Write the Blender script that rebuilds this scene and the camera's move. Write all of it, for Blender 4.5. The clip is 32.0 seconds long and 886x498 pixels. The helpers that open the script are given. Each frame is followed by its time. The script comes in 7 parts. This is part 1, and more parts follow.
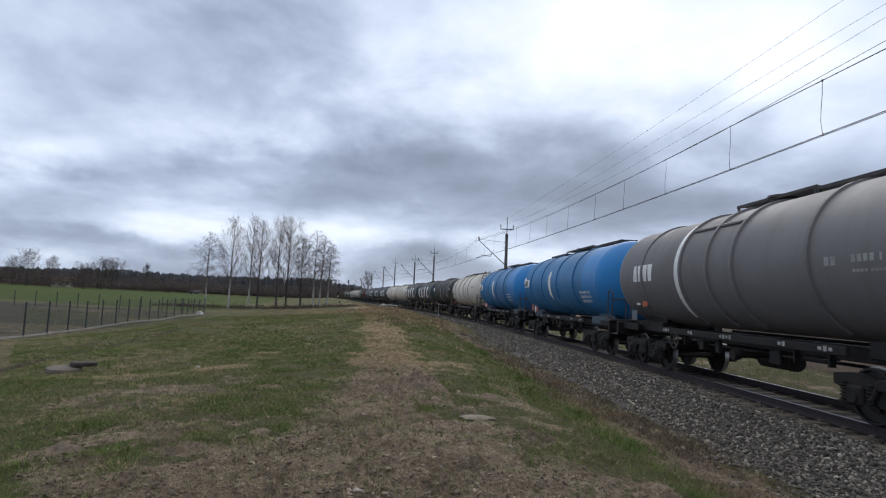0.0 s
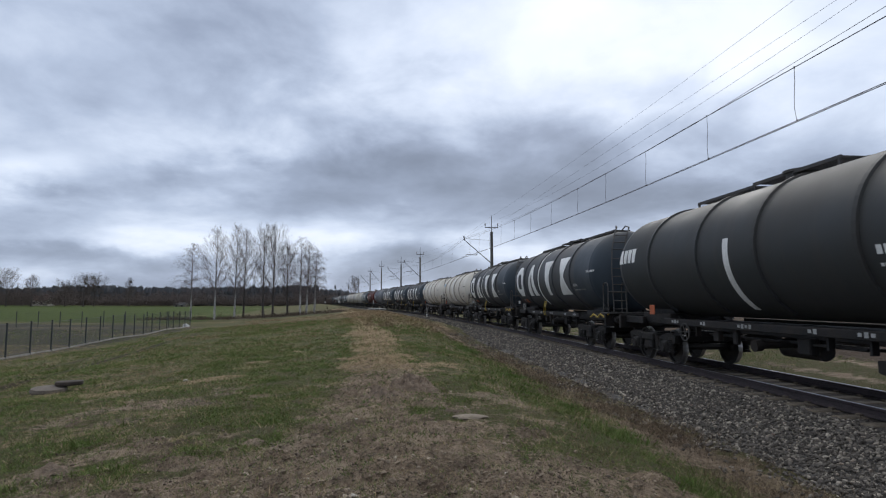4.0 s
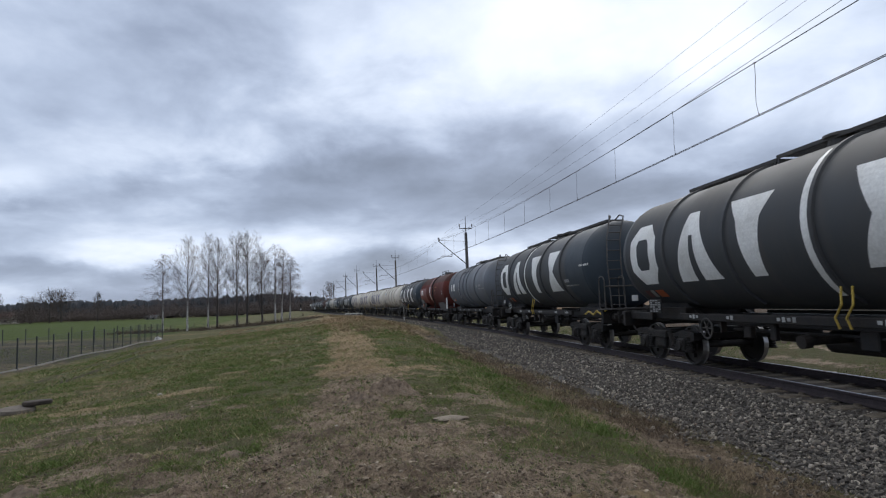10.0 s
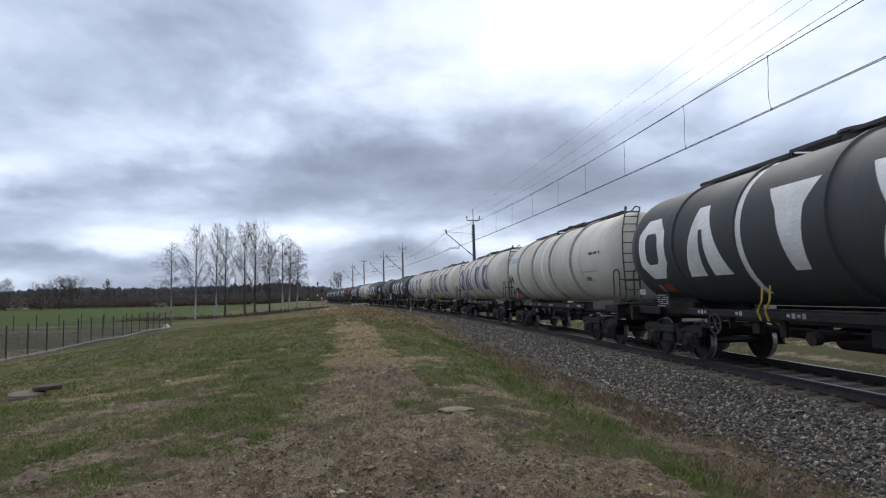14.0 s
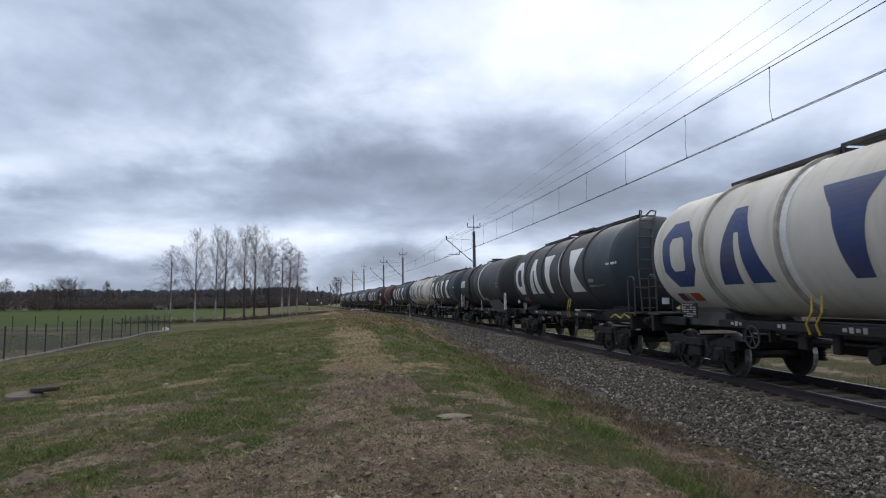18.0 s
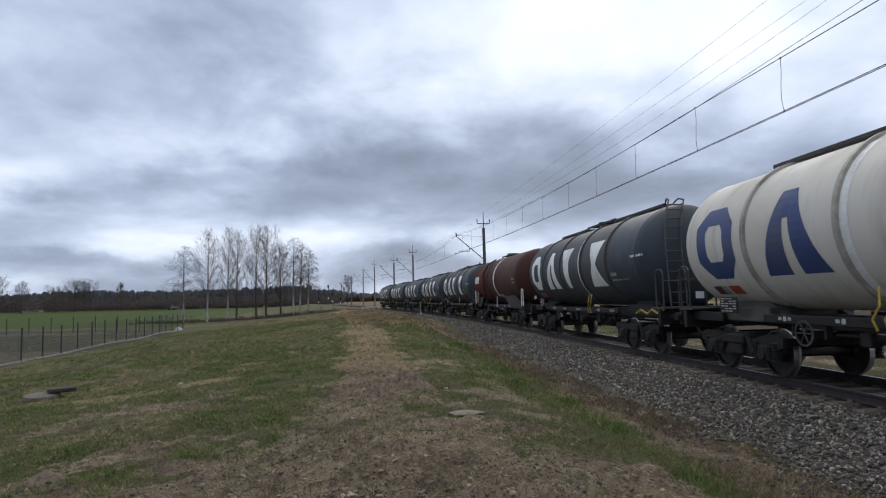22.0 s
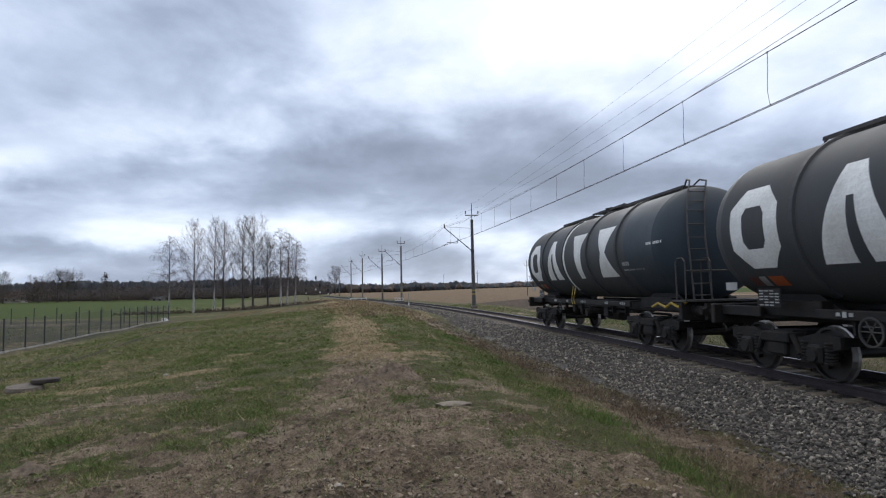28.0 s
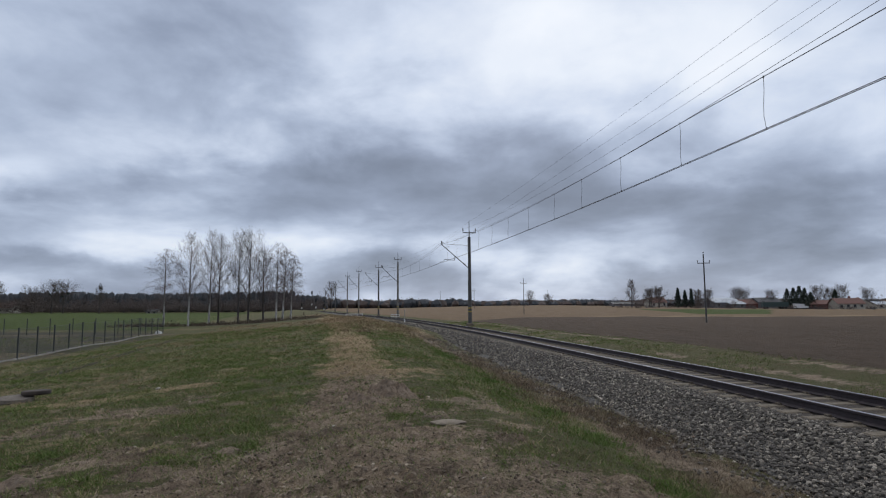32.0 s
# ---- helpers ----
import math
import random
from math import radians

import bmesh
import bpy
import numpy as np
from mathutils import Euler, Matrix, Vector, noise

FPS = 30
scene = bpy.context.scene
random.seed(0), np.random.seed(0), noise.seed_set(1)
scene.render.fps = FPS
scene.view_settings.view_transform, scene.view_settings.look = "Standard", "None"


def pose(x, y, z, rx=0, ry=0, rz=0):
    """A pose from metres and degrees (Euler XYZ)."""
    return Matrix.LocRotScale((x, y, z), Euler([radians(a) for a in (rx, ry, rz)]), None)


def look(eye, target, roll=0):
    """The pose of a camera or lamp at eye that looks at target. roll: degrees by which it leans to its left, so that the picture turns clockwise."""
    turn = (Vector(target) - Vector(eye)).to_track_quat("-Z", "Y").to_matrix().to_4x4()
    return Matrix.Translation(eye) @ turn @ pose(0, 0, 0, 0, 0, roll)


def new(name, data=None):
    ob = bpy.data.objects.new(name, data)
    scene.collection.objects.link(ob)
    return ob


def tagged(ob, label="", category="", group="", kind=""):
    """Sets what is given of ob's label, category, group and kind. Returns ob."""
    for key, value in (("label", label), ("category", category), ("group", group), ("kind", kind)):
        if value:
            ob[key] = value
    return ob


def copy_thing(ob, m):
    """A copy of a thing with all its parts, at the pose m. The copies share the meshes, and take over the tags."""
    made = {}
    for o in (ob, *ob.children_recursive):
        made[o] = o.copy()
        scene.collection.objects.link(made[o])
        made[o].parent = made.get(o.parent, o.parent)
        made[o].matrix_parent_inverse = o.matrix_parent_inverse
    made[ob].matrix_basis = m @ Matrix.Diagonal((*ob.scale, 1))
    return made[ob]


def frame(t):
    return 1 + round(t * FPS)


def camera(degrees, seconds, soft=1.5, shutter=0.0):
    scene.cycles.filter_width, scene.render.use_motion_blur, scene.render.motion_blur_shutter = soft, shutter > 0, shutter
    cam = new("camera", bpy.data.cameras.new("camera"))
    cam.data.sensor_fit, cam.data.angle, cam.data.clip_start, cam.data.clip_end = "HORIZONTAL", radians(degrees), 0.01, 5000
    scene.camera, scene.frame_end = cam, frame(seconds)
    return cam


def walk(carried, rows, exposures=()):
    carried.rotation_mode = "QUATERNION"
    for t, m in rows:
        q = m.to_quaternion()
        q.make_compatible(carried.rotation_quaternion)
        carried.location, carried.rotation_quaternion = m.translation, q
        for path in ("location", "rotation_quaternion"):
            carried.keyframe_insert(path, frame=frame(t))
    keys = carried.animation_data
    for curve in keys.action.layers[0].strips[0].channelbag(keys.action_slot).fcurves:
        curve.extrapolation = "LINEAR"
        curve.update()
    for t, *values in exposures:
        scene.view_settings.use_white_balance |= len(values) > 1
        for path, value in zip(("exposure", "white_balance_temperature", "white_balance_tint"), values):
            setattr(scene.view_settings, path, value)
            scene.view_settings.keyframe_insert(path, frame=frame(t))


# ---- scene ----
cam = camera(74.6, 32.0, soft=1.15, shutter=0.05)
EYE = (0.0, 0.0, 1.69)


def aim(yaw, pitch, roll):
    """Hand-held pose at the fixed standing place: degrees to the left, up, and of lean."""
    return Matrix.Translation(EYE) @ pose(0, 0, 0, 0, 0, yaw) @ pose(0, 0, 0, 90 + pitch, 0, 0) @ pose(0, 0, 0, 0, 0, roll)


SWAY = [
    (0, 3.678, 5.039, 2.613),
    (0.5, 3.391, 5.421, 2.300),
    (1, 2.792, 5.383, 1.475),
    (1.5, 2.116, 5.433, 1.117),
    (2, 1.233, 5.485, 1.446),
    (2.5, 0.157, 5.570, 1.936),
    (3, -0.863, 5.559, 1.318),
    (3.5, 1.824, 5.359, 0.940),
    (5.5, 0.536, 4.693, -2.884),
    (6, 0.173, 4.902, -3.205),
    (6.5, 0.016, 4.999, -3.177),
    (7, -0.135, 4.962, -2.641),
    (7.5, -0.296, 5.023, -2.308),
    (8, -0.535, 5.200, -2.337),
    (8.5, -0.526, 5.444, -2.565),
    (9, -0.403, 5.579, -2.442),
    (9.5, -0.257, 5.443, -2.223),
    (10, -0.231, 5.285, -2.258),
    (10.5, -0.117, 4.973, -2.199),
    (11, 0.040, 4.533, -1.908),
    (11.5, 0.198, 4.328, -1.723),
    (12, 0.376, 4.226, -1.578),
    (12.5, 0.466, 4.191, -1.598),
    (13, 0.501, 4.208, -1.744),
    (13.5, 0.529, 4.348, -1.629),
    (14, 0.505, 4.496, -1.491),
    (14.5, 0.449, 4.645, -1.455),
    (16.5, 0.640, 4.981, -1.134),
    (17, 0.570, 4.996, -0.904),
    (17.5, 0.550, 5.020, -0.873),
    (18, 0.523, 5.115, -0.742),
    (18.5, 0.632, 5.310, -0.834),
    (19, 0.783, 5.437, -0.813),
    (19.5, 0.973, 5.514, -0.891),
    (20, 1.142, 5.535, -0.996),
    (20.5, 1.216, 5.414, -1.025),
    (21, 1.256, 5.243, -0.957),
    (21.5, 1.322, 5.019, -1.107),
    (22, 1.508, 4.838, -1.437),
    (22.5, 1.558, 4.561, -1.478),
    (23, 1.467, 4.299, -1.482),
    (23.5, 1.473, 4.108, -1.633),
    (24, 1.429, 3.911, -1.299),
    (24.5, 1.315, 3.870, -0.982),
    (25, 1.214, 3.829, -0.866),
    (25.5, 1.159, 3.781, -0.947),
    (27.5, 0.379, 3.657, -1.579),
    (28, 0.355, 3.972, -1.269),
    (28.5, 0.246, 4.172, -1.015),
    (29, -0.019, 4.353, -0.898),
    (29.5, -0.251, 4.576, -0.855),
    (30, -0.283, 4.625, -0.801),
    (30.5, -0.034, 4.815, -0.471),
    (31, -0.000, 5.062, -0.240),
    (31.5, 0.012, 5.397, -0.206),
    (32, 0.048, 5.634, -0.359),
]
walk(cam, [(t, aim(a, b, c)) for t, a, b, c in SWAY], [(0, -0.02), (2, -0.1), (3.3, -0.1), (6, -0.04), (12, -0.05), (13, 0.0), (14, 0.07), (15.5, 0.05), (17, -0.06), (21, -0.06), (23, 0.0), (25, 0.08), (28.5, 0.08), (30, -0.03), (31, -0.22), (32, -0.3)])

# ---- daylight: an overcast spring sky with layered cloud ----
SUN_UP, SUN_TURN = 36.0, 12.0      # elevation, and degrees to the right of the view's axis
world = bpy.data.worlds.new("overcast_sky")
scene.world = world
world.use_nodes = True


def nodes_of(tree):
    tree.nodes.clear()

    def n(kind, ins=None, **props):
        node = tree.nodes.new(kind)
        for k, v in props.items():
            setattr(node, k, v)
        for k, v in (ins or {}).items():
            if isinstance(v, bpy.types.NodeSocket):
                tree.links.new(v, node.inputs[k])
            else:
                node.inputs[k].default_value = v
        return node
    return n


def ramp(n, fac, stops, smooth=False):
    r = n("ShaderNodeValToRGB", {0: fac})
    r.color_ramp.interpolation = "EASE" if smooth else "LINEAR"
    els = r.color_ramp.elements
    while len(els) < len(stops):
        els.new(0.5)
    for e, (p, c) in zip(els, stops):
        e.position = p
        e.color = (*c, 1) if len(c) == 3 else c
    return r.outputs[0]


def grey(v):
    return (v, v, v)


def build_sky():
    n = nodes_of(world.node_tree)
    co = n("ShaderNodeTexCoord").outputs["Generated"]
    xyz = n("ShaderNodeSeparateXYZ", {0: co})
    # large billows, then smaller ones on them, flattened as seen from below
    m1 = n("ShaderNodeMapping", {0: co, 1: (3.1, 1.7, 0.4), 3: (1.0, 1.0, 1.7)}).outputs[0]
    big = n("ShaderNodeTexNoise", {"Vector": m1, "Scale": 1.9, "Detail": 6.0, "Roughness": 0.5, "Distortion": 0.2}).outputs[0]
    m2 = n("ShaderNodeMapping", {0: co, 1: (7.3, 4.2, 1.1), 3: (1.0, 1.0, 1.7)}).outputs[0]
    mid = n("ShaderNodeTexNoise", {"Vector": m2, "Scale": 5.4, "Detail": 7.0, "Roughness": 0.53, "Distortion": 0.2}).outputs[0]
    w1 = n("ShaderNodeMath", {0: big, 1: 0.5}, operation="SUBTRACT").outputs[0]
    w2 = n("ShaderNodeMath", {0: mid, 1: 0.5}, operation="SUBTRACT").outputs[0]
    mix = n("ShaderNodeMath", {0: w1, 1: 0.40, 2: 0.492}, operation="MULTIPLY_ADD").outputs[0]
    mix = n("ShaderNodeMath", {0: w2, 1: 0.30, 2: mix}, operation="MULTIPLY_ADD").outputs[0]
    # flat strips of cloud low over the horizon
    m3 = n("ShaderNodeMapping", {0: co, 1: (1.3, 5.2, 2.7), 3: (1.0, 1.0, 3.2)}).outputs[0]
    low = n("ShaderNodeTexNoise", {"Vector": m3, "Scale": 5.0, "Detail": 6.0, "Roughness": 0.52, "Distortion": 0.15}).outputs[0]
    low = n("ShaderNodeMath", {0: low, 1: 0.5}, operation="SUBTRACT").outputs[0]
    fade = n("ShaderNodeMapRange", {0: xyz.outputs[2], 1: 0.12, 2: 0.28, 3: 0.46, 4: 0.0}, interpolation_type="SMOOTHSTEP").outputs[0]
    mix = n("ShaderNodeMath", {0: low, 1: fade, 2: mix}, operation="MULTIPLY_ADD").outputs[0]
    # the cloud banks that lie ahead, over the line: bearing, height, half widths, how thin or thick
    ahead = n("ShaderNodeMath", {0: xyz.outputs[1], 1: 0.05}, operation="MAXIMUM").outputs[0]
    bu = n("ShaderNodeMath", {0: xyz.outputs[0], 1: ahead}, operation="DIVIDE").outputs[0]
    bw = n("ShaderNodeMath", {0: xyz.outputs[2], 1: ahead}, operation="DIVIDE").outputs[0]
    bu = n("ShaderNodeMath", {0: w1, 1: 0.6, 2: bu}, operation="MULTIPLY_ADD").outputs[0]
    bu = n("ShaderNodeMath", {0: w2, 1: 0.25, 2: bu}, operation="MULTIPLY_ADD").outputs[0]
    bw = n("ShaderNodeMath", {0: w2, 1: 0.13, 2: bw}, operation="MULTIPLY_ADD").outputs[0]
    bw = n("ShaderNodeMath", {0: w1, 1: 0.08, 2: bw}, operation="MULTIPLY_ADD").outputs[0]
    for cu, cw, ru, rw, amp in ((-0.58, 0.42, 0.46, 0.12, 0.005), (-0.30, 0.21, 0.50, 0.055, -0.11), (-0.69, 0.24, 0.10, 0.032, 0.12), (-0.38, 0.112, 0.52, 0.034, 0.075), (0.20, 0.47, 0.34, 0.16, 0.115), (0.66, 0.48, 0.26, 0.12, 0.10), (0.46, 0.165, 0.40, 0.05, -0.085), (0.23, 0.085, 0.16, 0.030, 0.07), (0.62, 0.085, 0.28, 0.030, -0.06), (-0.62, 0.075, 0.28, 0.016, -0.05), (0.34, 0.28, 0.36, 0.06, -0.035), (-0.1, 0.03, 0.9, 0.022, 0.01), (0.62, 0.03, 0.4, 0.03, -0.03), (-0.12, 0.40, 0.24, 0.12, 0.07)):
        du = n("ShaderNodeMath", {0: bu, 1: 1 / ru, 2: -cu / ru}, operation="MULTIPLY_ADD").outputs[0]
        dw = n("ShaderNodeMath", {0: bw, 1: 1 / rw, 2: -cw / rw}, operation="MULTIPLY_ADD").outputs[0]
        du = n("ShaderNodeMath", {0: du, 1: du}, operation="MULTIPLY").outputs[0]
        r2 = n("ShaderNodeMath", {0: dw, 1: dw, 2: du}, operation="MULTIPLY_ADD").outputs[0]
        e = n("ShaderNodeMath", {0: r2, 1: r2, 2: 1.0}, operation="MULTIPLY_ADD").outputs[0]
        e = n("ShaderNodeMath", {0: amp, 1: e}, operation="DIVIDE").outputs[0]
        mix = n("ShaderNodeMath", {0: mix, 1: e}, operation="ADD").outputs[0]
    # an overcast sky grows brighter towards the zenith
    zen = n("ShaderNodeMapRange", {0: xyz.outputs[2], 1: 0.52, 2: 0.95, 3: 0.0, 4: 0.36}, interpolation_type="SMOOTHSTEP").outputs[0]
    mix = n("ShaderNodeMath", {0: mix, 1: zen}, operation="ADD").outputs[0]
    cloud = ramp(n, mix, [(0.20, (0.12, 0.14, 0.19)), (0.34, (0.185, 0.222, 0.30)), (0.43, (0.262, 0.312, 0.418)), (0.50, (0.375, 0.44, 0.568)), (0.58, (0.54, 0.61, 0.74)), (0.66, (0.69, 0.745, 0.835)), (0.78, (0.83, 0.86, 0.91)), (0.95, (1.35, 1.38, 1.44))])
    sky = n("ShaderNodeTexSky", sky_type="NISHITA", sun_disc=False, sun_elevation=radians(SUN_UP), sun_rotation=radians(SUN_TURN))
    back1 = n("ShaderNodeBackground", {0: sky.outputs[0], 1: 0.05})
    back2 = n("ShaderNodeBackground", {0: cloud, 1: 1.5})
    both = n("ShaderNodeMixShader", {0: 0.9, 1: back1.outputs[0], 2: back2.outputs[0]})
    n("ShaderNodeOutputWorld", {0: both.outputs[0]})


build_sky()
sun_lamp = new("sun", bpy.data.lights.new("sun", "SUN"))
sun_lamp.data.energy, sun_lamp.data.angle, sun_lamp.data.color = 0.8, radians(30), (1.0, 0.96, 0.9)
sun_lamp.matrix_world = look((0, 0, 60), (-60 * math.sin(radians(SUN_TURN)) / math.tan(radians(SUN_UP)), -60 * math.cos(radians(SUN_TURN)) / math.tan(radians(SUN_UP)), 0))

# ---- materials ----
def material(name, build, metallic=0.0):
    m = bpy.data.materials.new(name)
    m.use_nodes = True
    n = nodes_of(m.node_tree)
    bsdf = n("ShaderNodeBsdfPrincipled", {"Metallic": metallic})
    build(n, bsdf, lambda s, sock: m.node_tree.links.new(sock, bsdf.inputs[s]))
    n("ShaderNodeOutputMaterial", {0: bsdf.outputs[0]})
    return m


def obj_co(n):
    return n("ShaderNodeTexCoord").outputs["Object"]


def noise_tex(n, co, scale, detail=4.0, rough=0.55):
    return n("ShaderNodeTexNoise", {"Vector": co, "Scale": scale, "Detail": detail, "Roughness": rough}).outputs[0]


def mixc(n, fac, a, b):
    m = n("ShaderNodeMix", data_type="RGBA")
    for k, v in ((0, fac), (6, a), (7, b)):
        if isinstance(v, bpy.types.NodeSocket):
            m.id_data.links.new(v, m.inputs[k])
        else:
            m.inputs[k].default_value = v if k == 0 else (*v, 1)
    return m.outputs[2]


def bumped(n, height, strength, distance):
    return n("ShaderNodeBump", {"Strength": strength, "Distance": distance, "Height": height}).outputs[0]


def worn(name, base, dark, rough=0.55, metallic=0.0, scale=1.0, bump=0.15, spread=(0.42, 0.68), coord="Object"):
    """Plain paint, metal, wood or concrete with stains at two scales."""
    def build(n, b, link):
        co = n("ShaderNodeTexCoord").outputs[coord]
        a = noise_tex(n, co, 1.3 * scale, 5.0, 0.6)
        f = noise_tex(n, co, 22.0 * scale, 4.0, 0.6)
        fac = ramp(n, a, [(spread[0], grey(0)), (spread[1], grey(1))])
        col = mixc(n, fac, base, dark)
        fine = ramp(n, f, [(0.3, grey(0.82)), (0.7, grey(1.1))])
        m = n("ShaderNodeMix", {0: 0.8}, data_type="RGBA", blend_type="MULTIPLY")
        m.id_data.links.new(col, m.inputs[6])
        m.id_data.links.new(fine, m.inputs[7])
        link("Base Color", m.outputs[2])
        link("Roughness", n("ShaderNodeMapRange", {0: f, 1: 0.3, 2: 0.7, 3: rough - 0.1, 4: min(rough + 0.12, 1.0)}).outputs[0])
        link("Normal", bumped(n, f, bump, 0.02))
    return material(name, build, metallic)


def tank_paint(name, base, grime, rough=0.52, streak=0.55, cap=0.5, rust=None, end=None, coat=None, old=0.8):
    """Weathered tank paint: dust on the crown, run-off streaks down the flanks, fine mottling."""
    def build(n, b, link):
        co = obj_co(n)
        rnd = n("ShaderNodeObjectInfo").outputs["Random"]
        xyz = n("ShaderNodeSeparateXYZ", {0: co})
        shift = n("ShaderNodeMath", {0: rnd, 1: 40.0}, operation="MULTIPLY").outputs[0]
        moved = n("ShaderNodeVectorMath", {0: co, 1: n("ShaderNodeCombineXYZ", {0: shift, 1: shift, 2: 0.0}).outputs[0]}, operation="ADD").outputs[0]
        runs = n("ShaderNodeMapping", {0: moved, 3: (2.6, 0.9, 0.3)}).outputs[0]
        st = noise_tex(n, runs, 1.0, 3.0, 0.6)
        blot = noise_tex(n, moved, 0.55, 5.0, 0.6)
        fine = noise_tex(n, moved, 30.0, 3.0, 0.6)
        s1 = ramp(n, st, [(0.5, grey(0)), (0.75, grey(streak))])
        s2 = ramp(n, blot, [(0.45, grey(0)), (0.75, grey(0.5))])
        col = mixc(n, s1, base, grime)
        col = mixc(n, s2, col, grime)
        if rust:
            rr = ramp(n, blot, [(0.35, grey(0.75)), (0.6, grey(0))])
            col = mixc(n, rr, col, rust)
        top = n("ShaderNodeMapRange", {0: xyz.outputs[2], 1: 3.2, 2: 4.25, 3: 0.0, 4: cap}, interpolation_type="SMOOTHSTEP").outputs[0]
        if end:         # the cleaner barrel at one end, past the last ring
            bare = n("ShaderNodeMapRange", {0: xyz.outputs[0], 1: -4.05, 2: -3.85, 3: 0.9, 4: 0.0}, interpolation_type="SMOOTHSTEP").outputs[0]
            col = mixc(n, bare, col, end)
        if coat:        # the sooty crown and the older coat past the strap
            hi = n("ShaderNodeMapRange", {0: xyz.outputs[2], 1: 3.42, 2: 3.47, 3: 0.0, 4: 0.85}).outputs[0]
            lo = n("ShaderNodeMapRange", {0: xyz.outputs[0], 1: 2.05, 2: 2.15, 3: old, 4: 0.0}).outputs[0]
            col = mixc(n, n("ShaderNodeMath", {0: hi, 1: lo}, operation="MAXIMUM").outputs[0], col, coat)
        dusty = n("ShaderNodeMath", {0: top, 1: blot}, operation="MULTIPLY").outputs[0]
        col = mixc(n, dusty, col, (0.16, 0.145, 0.13))
        link("Base Color", col)
        r = n("ShaderNodeMapRange", {0: blot, 1: 0.3, 2: 0.75, 3: rough - 0.04, 4: rough + 0.2}).outputs[0]
        b.inputs["Specular IOR Level"].default_value = 0.22
        link("Roughness", r)
        link("Normal", bumped(n, fine, 0.05, 0.01))
    return material(name, build)


M = {}
M["black_tank"] = tank_paint("slate_tank_paint", (0.058, 0.062, 0.067), (0.088, 0.081, 0.075), end=(0.037, 0.050, 0.064))
M["grey_tank"] = tank_paint("grey_tank_paint", (0.135, 0.148, 0.17), (0.11, 0.105, 0.10))
M["brown_tank"] = tank_paint("grey_brown_tank_paint", (0.185, 0.178, 0.184), (0.14, 0.128, 0.122), cap=0.3)
M["blue_tank"] = tank_paint("blue_tank_paint", (0.038, 0.175, 0.37), (0.055, 0.14, 0.26), 0.42, 0.5, end=(0.034, 0.22, 0.53))
M["white_tank"] = tank_paint("cream_tank_paint", (0.62, 0.585, 0.52), (0.38, 0.345, 0.29), 0.5, 0.7)
M["red_tank"] = tank_paint("oxide_red_tank_paint", (0.112, 0.024, 0.018), (0.058, 0.022, 0.017), 0.72, 0.6, cap=0.06, coat=(0.052, 0.026, 0.022), old=0.1)
M["red_old"] = tank_paint("sooty_red_tank_paint", (0.115, 0.022, 0.016), (0.058, 0.022, 0.016), 0.7, 0.5, cap=0.05, coat=(0.056, 0.027, 0.022))
M["dark_tank"] = tank_paint("dark_grey_tank_paint", (0.042, 0.045, 0.046), (0.06, 0.055, 0.05), 0.5)
M["white_mark"] = worn("white_marking_paint", (0.80, 0.80, 0.78), (0.62, 0.61, 0.58), 0.5)
M["dim_white"] = worn("grimy_white_lettering", (0.38, 0.38, 0.37), (0.2, 0.2, 0.19), 0.6)
M["skirt_grey"] = worn("dirty_grey_skirt", (0.115, 0.108, 0.096), (0.06, 0.055, 0.05), 0.75)
M["blue_mark"] = worn("blue_marking_paint", (0.03, 0.055, 0.17), (0.06, 0.07, 0.14), 0.5)
# darker than the cream tanks: the ribs' shadow and dirt lines as one colour
M["cream_rib"] = worn("shaded_grimy_cream_rib", (0.40, 0.37, 0.32), (0.24, 0.215, 0.18), 0.65, 0.0, 2.0)
M["skirt_blue"] = worn("dusty_blue_grey_skirt", (0.075, 0.11, 0.145), (0.05, 0.06, 0.07), 0.75)
M["sky_blue"] = worn("faded_sky_blue_paint", (0.30, 0.42, 0.52), (0.38, 0.42, 0.44), 0.6)
M["fresh_red"] = worn("fresh_oxide_red_paint", (0.165, 0.028, 0.020), (0.115, 0.025, 0.018), 0.5)
M["sooty_gusset"] = worn("sooty_brown_plate", (0.034, 0.026, 0.023), (0.022, 0.019, 0.018), 0.75)
M["orange_mark"] = worn("orange_plate", (0.46, 0.10, 0.025), (0.3, 0.07, 0.025), 0.5)
M["red_mark"] = worn("red_plate", (0.45, 0.03, 0.03), (0.35, 0.03, 0.03), 0.5)
M["red_dim"] = worn("faded_red_label", (0.12, 0.03, 0.025), (0.06, 0.03, 0.028), 0.6)
M["yellow_mark"] = worn("yellow_paint", (0.48, 0.33, 0.04), (0.26, 0.18, 0.05), 0.55)
M["yellow_dull"] = worn("dull_ochre_paint", (0.17, 0.12, 0.05), (0.1, 0.07, 0.04), 0.6)
M["frame_black"] = worn("sooty_black_steel", (0.016, 0.015, 0.015), (0.034, 0.026, 0.021), 0.65, 0.4, 2.0, 0.3)
M["bogie"] = worn("brown_dusted_bogie_steel", (0.012, 0.011, 0.010), (0.026, 0.020, 0.016), 0.8, 0.2, 3.0, 0.4)
M["wheel_steel"] = worn("worn_wheel_steel", (0.034, 0.029, 0.026), (0.022, 0.019, 0.017), 0.5, 0.3, 3.0)
M["tread"] = worn("polished_wheel_tread", (0.42, 0.41, 0.40), (0.25, 0.23, 0.21), 0.4, 0.9, 6.0, 0.05)
M["bright_steel"] = worn("polished_running_steel", (0.30, 0.30, 0.35), (0.20, 0.20, 0.24), 0.34, 1.0, 6.0, 0.05)
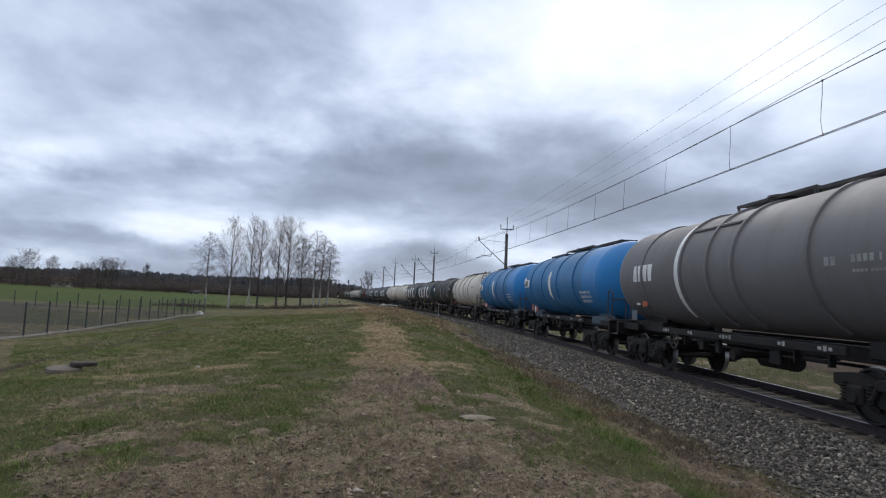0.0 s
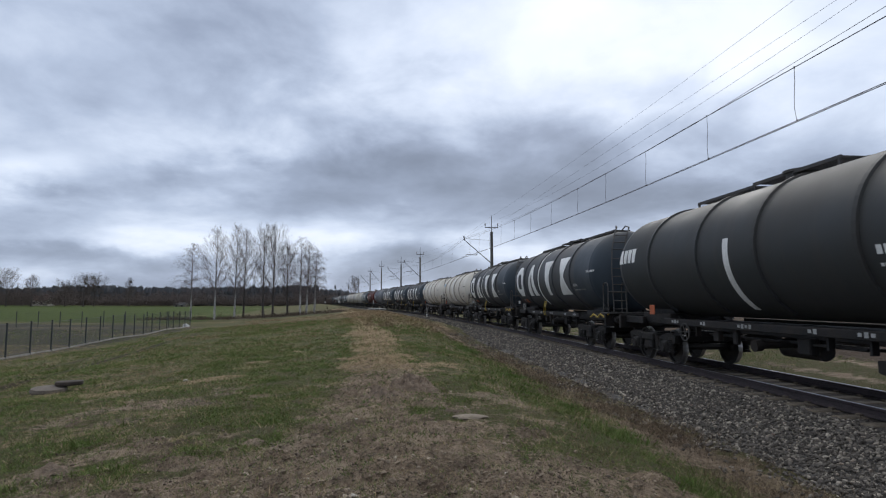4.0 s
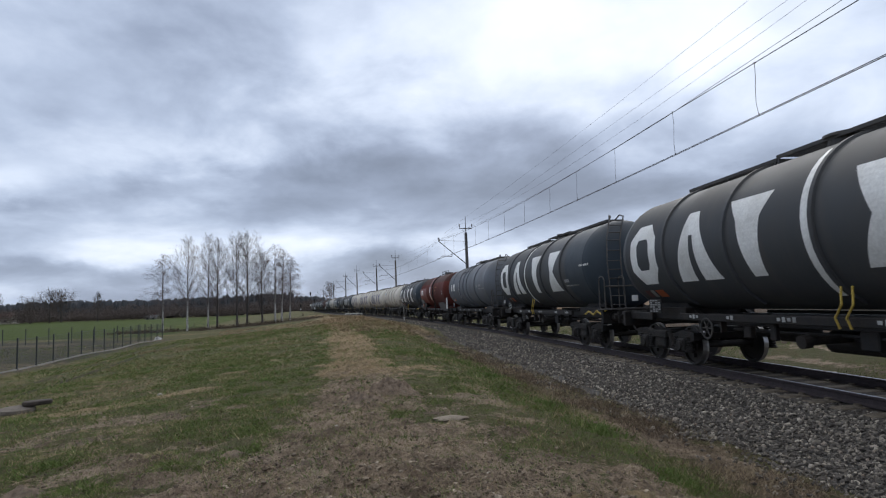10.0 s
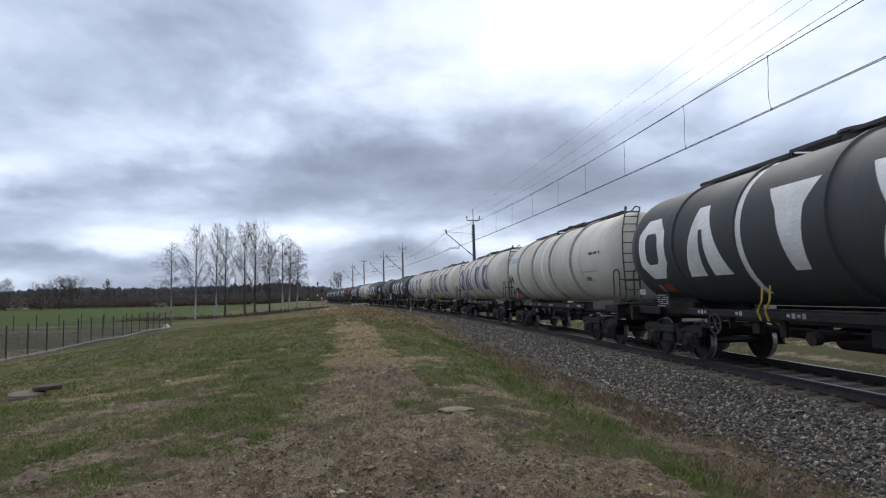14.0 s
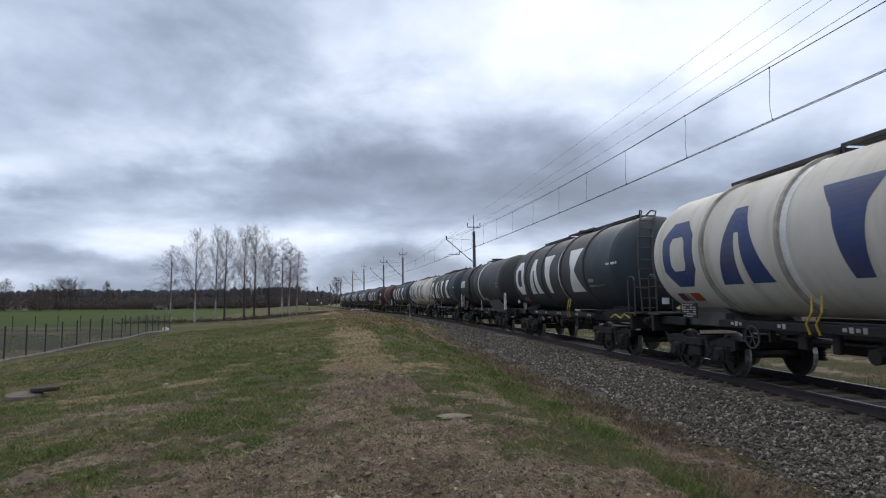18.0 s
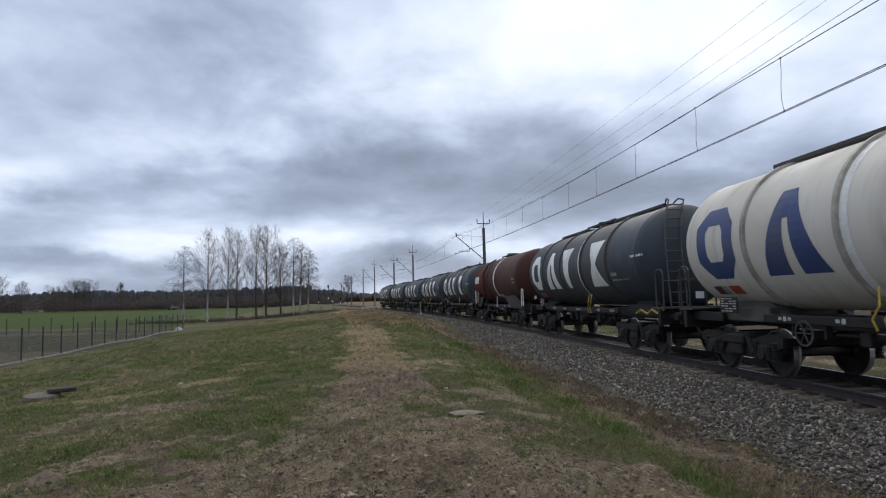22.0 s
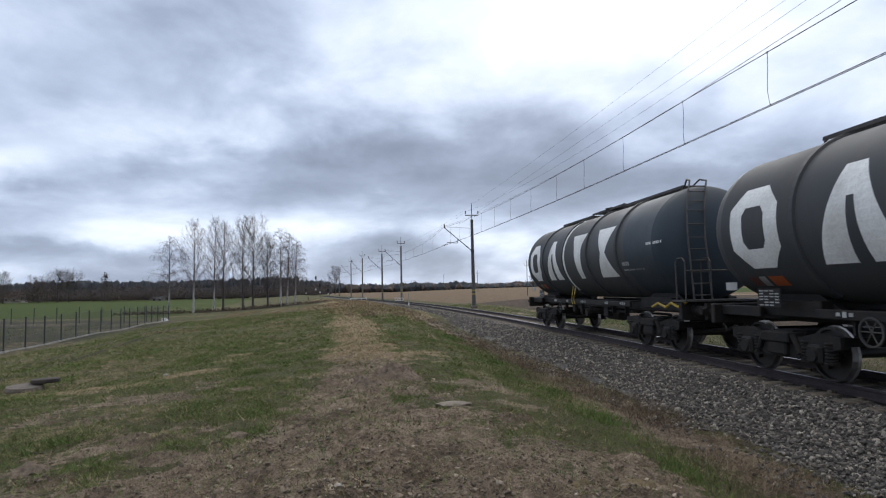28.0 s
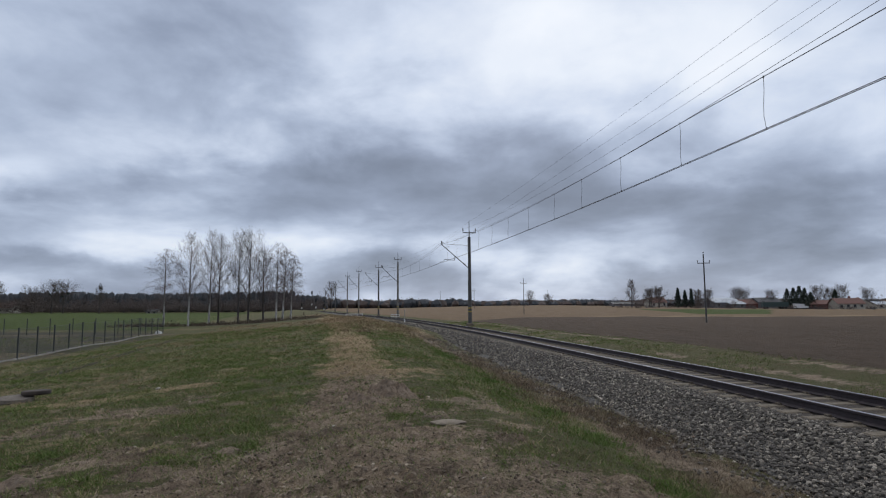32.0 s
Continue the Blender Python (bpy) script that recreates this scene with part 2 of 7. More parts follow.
M["rail_side"] = worn("rusty_rail_steel", (0.046, 0.034, 0.036), (0.03, 0.023, 0.024), 0.7, 0.3, 6.0, 0.3)
M["concrete"] = worn("weathered_concrete", (0.33, 0.31, 0.28), (0.2, 0.185, 0.165), 0.85, 0.0, 3.0, 0.4)
M["sleeper"] = worn("dusty_sleeper_concrete", (0.155, 0.126, 0.092), (0.08, 0.064, 0.047), 0.9, 0.0, 4.0, 0.6)
M["mast_dark"] = worn("dark_weathered_mast", (0.085, 0.08, 0.075), (0.045, 0.043, 0.042), 0.7, 0.0, 2.0)
M["galv"] = worn("galvanised_steel", (0.28, 0.29, 0.30), (0.18, 0.18, 0.18), 0.5, 0.6, 3.0)
M["wire"] = worn("oxidised_copper_wire", (0.085, 0.066, 0.068), (0.07, 0.056, 0.056), 0.5, 0.3)
M["insulator"] = worn("brown_porcelain", (0.05, 0.035, 0.03), (0.04, 0.03, 0.03), 0.3)
M["fence_post"] = worn("dark_green_fence_steel", (0.03, 0.036, 0.034), (0.05, 0.05, 0.05), 0.6)
M["walkway"] = worn("grimy_walkway_steel", (0.045, 0.043, 0.042), (0.08, 0.07, 0.06), 0.7, 0.0, 3.0)


# ---- mesh helpers ----
def mesh_ob(name, bm, mats, parent=None, label="", smooth=False):
    me = bpy.data.meshes.new(name)
    bm.normal_update()
    bm.to_mesh(me)
    bm.free()
    for m in mats if isinstance(mats, (list, tuple)) else [mats]:
        me.materials.append(m)
    if smooth:
        for p in me.polygons:
            p.use_smooth = True
    ob = new(name, me)
    if parent:
        ob.parent = parent
    if label:
        tagged(ob, label)
    return ob


def part(name, bm, mat, parent, label="", smooth=False):
    return mesh_ob(name, bm, mat, parent, label, smooth)


def raw_ob(name, verts, faces, mats, parent=None, label="", smooth=False, index=None):
    me = bpy.data.meshes.new(name)
    if isinstance(faces, np.ndarray):       # many alike faces at once
        v, f = np.asarray(verts, np.float32).reshape(-1, 3), np.ascontiguousarray(faces, np.int32)
        me.vertices.add(len(v))
        me.vertices.foreach_set("co", v.ravel())
        me.loops.add(f.size)
        me.loops.foreach_set("vertex_index", f.ravel())
        me.polygons.add(len(f))
        me.polygons.foreach_set("loop_start", np.arange(0, f.size, f.shape[1], dtype=np.int32))
        me.polygons.foreach_set("use_smooth", np.zeros(len(f), dtype=bool))
        me.update(calc_edges=True)
    else:
        me.from_pydata(verts, [], faces)
    for m in mats if isinstance(mats, (list, tuple)) else [mats]:
        me.materials.append(m)
    if index is not None:
        me.polygons.foreach_set("material_index", np.asarray(index, dtype=np.int32))
    if smooth:
        me.polygons.foreach_set("use_smooth", np.ones(len(me.polygons), dtype=bool))
    me.update()
    ob = new(name, me)
    if parent:
        ob.parent = parent
    if label:
        tagged(ob, label)
    return ob


def box(bm, c, s, rot=None, bevel=0.0):
    r = bmesh.ops.create_cube(bm, size=1.0)
    m = Matrix.Translation(c) @ (rot.to_4x4() if rot else Matrix.Identity(4)) @ Matrix.Diagonal((*s, 1))
    bmesh.ops.transform(bm, matrix=m, verts=r["verts"])
    if bevel:
        ed = list({e for v in r["verts"] for e in v.link_edges})
        bmesh.ops.bevel(bm, geom=ed, offset=bevel, segments=1, affect="EDGES", clamp_overlap=True)
    return bm


def rod(bm, a, b, r, r2=None, seg=8, caps=True):
    a, b = Vector(a), Vector(b)
    d = b - a
    m = Matrix.Translation((a + b) / 2) @ d.to_track_quat("Z", "Y").to_matrix().to_4x4()
    bmesh.ops.create_cone(bm, cap_ends=caps, segments=seg, radius1=r, radius2=r if r2 is None else r2, depth=d.length, matrix=m)
    return bm


def pipe(bm, pts, r, seg=6):
    for a, b in zip(pts[:-1], pts[1:]):
        rod(bm, a, b, r, seg=seg)
    return bm


def lathe(bm, prof, seg=32, axis="x", centre=(0, 0, 0), a0=0.0, a1=2 * math.pi, close=False):
    """Sweeps (along, radius) points round an axis."""
    full = abs(a1 - a0 - 2 * math.pi) < 1e-6
    k = seg if full else seg + 1
    rings = []
    for s, r in prof:
        ring = []
        for i in range(k):
            a = a0 + (a1 - a0) * i / seg
            p = {"x": (s, r * math.cos(a), r * math.sin(a)), "y": (r * math.cos(a), s, r * math.sin(a)), "z": (r * math.cos(a), r * math.sin(a), s)}[axis]
            ring.append(bm.verts.new(Vector(p) + Vector(centre)))
        rings.append(ring)
    for p, q in zip(rings[:-1], rings[1:]):
        for i in range(seg):
            j = (i + 1) % k
            bm.faces.new((p[i], p[j], q[j], q[i]))
    if close:
        for ring in (rings[0], rings[-1]):
            try:
                bm.faces.new(ring)
            except ValueError:
                pass
    bmesh.ops.recalc_face_normals(bm, faces=bm.faces[:])
    return bm


def thing(name, m, label, category, group="", kind=""):
    ob = new(name)
    ob.matrix_basis = m
    return tagged(ob, label, category, group, kind)

# ---- the line of the railway: a left-hand curve that runs out into a straight ----
def track_line():
    ds = 0.5
    s = np.arange(-60, 620, ds)
    a = np.clip(s + 2.0, 0, 104.3)
    a = np.convolve(np.pad(a, (30, 30), "edge"), np.ones(61) / 61, "valid")
    h = 0.1011 + 0.00167 * a
    x, y = np.cumsum(-np.sin(h) * ds), np.cumsum(np.cos(h) * ds)
    i = int(np.argmin(abs(s)))
    return s, x - x[i] + 8.28, y - y[i] + 0.84, h


TS, TX, TY, TH = track_line()


def rail_at(s, off=0.0):
    """Plan position at s metres along the line, off metres to its right, and the heading."""
    h = np.interp(s, TS, TH)
    return np.interp(s, TS, TX) + off * np.cos(h), np.interp(s, TS, TY) + off * np.sin(h), h


def side_of(x, y):
    """How far a place lies to the right of the line."""
    h = np.interp(y, TY, TH)
    return (x - np.interp(y, TY, TX)) * np.cos(h)


def lattice(x, y, scale, seed):
    """Smooth value noise, 0 to 1."""
    rs = np.random.RandomState(seed)
    tab = rs.rand(256, 256)
    u, v = np.asarray(x) / scale + 1000.3, np.asarray(y) / scale + 1000.7
    i, j = np.floor(u).astype(int), np.floor(v).astype(int)
    fu, fv = u - i, v - j
    fu, fv = fu * fu * (3 - 2 * fu), fv * fv * (3 - 2 * fv)
    g = lambda a, b: tab[a % 256, b % 256]
    return (g(i, j) * (1 - fu) + g(i + 1, j) * fu) * (1 - fv) + (g(i, j + 1) * (1 - fu) + g(i + 1, j + 1) * fu) * fv


def step(a, b, v):
    t = np.clip((v - a) / (b - a), 0, 1)
    return t * t * (3 - 2 * t)


def path_mid(y):
    return -8.35 - 0.035 * (y - 5)


def path_mask(x, y):
    """The worn dirt lane: broad and patchy at the camera, narrower further on."""
    d = side_of(x, y)
    half = 0.75 + 1.1 * np.exp(-np.maximum(y - 4, 0) / 5.0)
    wob = (lattice(x, y, 0.9, 3) - 0.5) * 1.2 + (lattice(x, y, 2.6, 4) - 0.5) * 1.2 + (lattice(x, y, 0.3, 5) - 0.5) * 0.9
    e = abs(d - path_mid(y)) - half + wob * np.where(y < 16, 1.0, 0.6)
    lane = (1 - step(-0.55, 0.75, e)) * (1 - step(52, 64, y))
    # trampled soil where the lane opens out
    open_ = (1 - step(6.2, 9.5, y + 2.4 * (lattice(x, y, 1.3, 6) - 0.5))) * step(-13.2, -10.6, d + 1.5 * (lattice(x, y, 0.8, 7) - 0.5)) * (1 - step(-5.5, -4.9, d))
    return np.maximum(lane, open_ * (0.35 + 0.65 * step(0.35, 0.6, lattice(x, y, 0.55, 8))))


def bare_mask(x, y):
    """Bare and dry patches in the turf, and the pale strips by the sunken ring."""
    d = side_of(x, y)
    n = lattice(x, y, 1.5, 22) * 0.5 + lattice(x, y, 0.5, 23) * 0.3 + lattice(x, y, 3.6, 25) * 0.2
    low = 0.53 - 0.08 * step(-8.8, -7.4, d) * (1 - step(11, 17, y))
    b = step(low, low + 0.17, n) * (1 - step(20, 34, y)) * step(-17, -13, d) * (1 - step(-6.2, -5.4, d))
    sand = np.exp(-(((x + 6.5 + 0.1 * (y - 14.7)) / 1.0) ** 2 + ((y - 14.7 - 0.35 * (x + 6.5)) / 0.55) ** 2)) + 0.9 * np.exp(-(((x + 8.6) / 1.8) ** 2 + ((y - 13.4) / 0.6) ** 2))
    return b, np.clip(sand * 1.4, 0, 1)


def ground_z(x, y):
    d = side_of(x, y)
    z = np.interp(d, [-2600, -300, -170, -90, -45, -27, -18, -11.5, -8.6, -6.6, -4.4, -3.4, -2.9, -1.6, 1.6, 2.2, 5, 12, 40, 150, 250, 400, 2600],
                  [1.2, 1.1, -0.3, -1.1, -1.25, -1.2, -0.62, -0.16, 0.0, -0.12, -0.55, -0.66, -0.64, -0.5, -0.5, -0.30, -0.08, -0.12, -0.3, -0.75, -0.9, -0.6, 0.5])
    near = 1 - step(25, 70, np.hypot(x, y))
    off_track = step(2.4, 4.2, abs(d))
    z = z + off_track * ((lattice(x, y, 7.0, 11) - 0.5) * 0.16 + (lattice(x, y, 1.7, 12) - 0.5) * 0.07 * near)
    p = path_mask(x, y) * near
    z = z + p * ((lattice(x, y, 0.45, 13) - 0.5) * 0.10 + (lattice(x, y, 0.22, 14) - 0.5) * 0.11 + (lattice(x, y, 0.11, 16) - 0.5) * 0.07 - 0.02)
    z = z + near * off_track * ((lattice(x, y, 0.3, 15) - 0.5) * 0.045 + (lattice(x, y, 0.13, 17) - 0.5) * 0.025)
    # the bank grows up over the foot of the ballast further on
    z = z + step(30, 50, y) * np.interp(d, [-14, -9, -4, -2.3, -2.0], [0, 0.10, 0.22, 0.26, 0.0])
    # the heap of old earth beside the culvert, and the rough bank before it
    z = z + 0.30 * np.exp(-(((d + 6.5) / 3.0) ** 2 + ((y - 66) / 12.0) ** 2))
    z = z + 0.25 * np.exp(-(((d + 5.0) / 2.0) ** 2 + ((y - 84) / 8.0) ** 2))
    z = z + 2.6 * np.exp(-(((x - 55) / 90.0) ** 2 + ((y - 340) / 110.0) ** 2))
    return z


def spread(lo, hi, a, b, fine, grow):
    mid = list(np.arange(a, b + 1e-6, fine))
    up, s = [], fine
    while (up[-1] if up else mid[-1]) < hi:
        s *= grow
        up.append((up[-1] if up else mid[-1]) + s)
    dn, s = [], fine
    while (dn[-1] if dn else mid[0]) > lo:
        s *= grow
        dn.append((dn[-1] if dn else mid[0]) - s)
    return np.array(dn[::-1] + mid + up)


def build_ground():
    gx = spread(-2600, 2600, -8, 4.5, 0.07, 1.04)
    gy = spread(-400, 3200, 3.6, 14.0, 0.07, 1.035)
    X, Y = np.meshgrid(gx, gy)
    Z = ground_z(X, Y)
    nx, ny = len(gx), len(gy)
    verts = np.stack([X.ravel(), Y.ravel(), Z.ravel()], 1)
    k = (np.arange(ny - 1)[:, None] * nx + np.arange(nx - 1)[None, :]).ravel()
    faces = np.stack([k, k + 1, k + 1 + nx, k + nx], 1)
    ob = raw_ob("ground", verts, faces, M["ground"], smooth=True)
    x, y = X.ravel(), Y.ravel()
    d = side_of(x, y)
    r = np.hypot(x, y)
    wob = (lattice(x, y, 3.0, 21) - 0.5)
    dirt = path_mask(x, y)
    bare, sand = bare_mask(x, y)
    dirt = np.maximum(dirt, bare * 0.75)
    hay = dirt * step(11, 17, y)
    foot = np.exp(-((d + 4.0 + wob * 0.9) / 0.7) ** 2) * (0.5 + 0.5 * step(0.4, 0.6, lattice(x, y, 0.8, 27)))
    dirt = np.maximum(dirt * (1 - 0.8 * step(11, 17, y)), foot * 0.85)
    dry = hay
    dry = np.maximum(dry, 0.8 * step(34, 50, y) * step(-13, -9.5, d + 2 * wob) * (1 - step(-3.2, -2.6, d)) * (1 - step(120, 150, y)))
    dry = np.maximum(dry, step(0.55, 0.72, lattice(x, y, 4.5, 24)) * 0.4 * step(-60, -45, d) * (1 - step(-6, -5, d)))
    dry = np.maximum(dry, sand)
    plow = step(4.6, 5.6, d + wob * 0.5) * (1 - step(98, 106, y + 45 * np.exp(-np.maximum(x, 0) / 9.0))) * step(-80, -40, y)
    tan = step(4.0, 6.0, d) * (1 - plow) * (1 - step(900, 1300, r))
    b = x / np.maximum(y, 1.0)
    strip = step(0.35, 0.38, b + (y - 190) * 0.0012) * (1 - step(0.54, 0.58, b)) * step(128, 136, y + 30 * (b - 0.4)) * (1 - step(215, 235, y)) * (y > 50)
    verge = step(2.2, 2.6, d) * (1 - plow) * (1 - step(60, 90, y))
    tan = tan * (1 - verge * 0.9)
    rut = np.exp(-((d - 4.7 - 0.3 * wob) / 0.35) ** 2) + 0.8 * np.exp(-((d - 3.1 + 0.3 * wob) / 0.3) ** 2)
    dirt = np.maximum(dirt, verge * rut * (0.3 + 0.7 * step(0.35, 0.6, lattice(x, y, 2.2, 28))) * 0.9)
    edge = np.exp(-((y + 45 * np.exp(-np.maximum(x, 0) / 9.0) - 106) / 3.0) ** 2) * step(20, 34, x) * (1 - step(70, 90, x))
    dry = np.maximum(dry, edge)
    crop = step(28, 34, -d) * step(66, 80, y + 0.3 * (x + 30)) * (1 - step(500, 700, r))
    crop = np.maximum(crop * (1 - step(330, 350, y)), strip)
    scrub = step(26.8, 27.6, -d) * (1 - step(60, 74, y + 0.3 * (x + 30))) * step(10, 14, y)
    ditch = np.exp(-((y - 93.5 - 2 * wob) / 3.2) ** 2) * (1 - step(-21, -16, x)) * step(-70, -60, x)
    scrub = np.maximum(scrub, ditch)
    patch = lattice(d, y * 0.3, 1.7, 33) * 0.55 + lattice(d, y * 0.35, 0.6, 34) * 0.25 + lattice(x, y, 7.0, 35) * 0.2
    turf = step(-27, -24, d) * (1 - step(-6, -5, d)) * (1 - step(60, 75, y))
    dry = np.maximum(dry, turf * step(0.54, 0.72, patch) * 0.2)
    tan = np.clip(tan - strip, 0, 1)
    for name, chans in (("zone_a", (dirt, dry, plow)), ("zone_b", (crop, tan, scrub))):
        at = ob.data.color_attributes.new(name, "FLOAT_COLOR", "POINT")
        at.data.foreach_set("color", np.stack([*chans, np.ones_like(x)], 1).ravel().astype(np.float32))
    return tagged(ob, "grassy open ground with a dirt lane and bare fields", "ground", kind="structure")


def ground_material(n, b, link):
    co = obj_co(n)
    za = n("ShaderNodeSeparateColor", {0: n("ShaderNodeVertexColor", layer_name="zone_a").outputs[0]})
    zb = n("ShaderNodeSeparateColor", {0: n("ShaderNodeVertexColor", layer_name="zone_b").outputs[0]})
    broad = noise_tex(n, co, 0.35, 4.0, 0.6)
    mid = noise_tex(n, co, 2.2, 5.0, 0.65)
    fine = noise_tex(n, co, 9.0, 8.0, 0.75)
    grit = noise_tex(n, co, 45.0, 4.0, 0.75)
    speck = noise_tex(n, co, 24.0, 6.0, 0.7)
    grass = mixc(n, ramp(n, mid, [(0.36, grey(0)), (0.64, grey(1))]), (0.055, 0.080, 0.020), (0.090, 0.088, 0.036))
    grass = mixc(n, ramp(n, broad, [(0.46, grey(0)), (0.7, grey(0.35))]), grass, (0.105, 0.082, 0.042))
    grass = mixc(n, ramp(n, fine, [(0.42, grey(0)), (0.60, grey(0.9))]), grass, (0.105, 0.082, 0.046))
    grass = mixc(n, ramp(n, speck, [(0.32, grey(0.85)), (0.47, grey(0))]), grass, (0.032, 0.030, 0.015))
    grass = mixc(n, ramp(n, grit, [(0.52, grey(0)), (0.68, grey(0.7))]), grass, (0.18, 0.146, 0.085))
    dirt = mixc(n, ramp(n, mid, [(0.38, grey(0)), (0.62, grey(1))]), (0.130, 0.094, 0.068), (0.24, 0.178, 0.128))
    dirt = mixc(n, ramp(n, fine, [(0.46, grey(0)), (0.60, grey(0.9))]), dirt, (0.345, 0.265, 0.19))
    dirt = mixc(n, ramp(n, speck, [(0.34, grey(0.95)), (0.48, grey(0))]), dirt, (0.055, 0.040, 0.028))
    dirt = mixc(n, ramp(n, grit, [(0.55, grey(0)), (0.68, grey(0.8))]), dirt, (0.36, 0.30, 0.215))
    dirt = mixc(n, ramp(n, broad, [(0.5, grey(0)), (0.68, grey(0.6))]), dirt, (0.090, 0.068, 0.047))
    patchy = noise_tex(n, co, 0.9, 5.0, 0.7)
    dirt = mixc(n, ramp(n, patchy, [(0.52, grey(0)), (0.64, grey(0.65))]), dirt, (0.38, 0.298, 0.218))
    dirt = mixc(n, ramp(n, patchy, [(0.36, grey(0.7)), (0.47, grey(0))]), dirt, (0.085, 0.062, 0.045))
    dry = mixc(n, ramp(n, fine, [(0.35, grey(0)), (0.65, grey(1))]), (0.145, 0.10, 0.056), (0.37, 0.28, 0.165))
    rows_ = n("ShaderNodeMapping", {0: co, 2: (0, 0, radians(8)), 3: (1.0, 0.08, 1.0)}).outputs[0]
    furrow = noise_tex(n, rows_, 3.0, 4.0, 0.6)
    plow = mixc(n, ramp(n, furrow, [(0.35, grey(0)), (0.65, grey(1))]), (0.058, 0.040, 0.027), (0.086, 0.061, 0.042))
    tan = mixc(n, ramp(n, broad, [(0.35, grey(0)), (0.65, grey(1))]), (0.18, 0.125, 0.075), (0.125, 0.084, 0.052))
    crop = mixc(n, ramp(n, broad, [(0.35, grey(0)), (0.65, grey(1))]), (0.043, 0.067, 0.010), (0.053, 0.067, 0.015))
    scrub = mixc(n, ramp(n, mid, [(0.35, grey(0)), (0.65, grey(1))]), (0.066, 0.058, 0.042), (0.045, 0.045, 0.03))

    def soft(v, amount=0.5):
        # break the zone's edge up with the finer noise
        w = n("ShaderNodeMath", {0: mid, 1: 0.5}, operation="SUBTRACT").outputs[0]
        w = n("ShaderNodeMath", {0: w, 1: amount * 2, 2: v}, operation="MULTIPLY_ADD").outputs[0]
        w2 = n("ShaderNodeMath", {0: fine, 1: 0.5}, operation="SUBTRACT").outputs[0]
        w = n("ShaderNodeMath", {0: w2, 1: amount * 1.6, 2: w}, operation="MULTIPLY_ADD").outputs[0]
        return n("ShaderNodeMapRange", {0: w, 1: 0.3, 2: 0.7}, interpolation_type="SMOOTHSTEP").outputs[0]
    col = mixc(n, soft(zb.outputs[2], 0.3), grass, scrub)
    col = mixc(n, soft(zb.outputs[0], 0.2), col, crop)
    col = mixc(n, soft(zb.outputs[1], 0.2), col, tan)
    col = mixc(n, soft(za.outputs[2], 0.25), col, plow)
    col = mixc(n, soft(za.outputs[1]), col, dry)
    col = mixc(n, soft(za.outputs[0], 0.85), col, dirt)
    # two wheel ruts through the turf beside the fence
    px = n("ShaderNodeSeparateXYZ", {0: co})
    across = n("ShaderNodeMath", {0: px.outputs[1], 1: 0.286, 2: px.outputs[0]}, operation="MULTIPLY_ADD").outputs[0]
    across = n("ShaderNodeMath", {0: mid, 1: 0.5, 2: across}, operation="MULTIPLY_ADD").outputs[0]
    for mid_, wide_, amount in ((-8.2, 0.26, 0.9), (-9.75, 0.2, 0.6)):
        q = n("ShaderNodeMath", {0: across, 1: mid_}, operation="SUBTRACT").outputs[0]
        q = n("ShaderNodeMath", {0: q}, operation="ABSOLUTE").outputs[0]
        q = n("ShaderNodeMapRange", {0: q, 1: wide_ * 0.4, 2: wide_ * 1.4, 3: amount, 4: 0.0}, interpolation_type="SMOOTHSTEP").outputs[0]
        far_ = n("ShaderNodeMapRange", {0: px.outputs[1], 1: 11.0, 2: 15.0}, interpolation_type="SMOOTHSTEP").outputs[0]
        end_ = n("ShaderNodeMapRange", {0: px.outputs[1], 1: 45.0, 2: 62.0, 3: 1.0, 4: 0.0}, interpolation_type="SMOOTHSTEP").outputs[0]
        q = n("ShaderNodeMath", {0: q, 1: far_}, operation="MULTIPLY").outputs[0]
        q = n("ShaderNodeMath", {0: q, 1: end_}, operation="MULTIPLY").outputs[0]
        col = mixc(n, q, col, (0.042, 0.034, 0.02))
    link("Base Color", col)
    b.inputs["Roughness"].default_value = 0.95
    b.inputs["Specular IOR Level"].default_value = 0.15
    h = n("ShaderNodeMath", {0: fine, 1: 1.0, 2: mid}, operation="MULTIPLY_ADD").outputs[0]
    h = n("ShaderNodeMath", {0: speck, 1: 0.7, 2: h}, operation="MULTIPLY_ADD").outputs[0]
    h = n("ShaderNodeMath", {0: grit, 1: 0.4, 2: h}, operation="MULTIPLY_ADD").outputs[0]
    link("Normal", bumped(n, h, 1.0, 0.08))


M["ground"] = material("turf_and_soil", ground_material)
ground = build_ground()


# ---- the track ----
def ribbon(name, prof, s_list, mats, parent=None, label="", closed=True, index=None, smooth=False):
    """Sweeps a profile of (off, z) along the line."""
    k = len(prof)
    verts = []
    for s in s_list:
        for o, z in prof:
            x, y, h = rail_at(s, o)
            verts.append((float(x), float(y), z))
    faces, idx = [], []
    m = k if closed else k - 1
    for i in range(len(s_list) - 1):
        for j in range(m):
            a, b2 = i * k + j, i * k + (j + 1) % k
            faces.append((a, b2, b2 + k, a + k))
            idx.append(index[j] if index else 0)
    return raw_ob(name, verts, faces, mats, parent, label, smooth, idx)


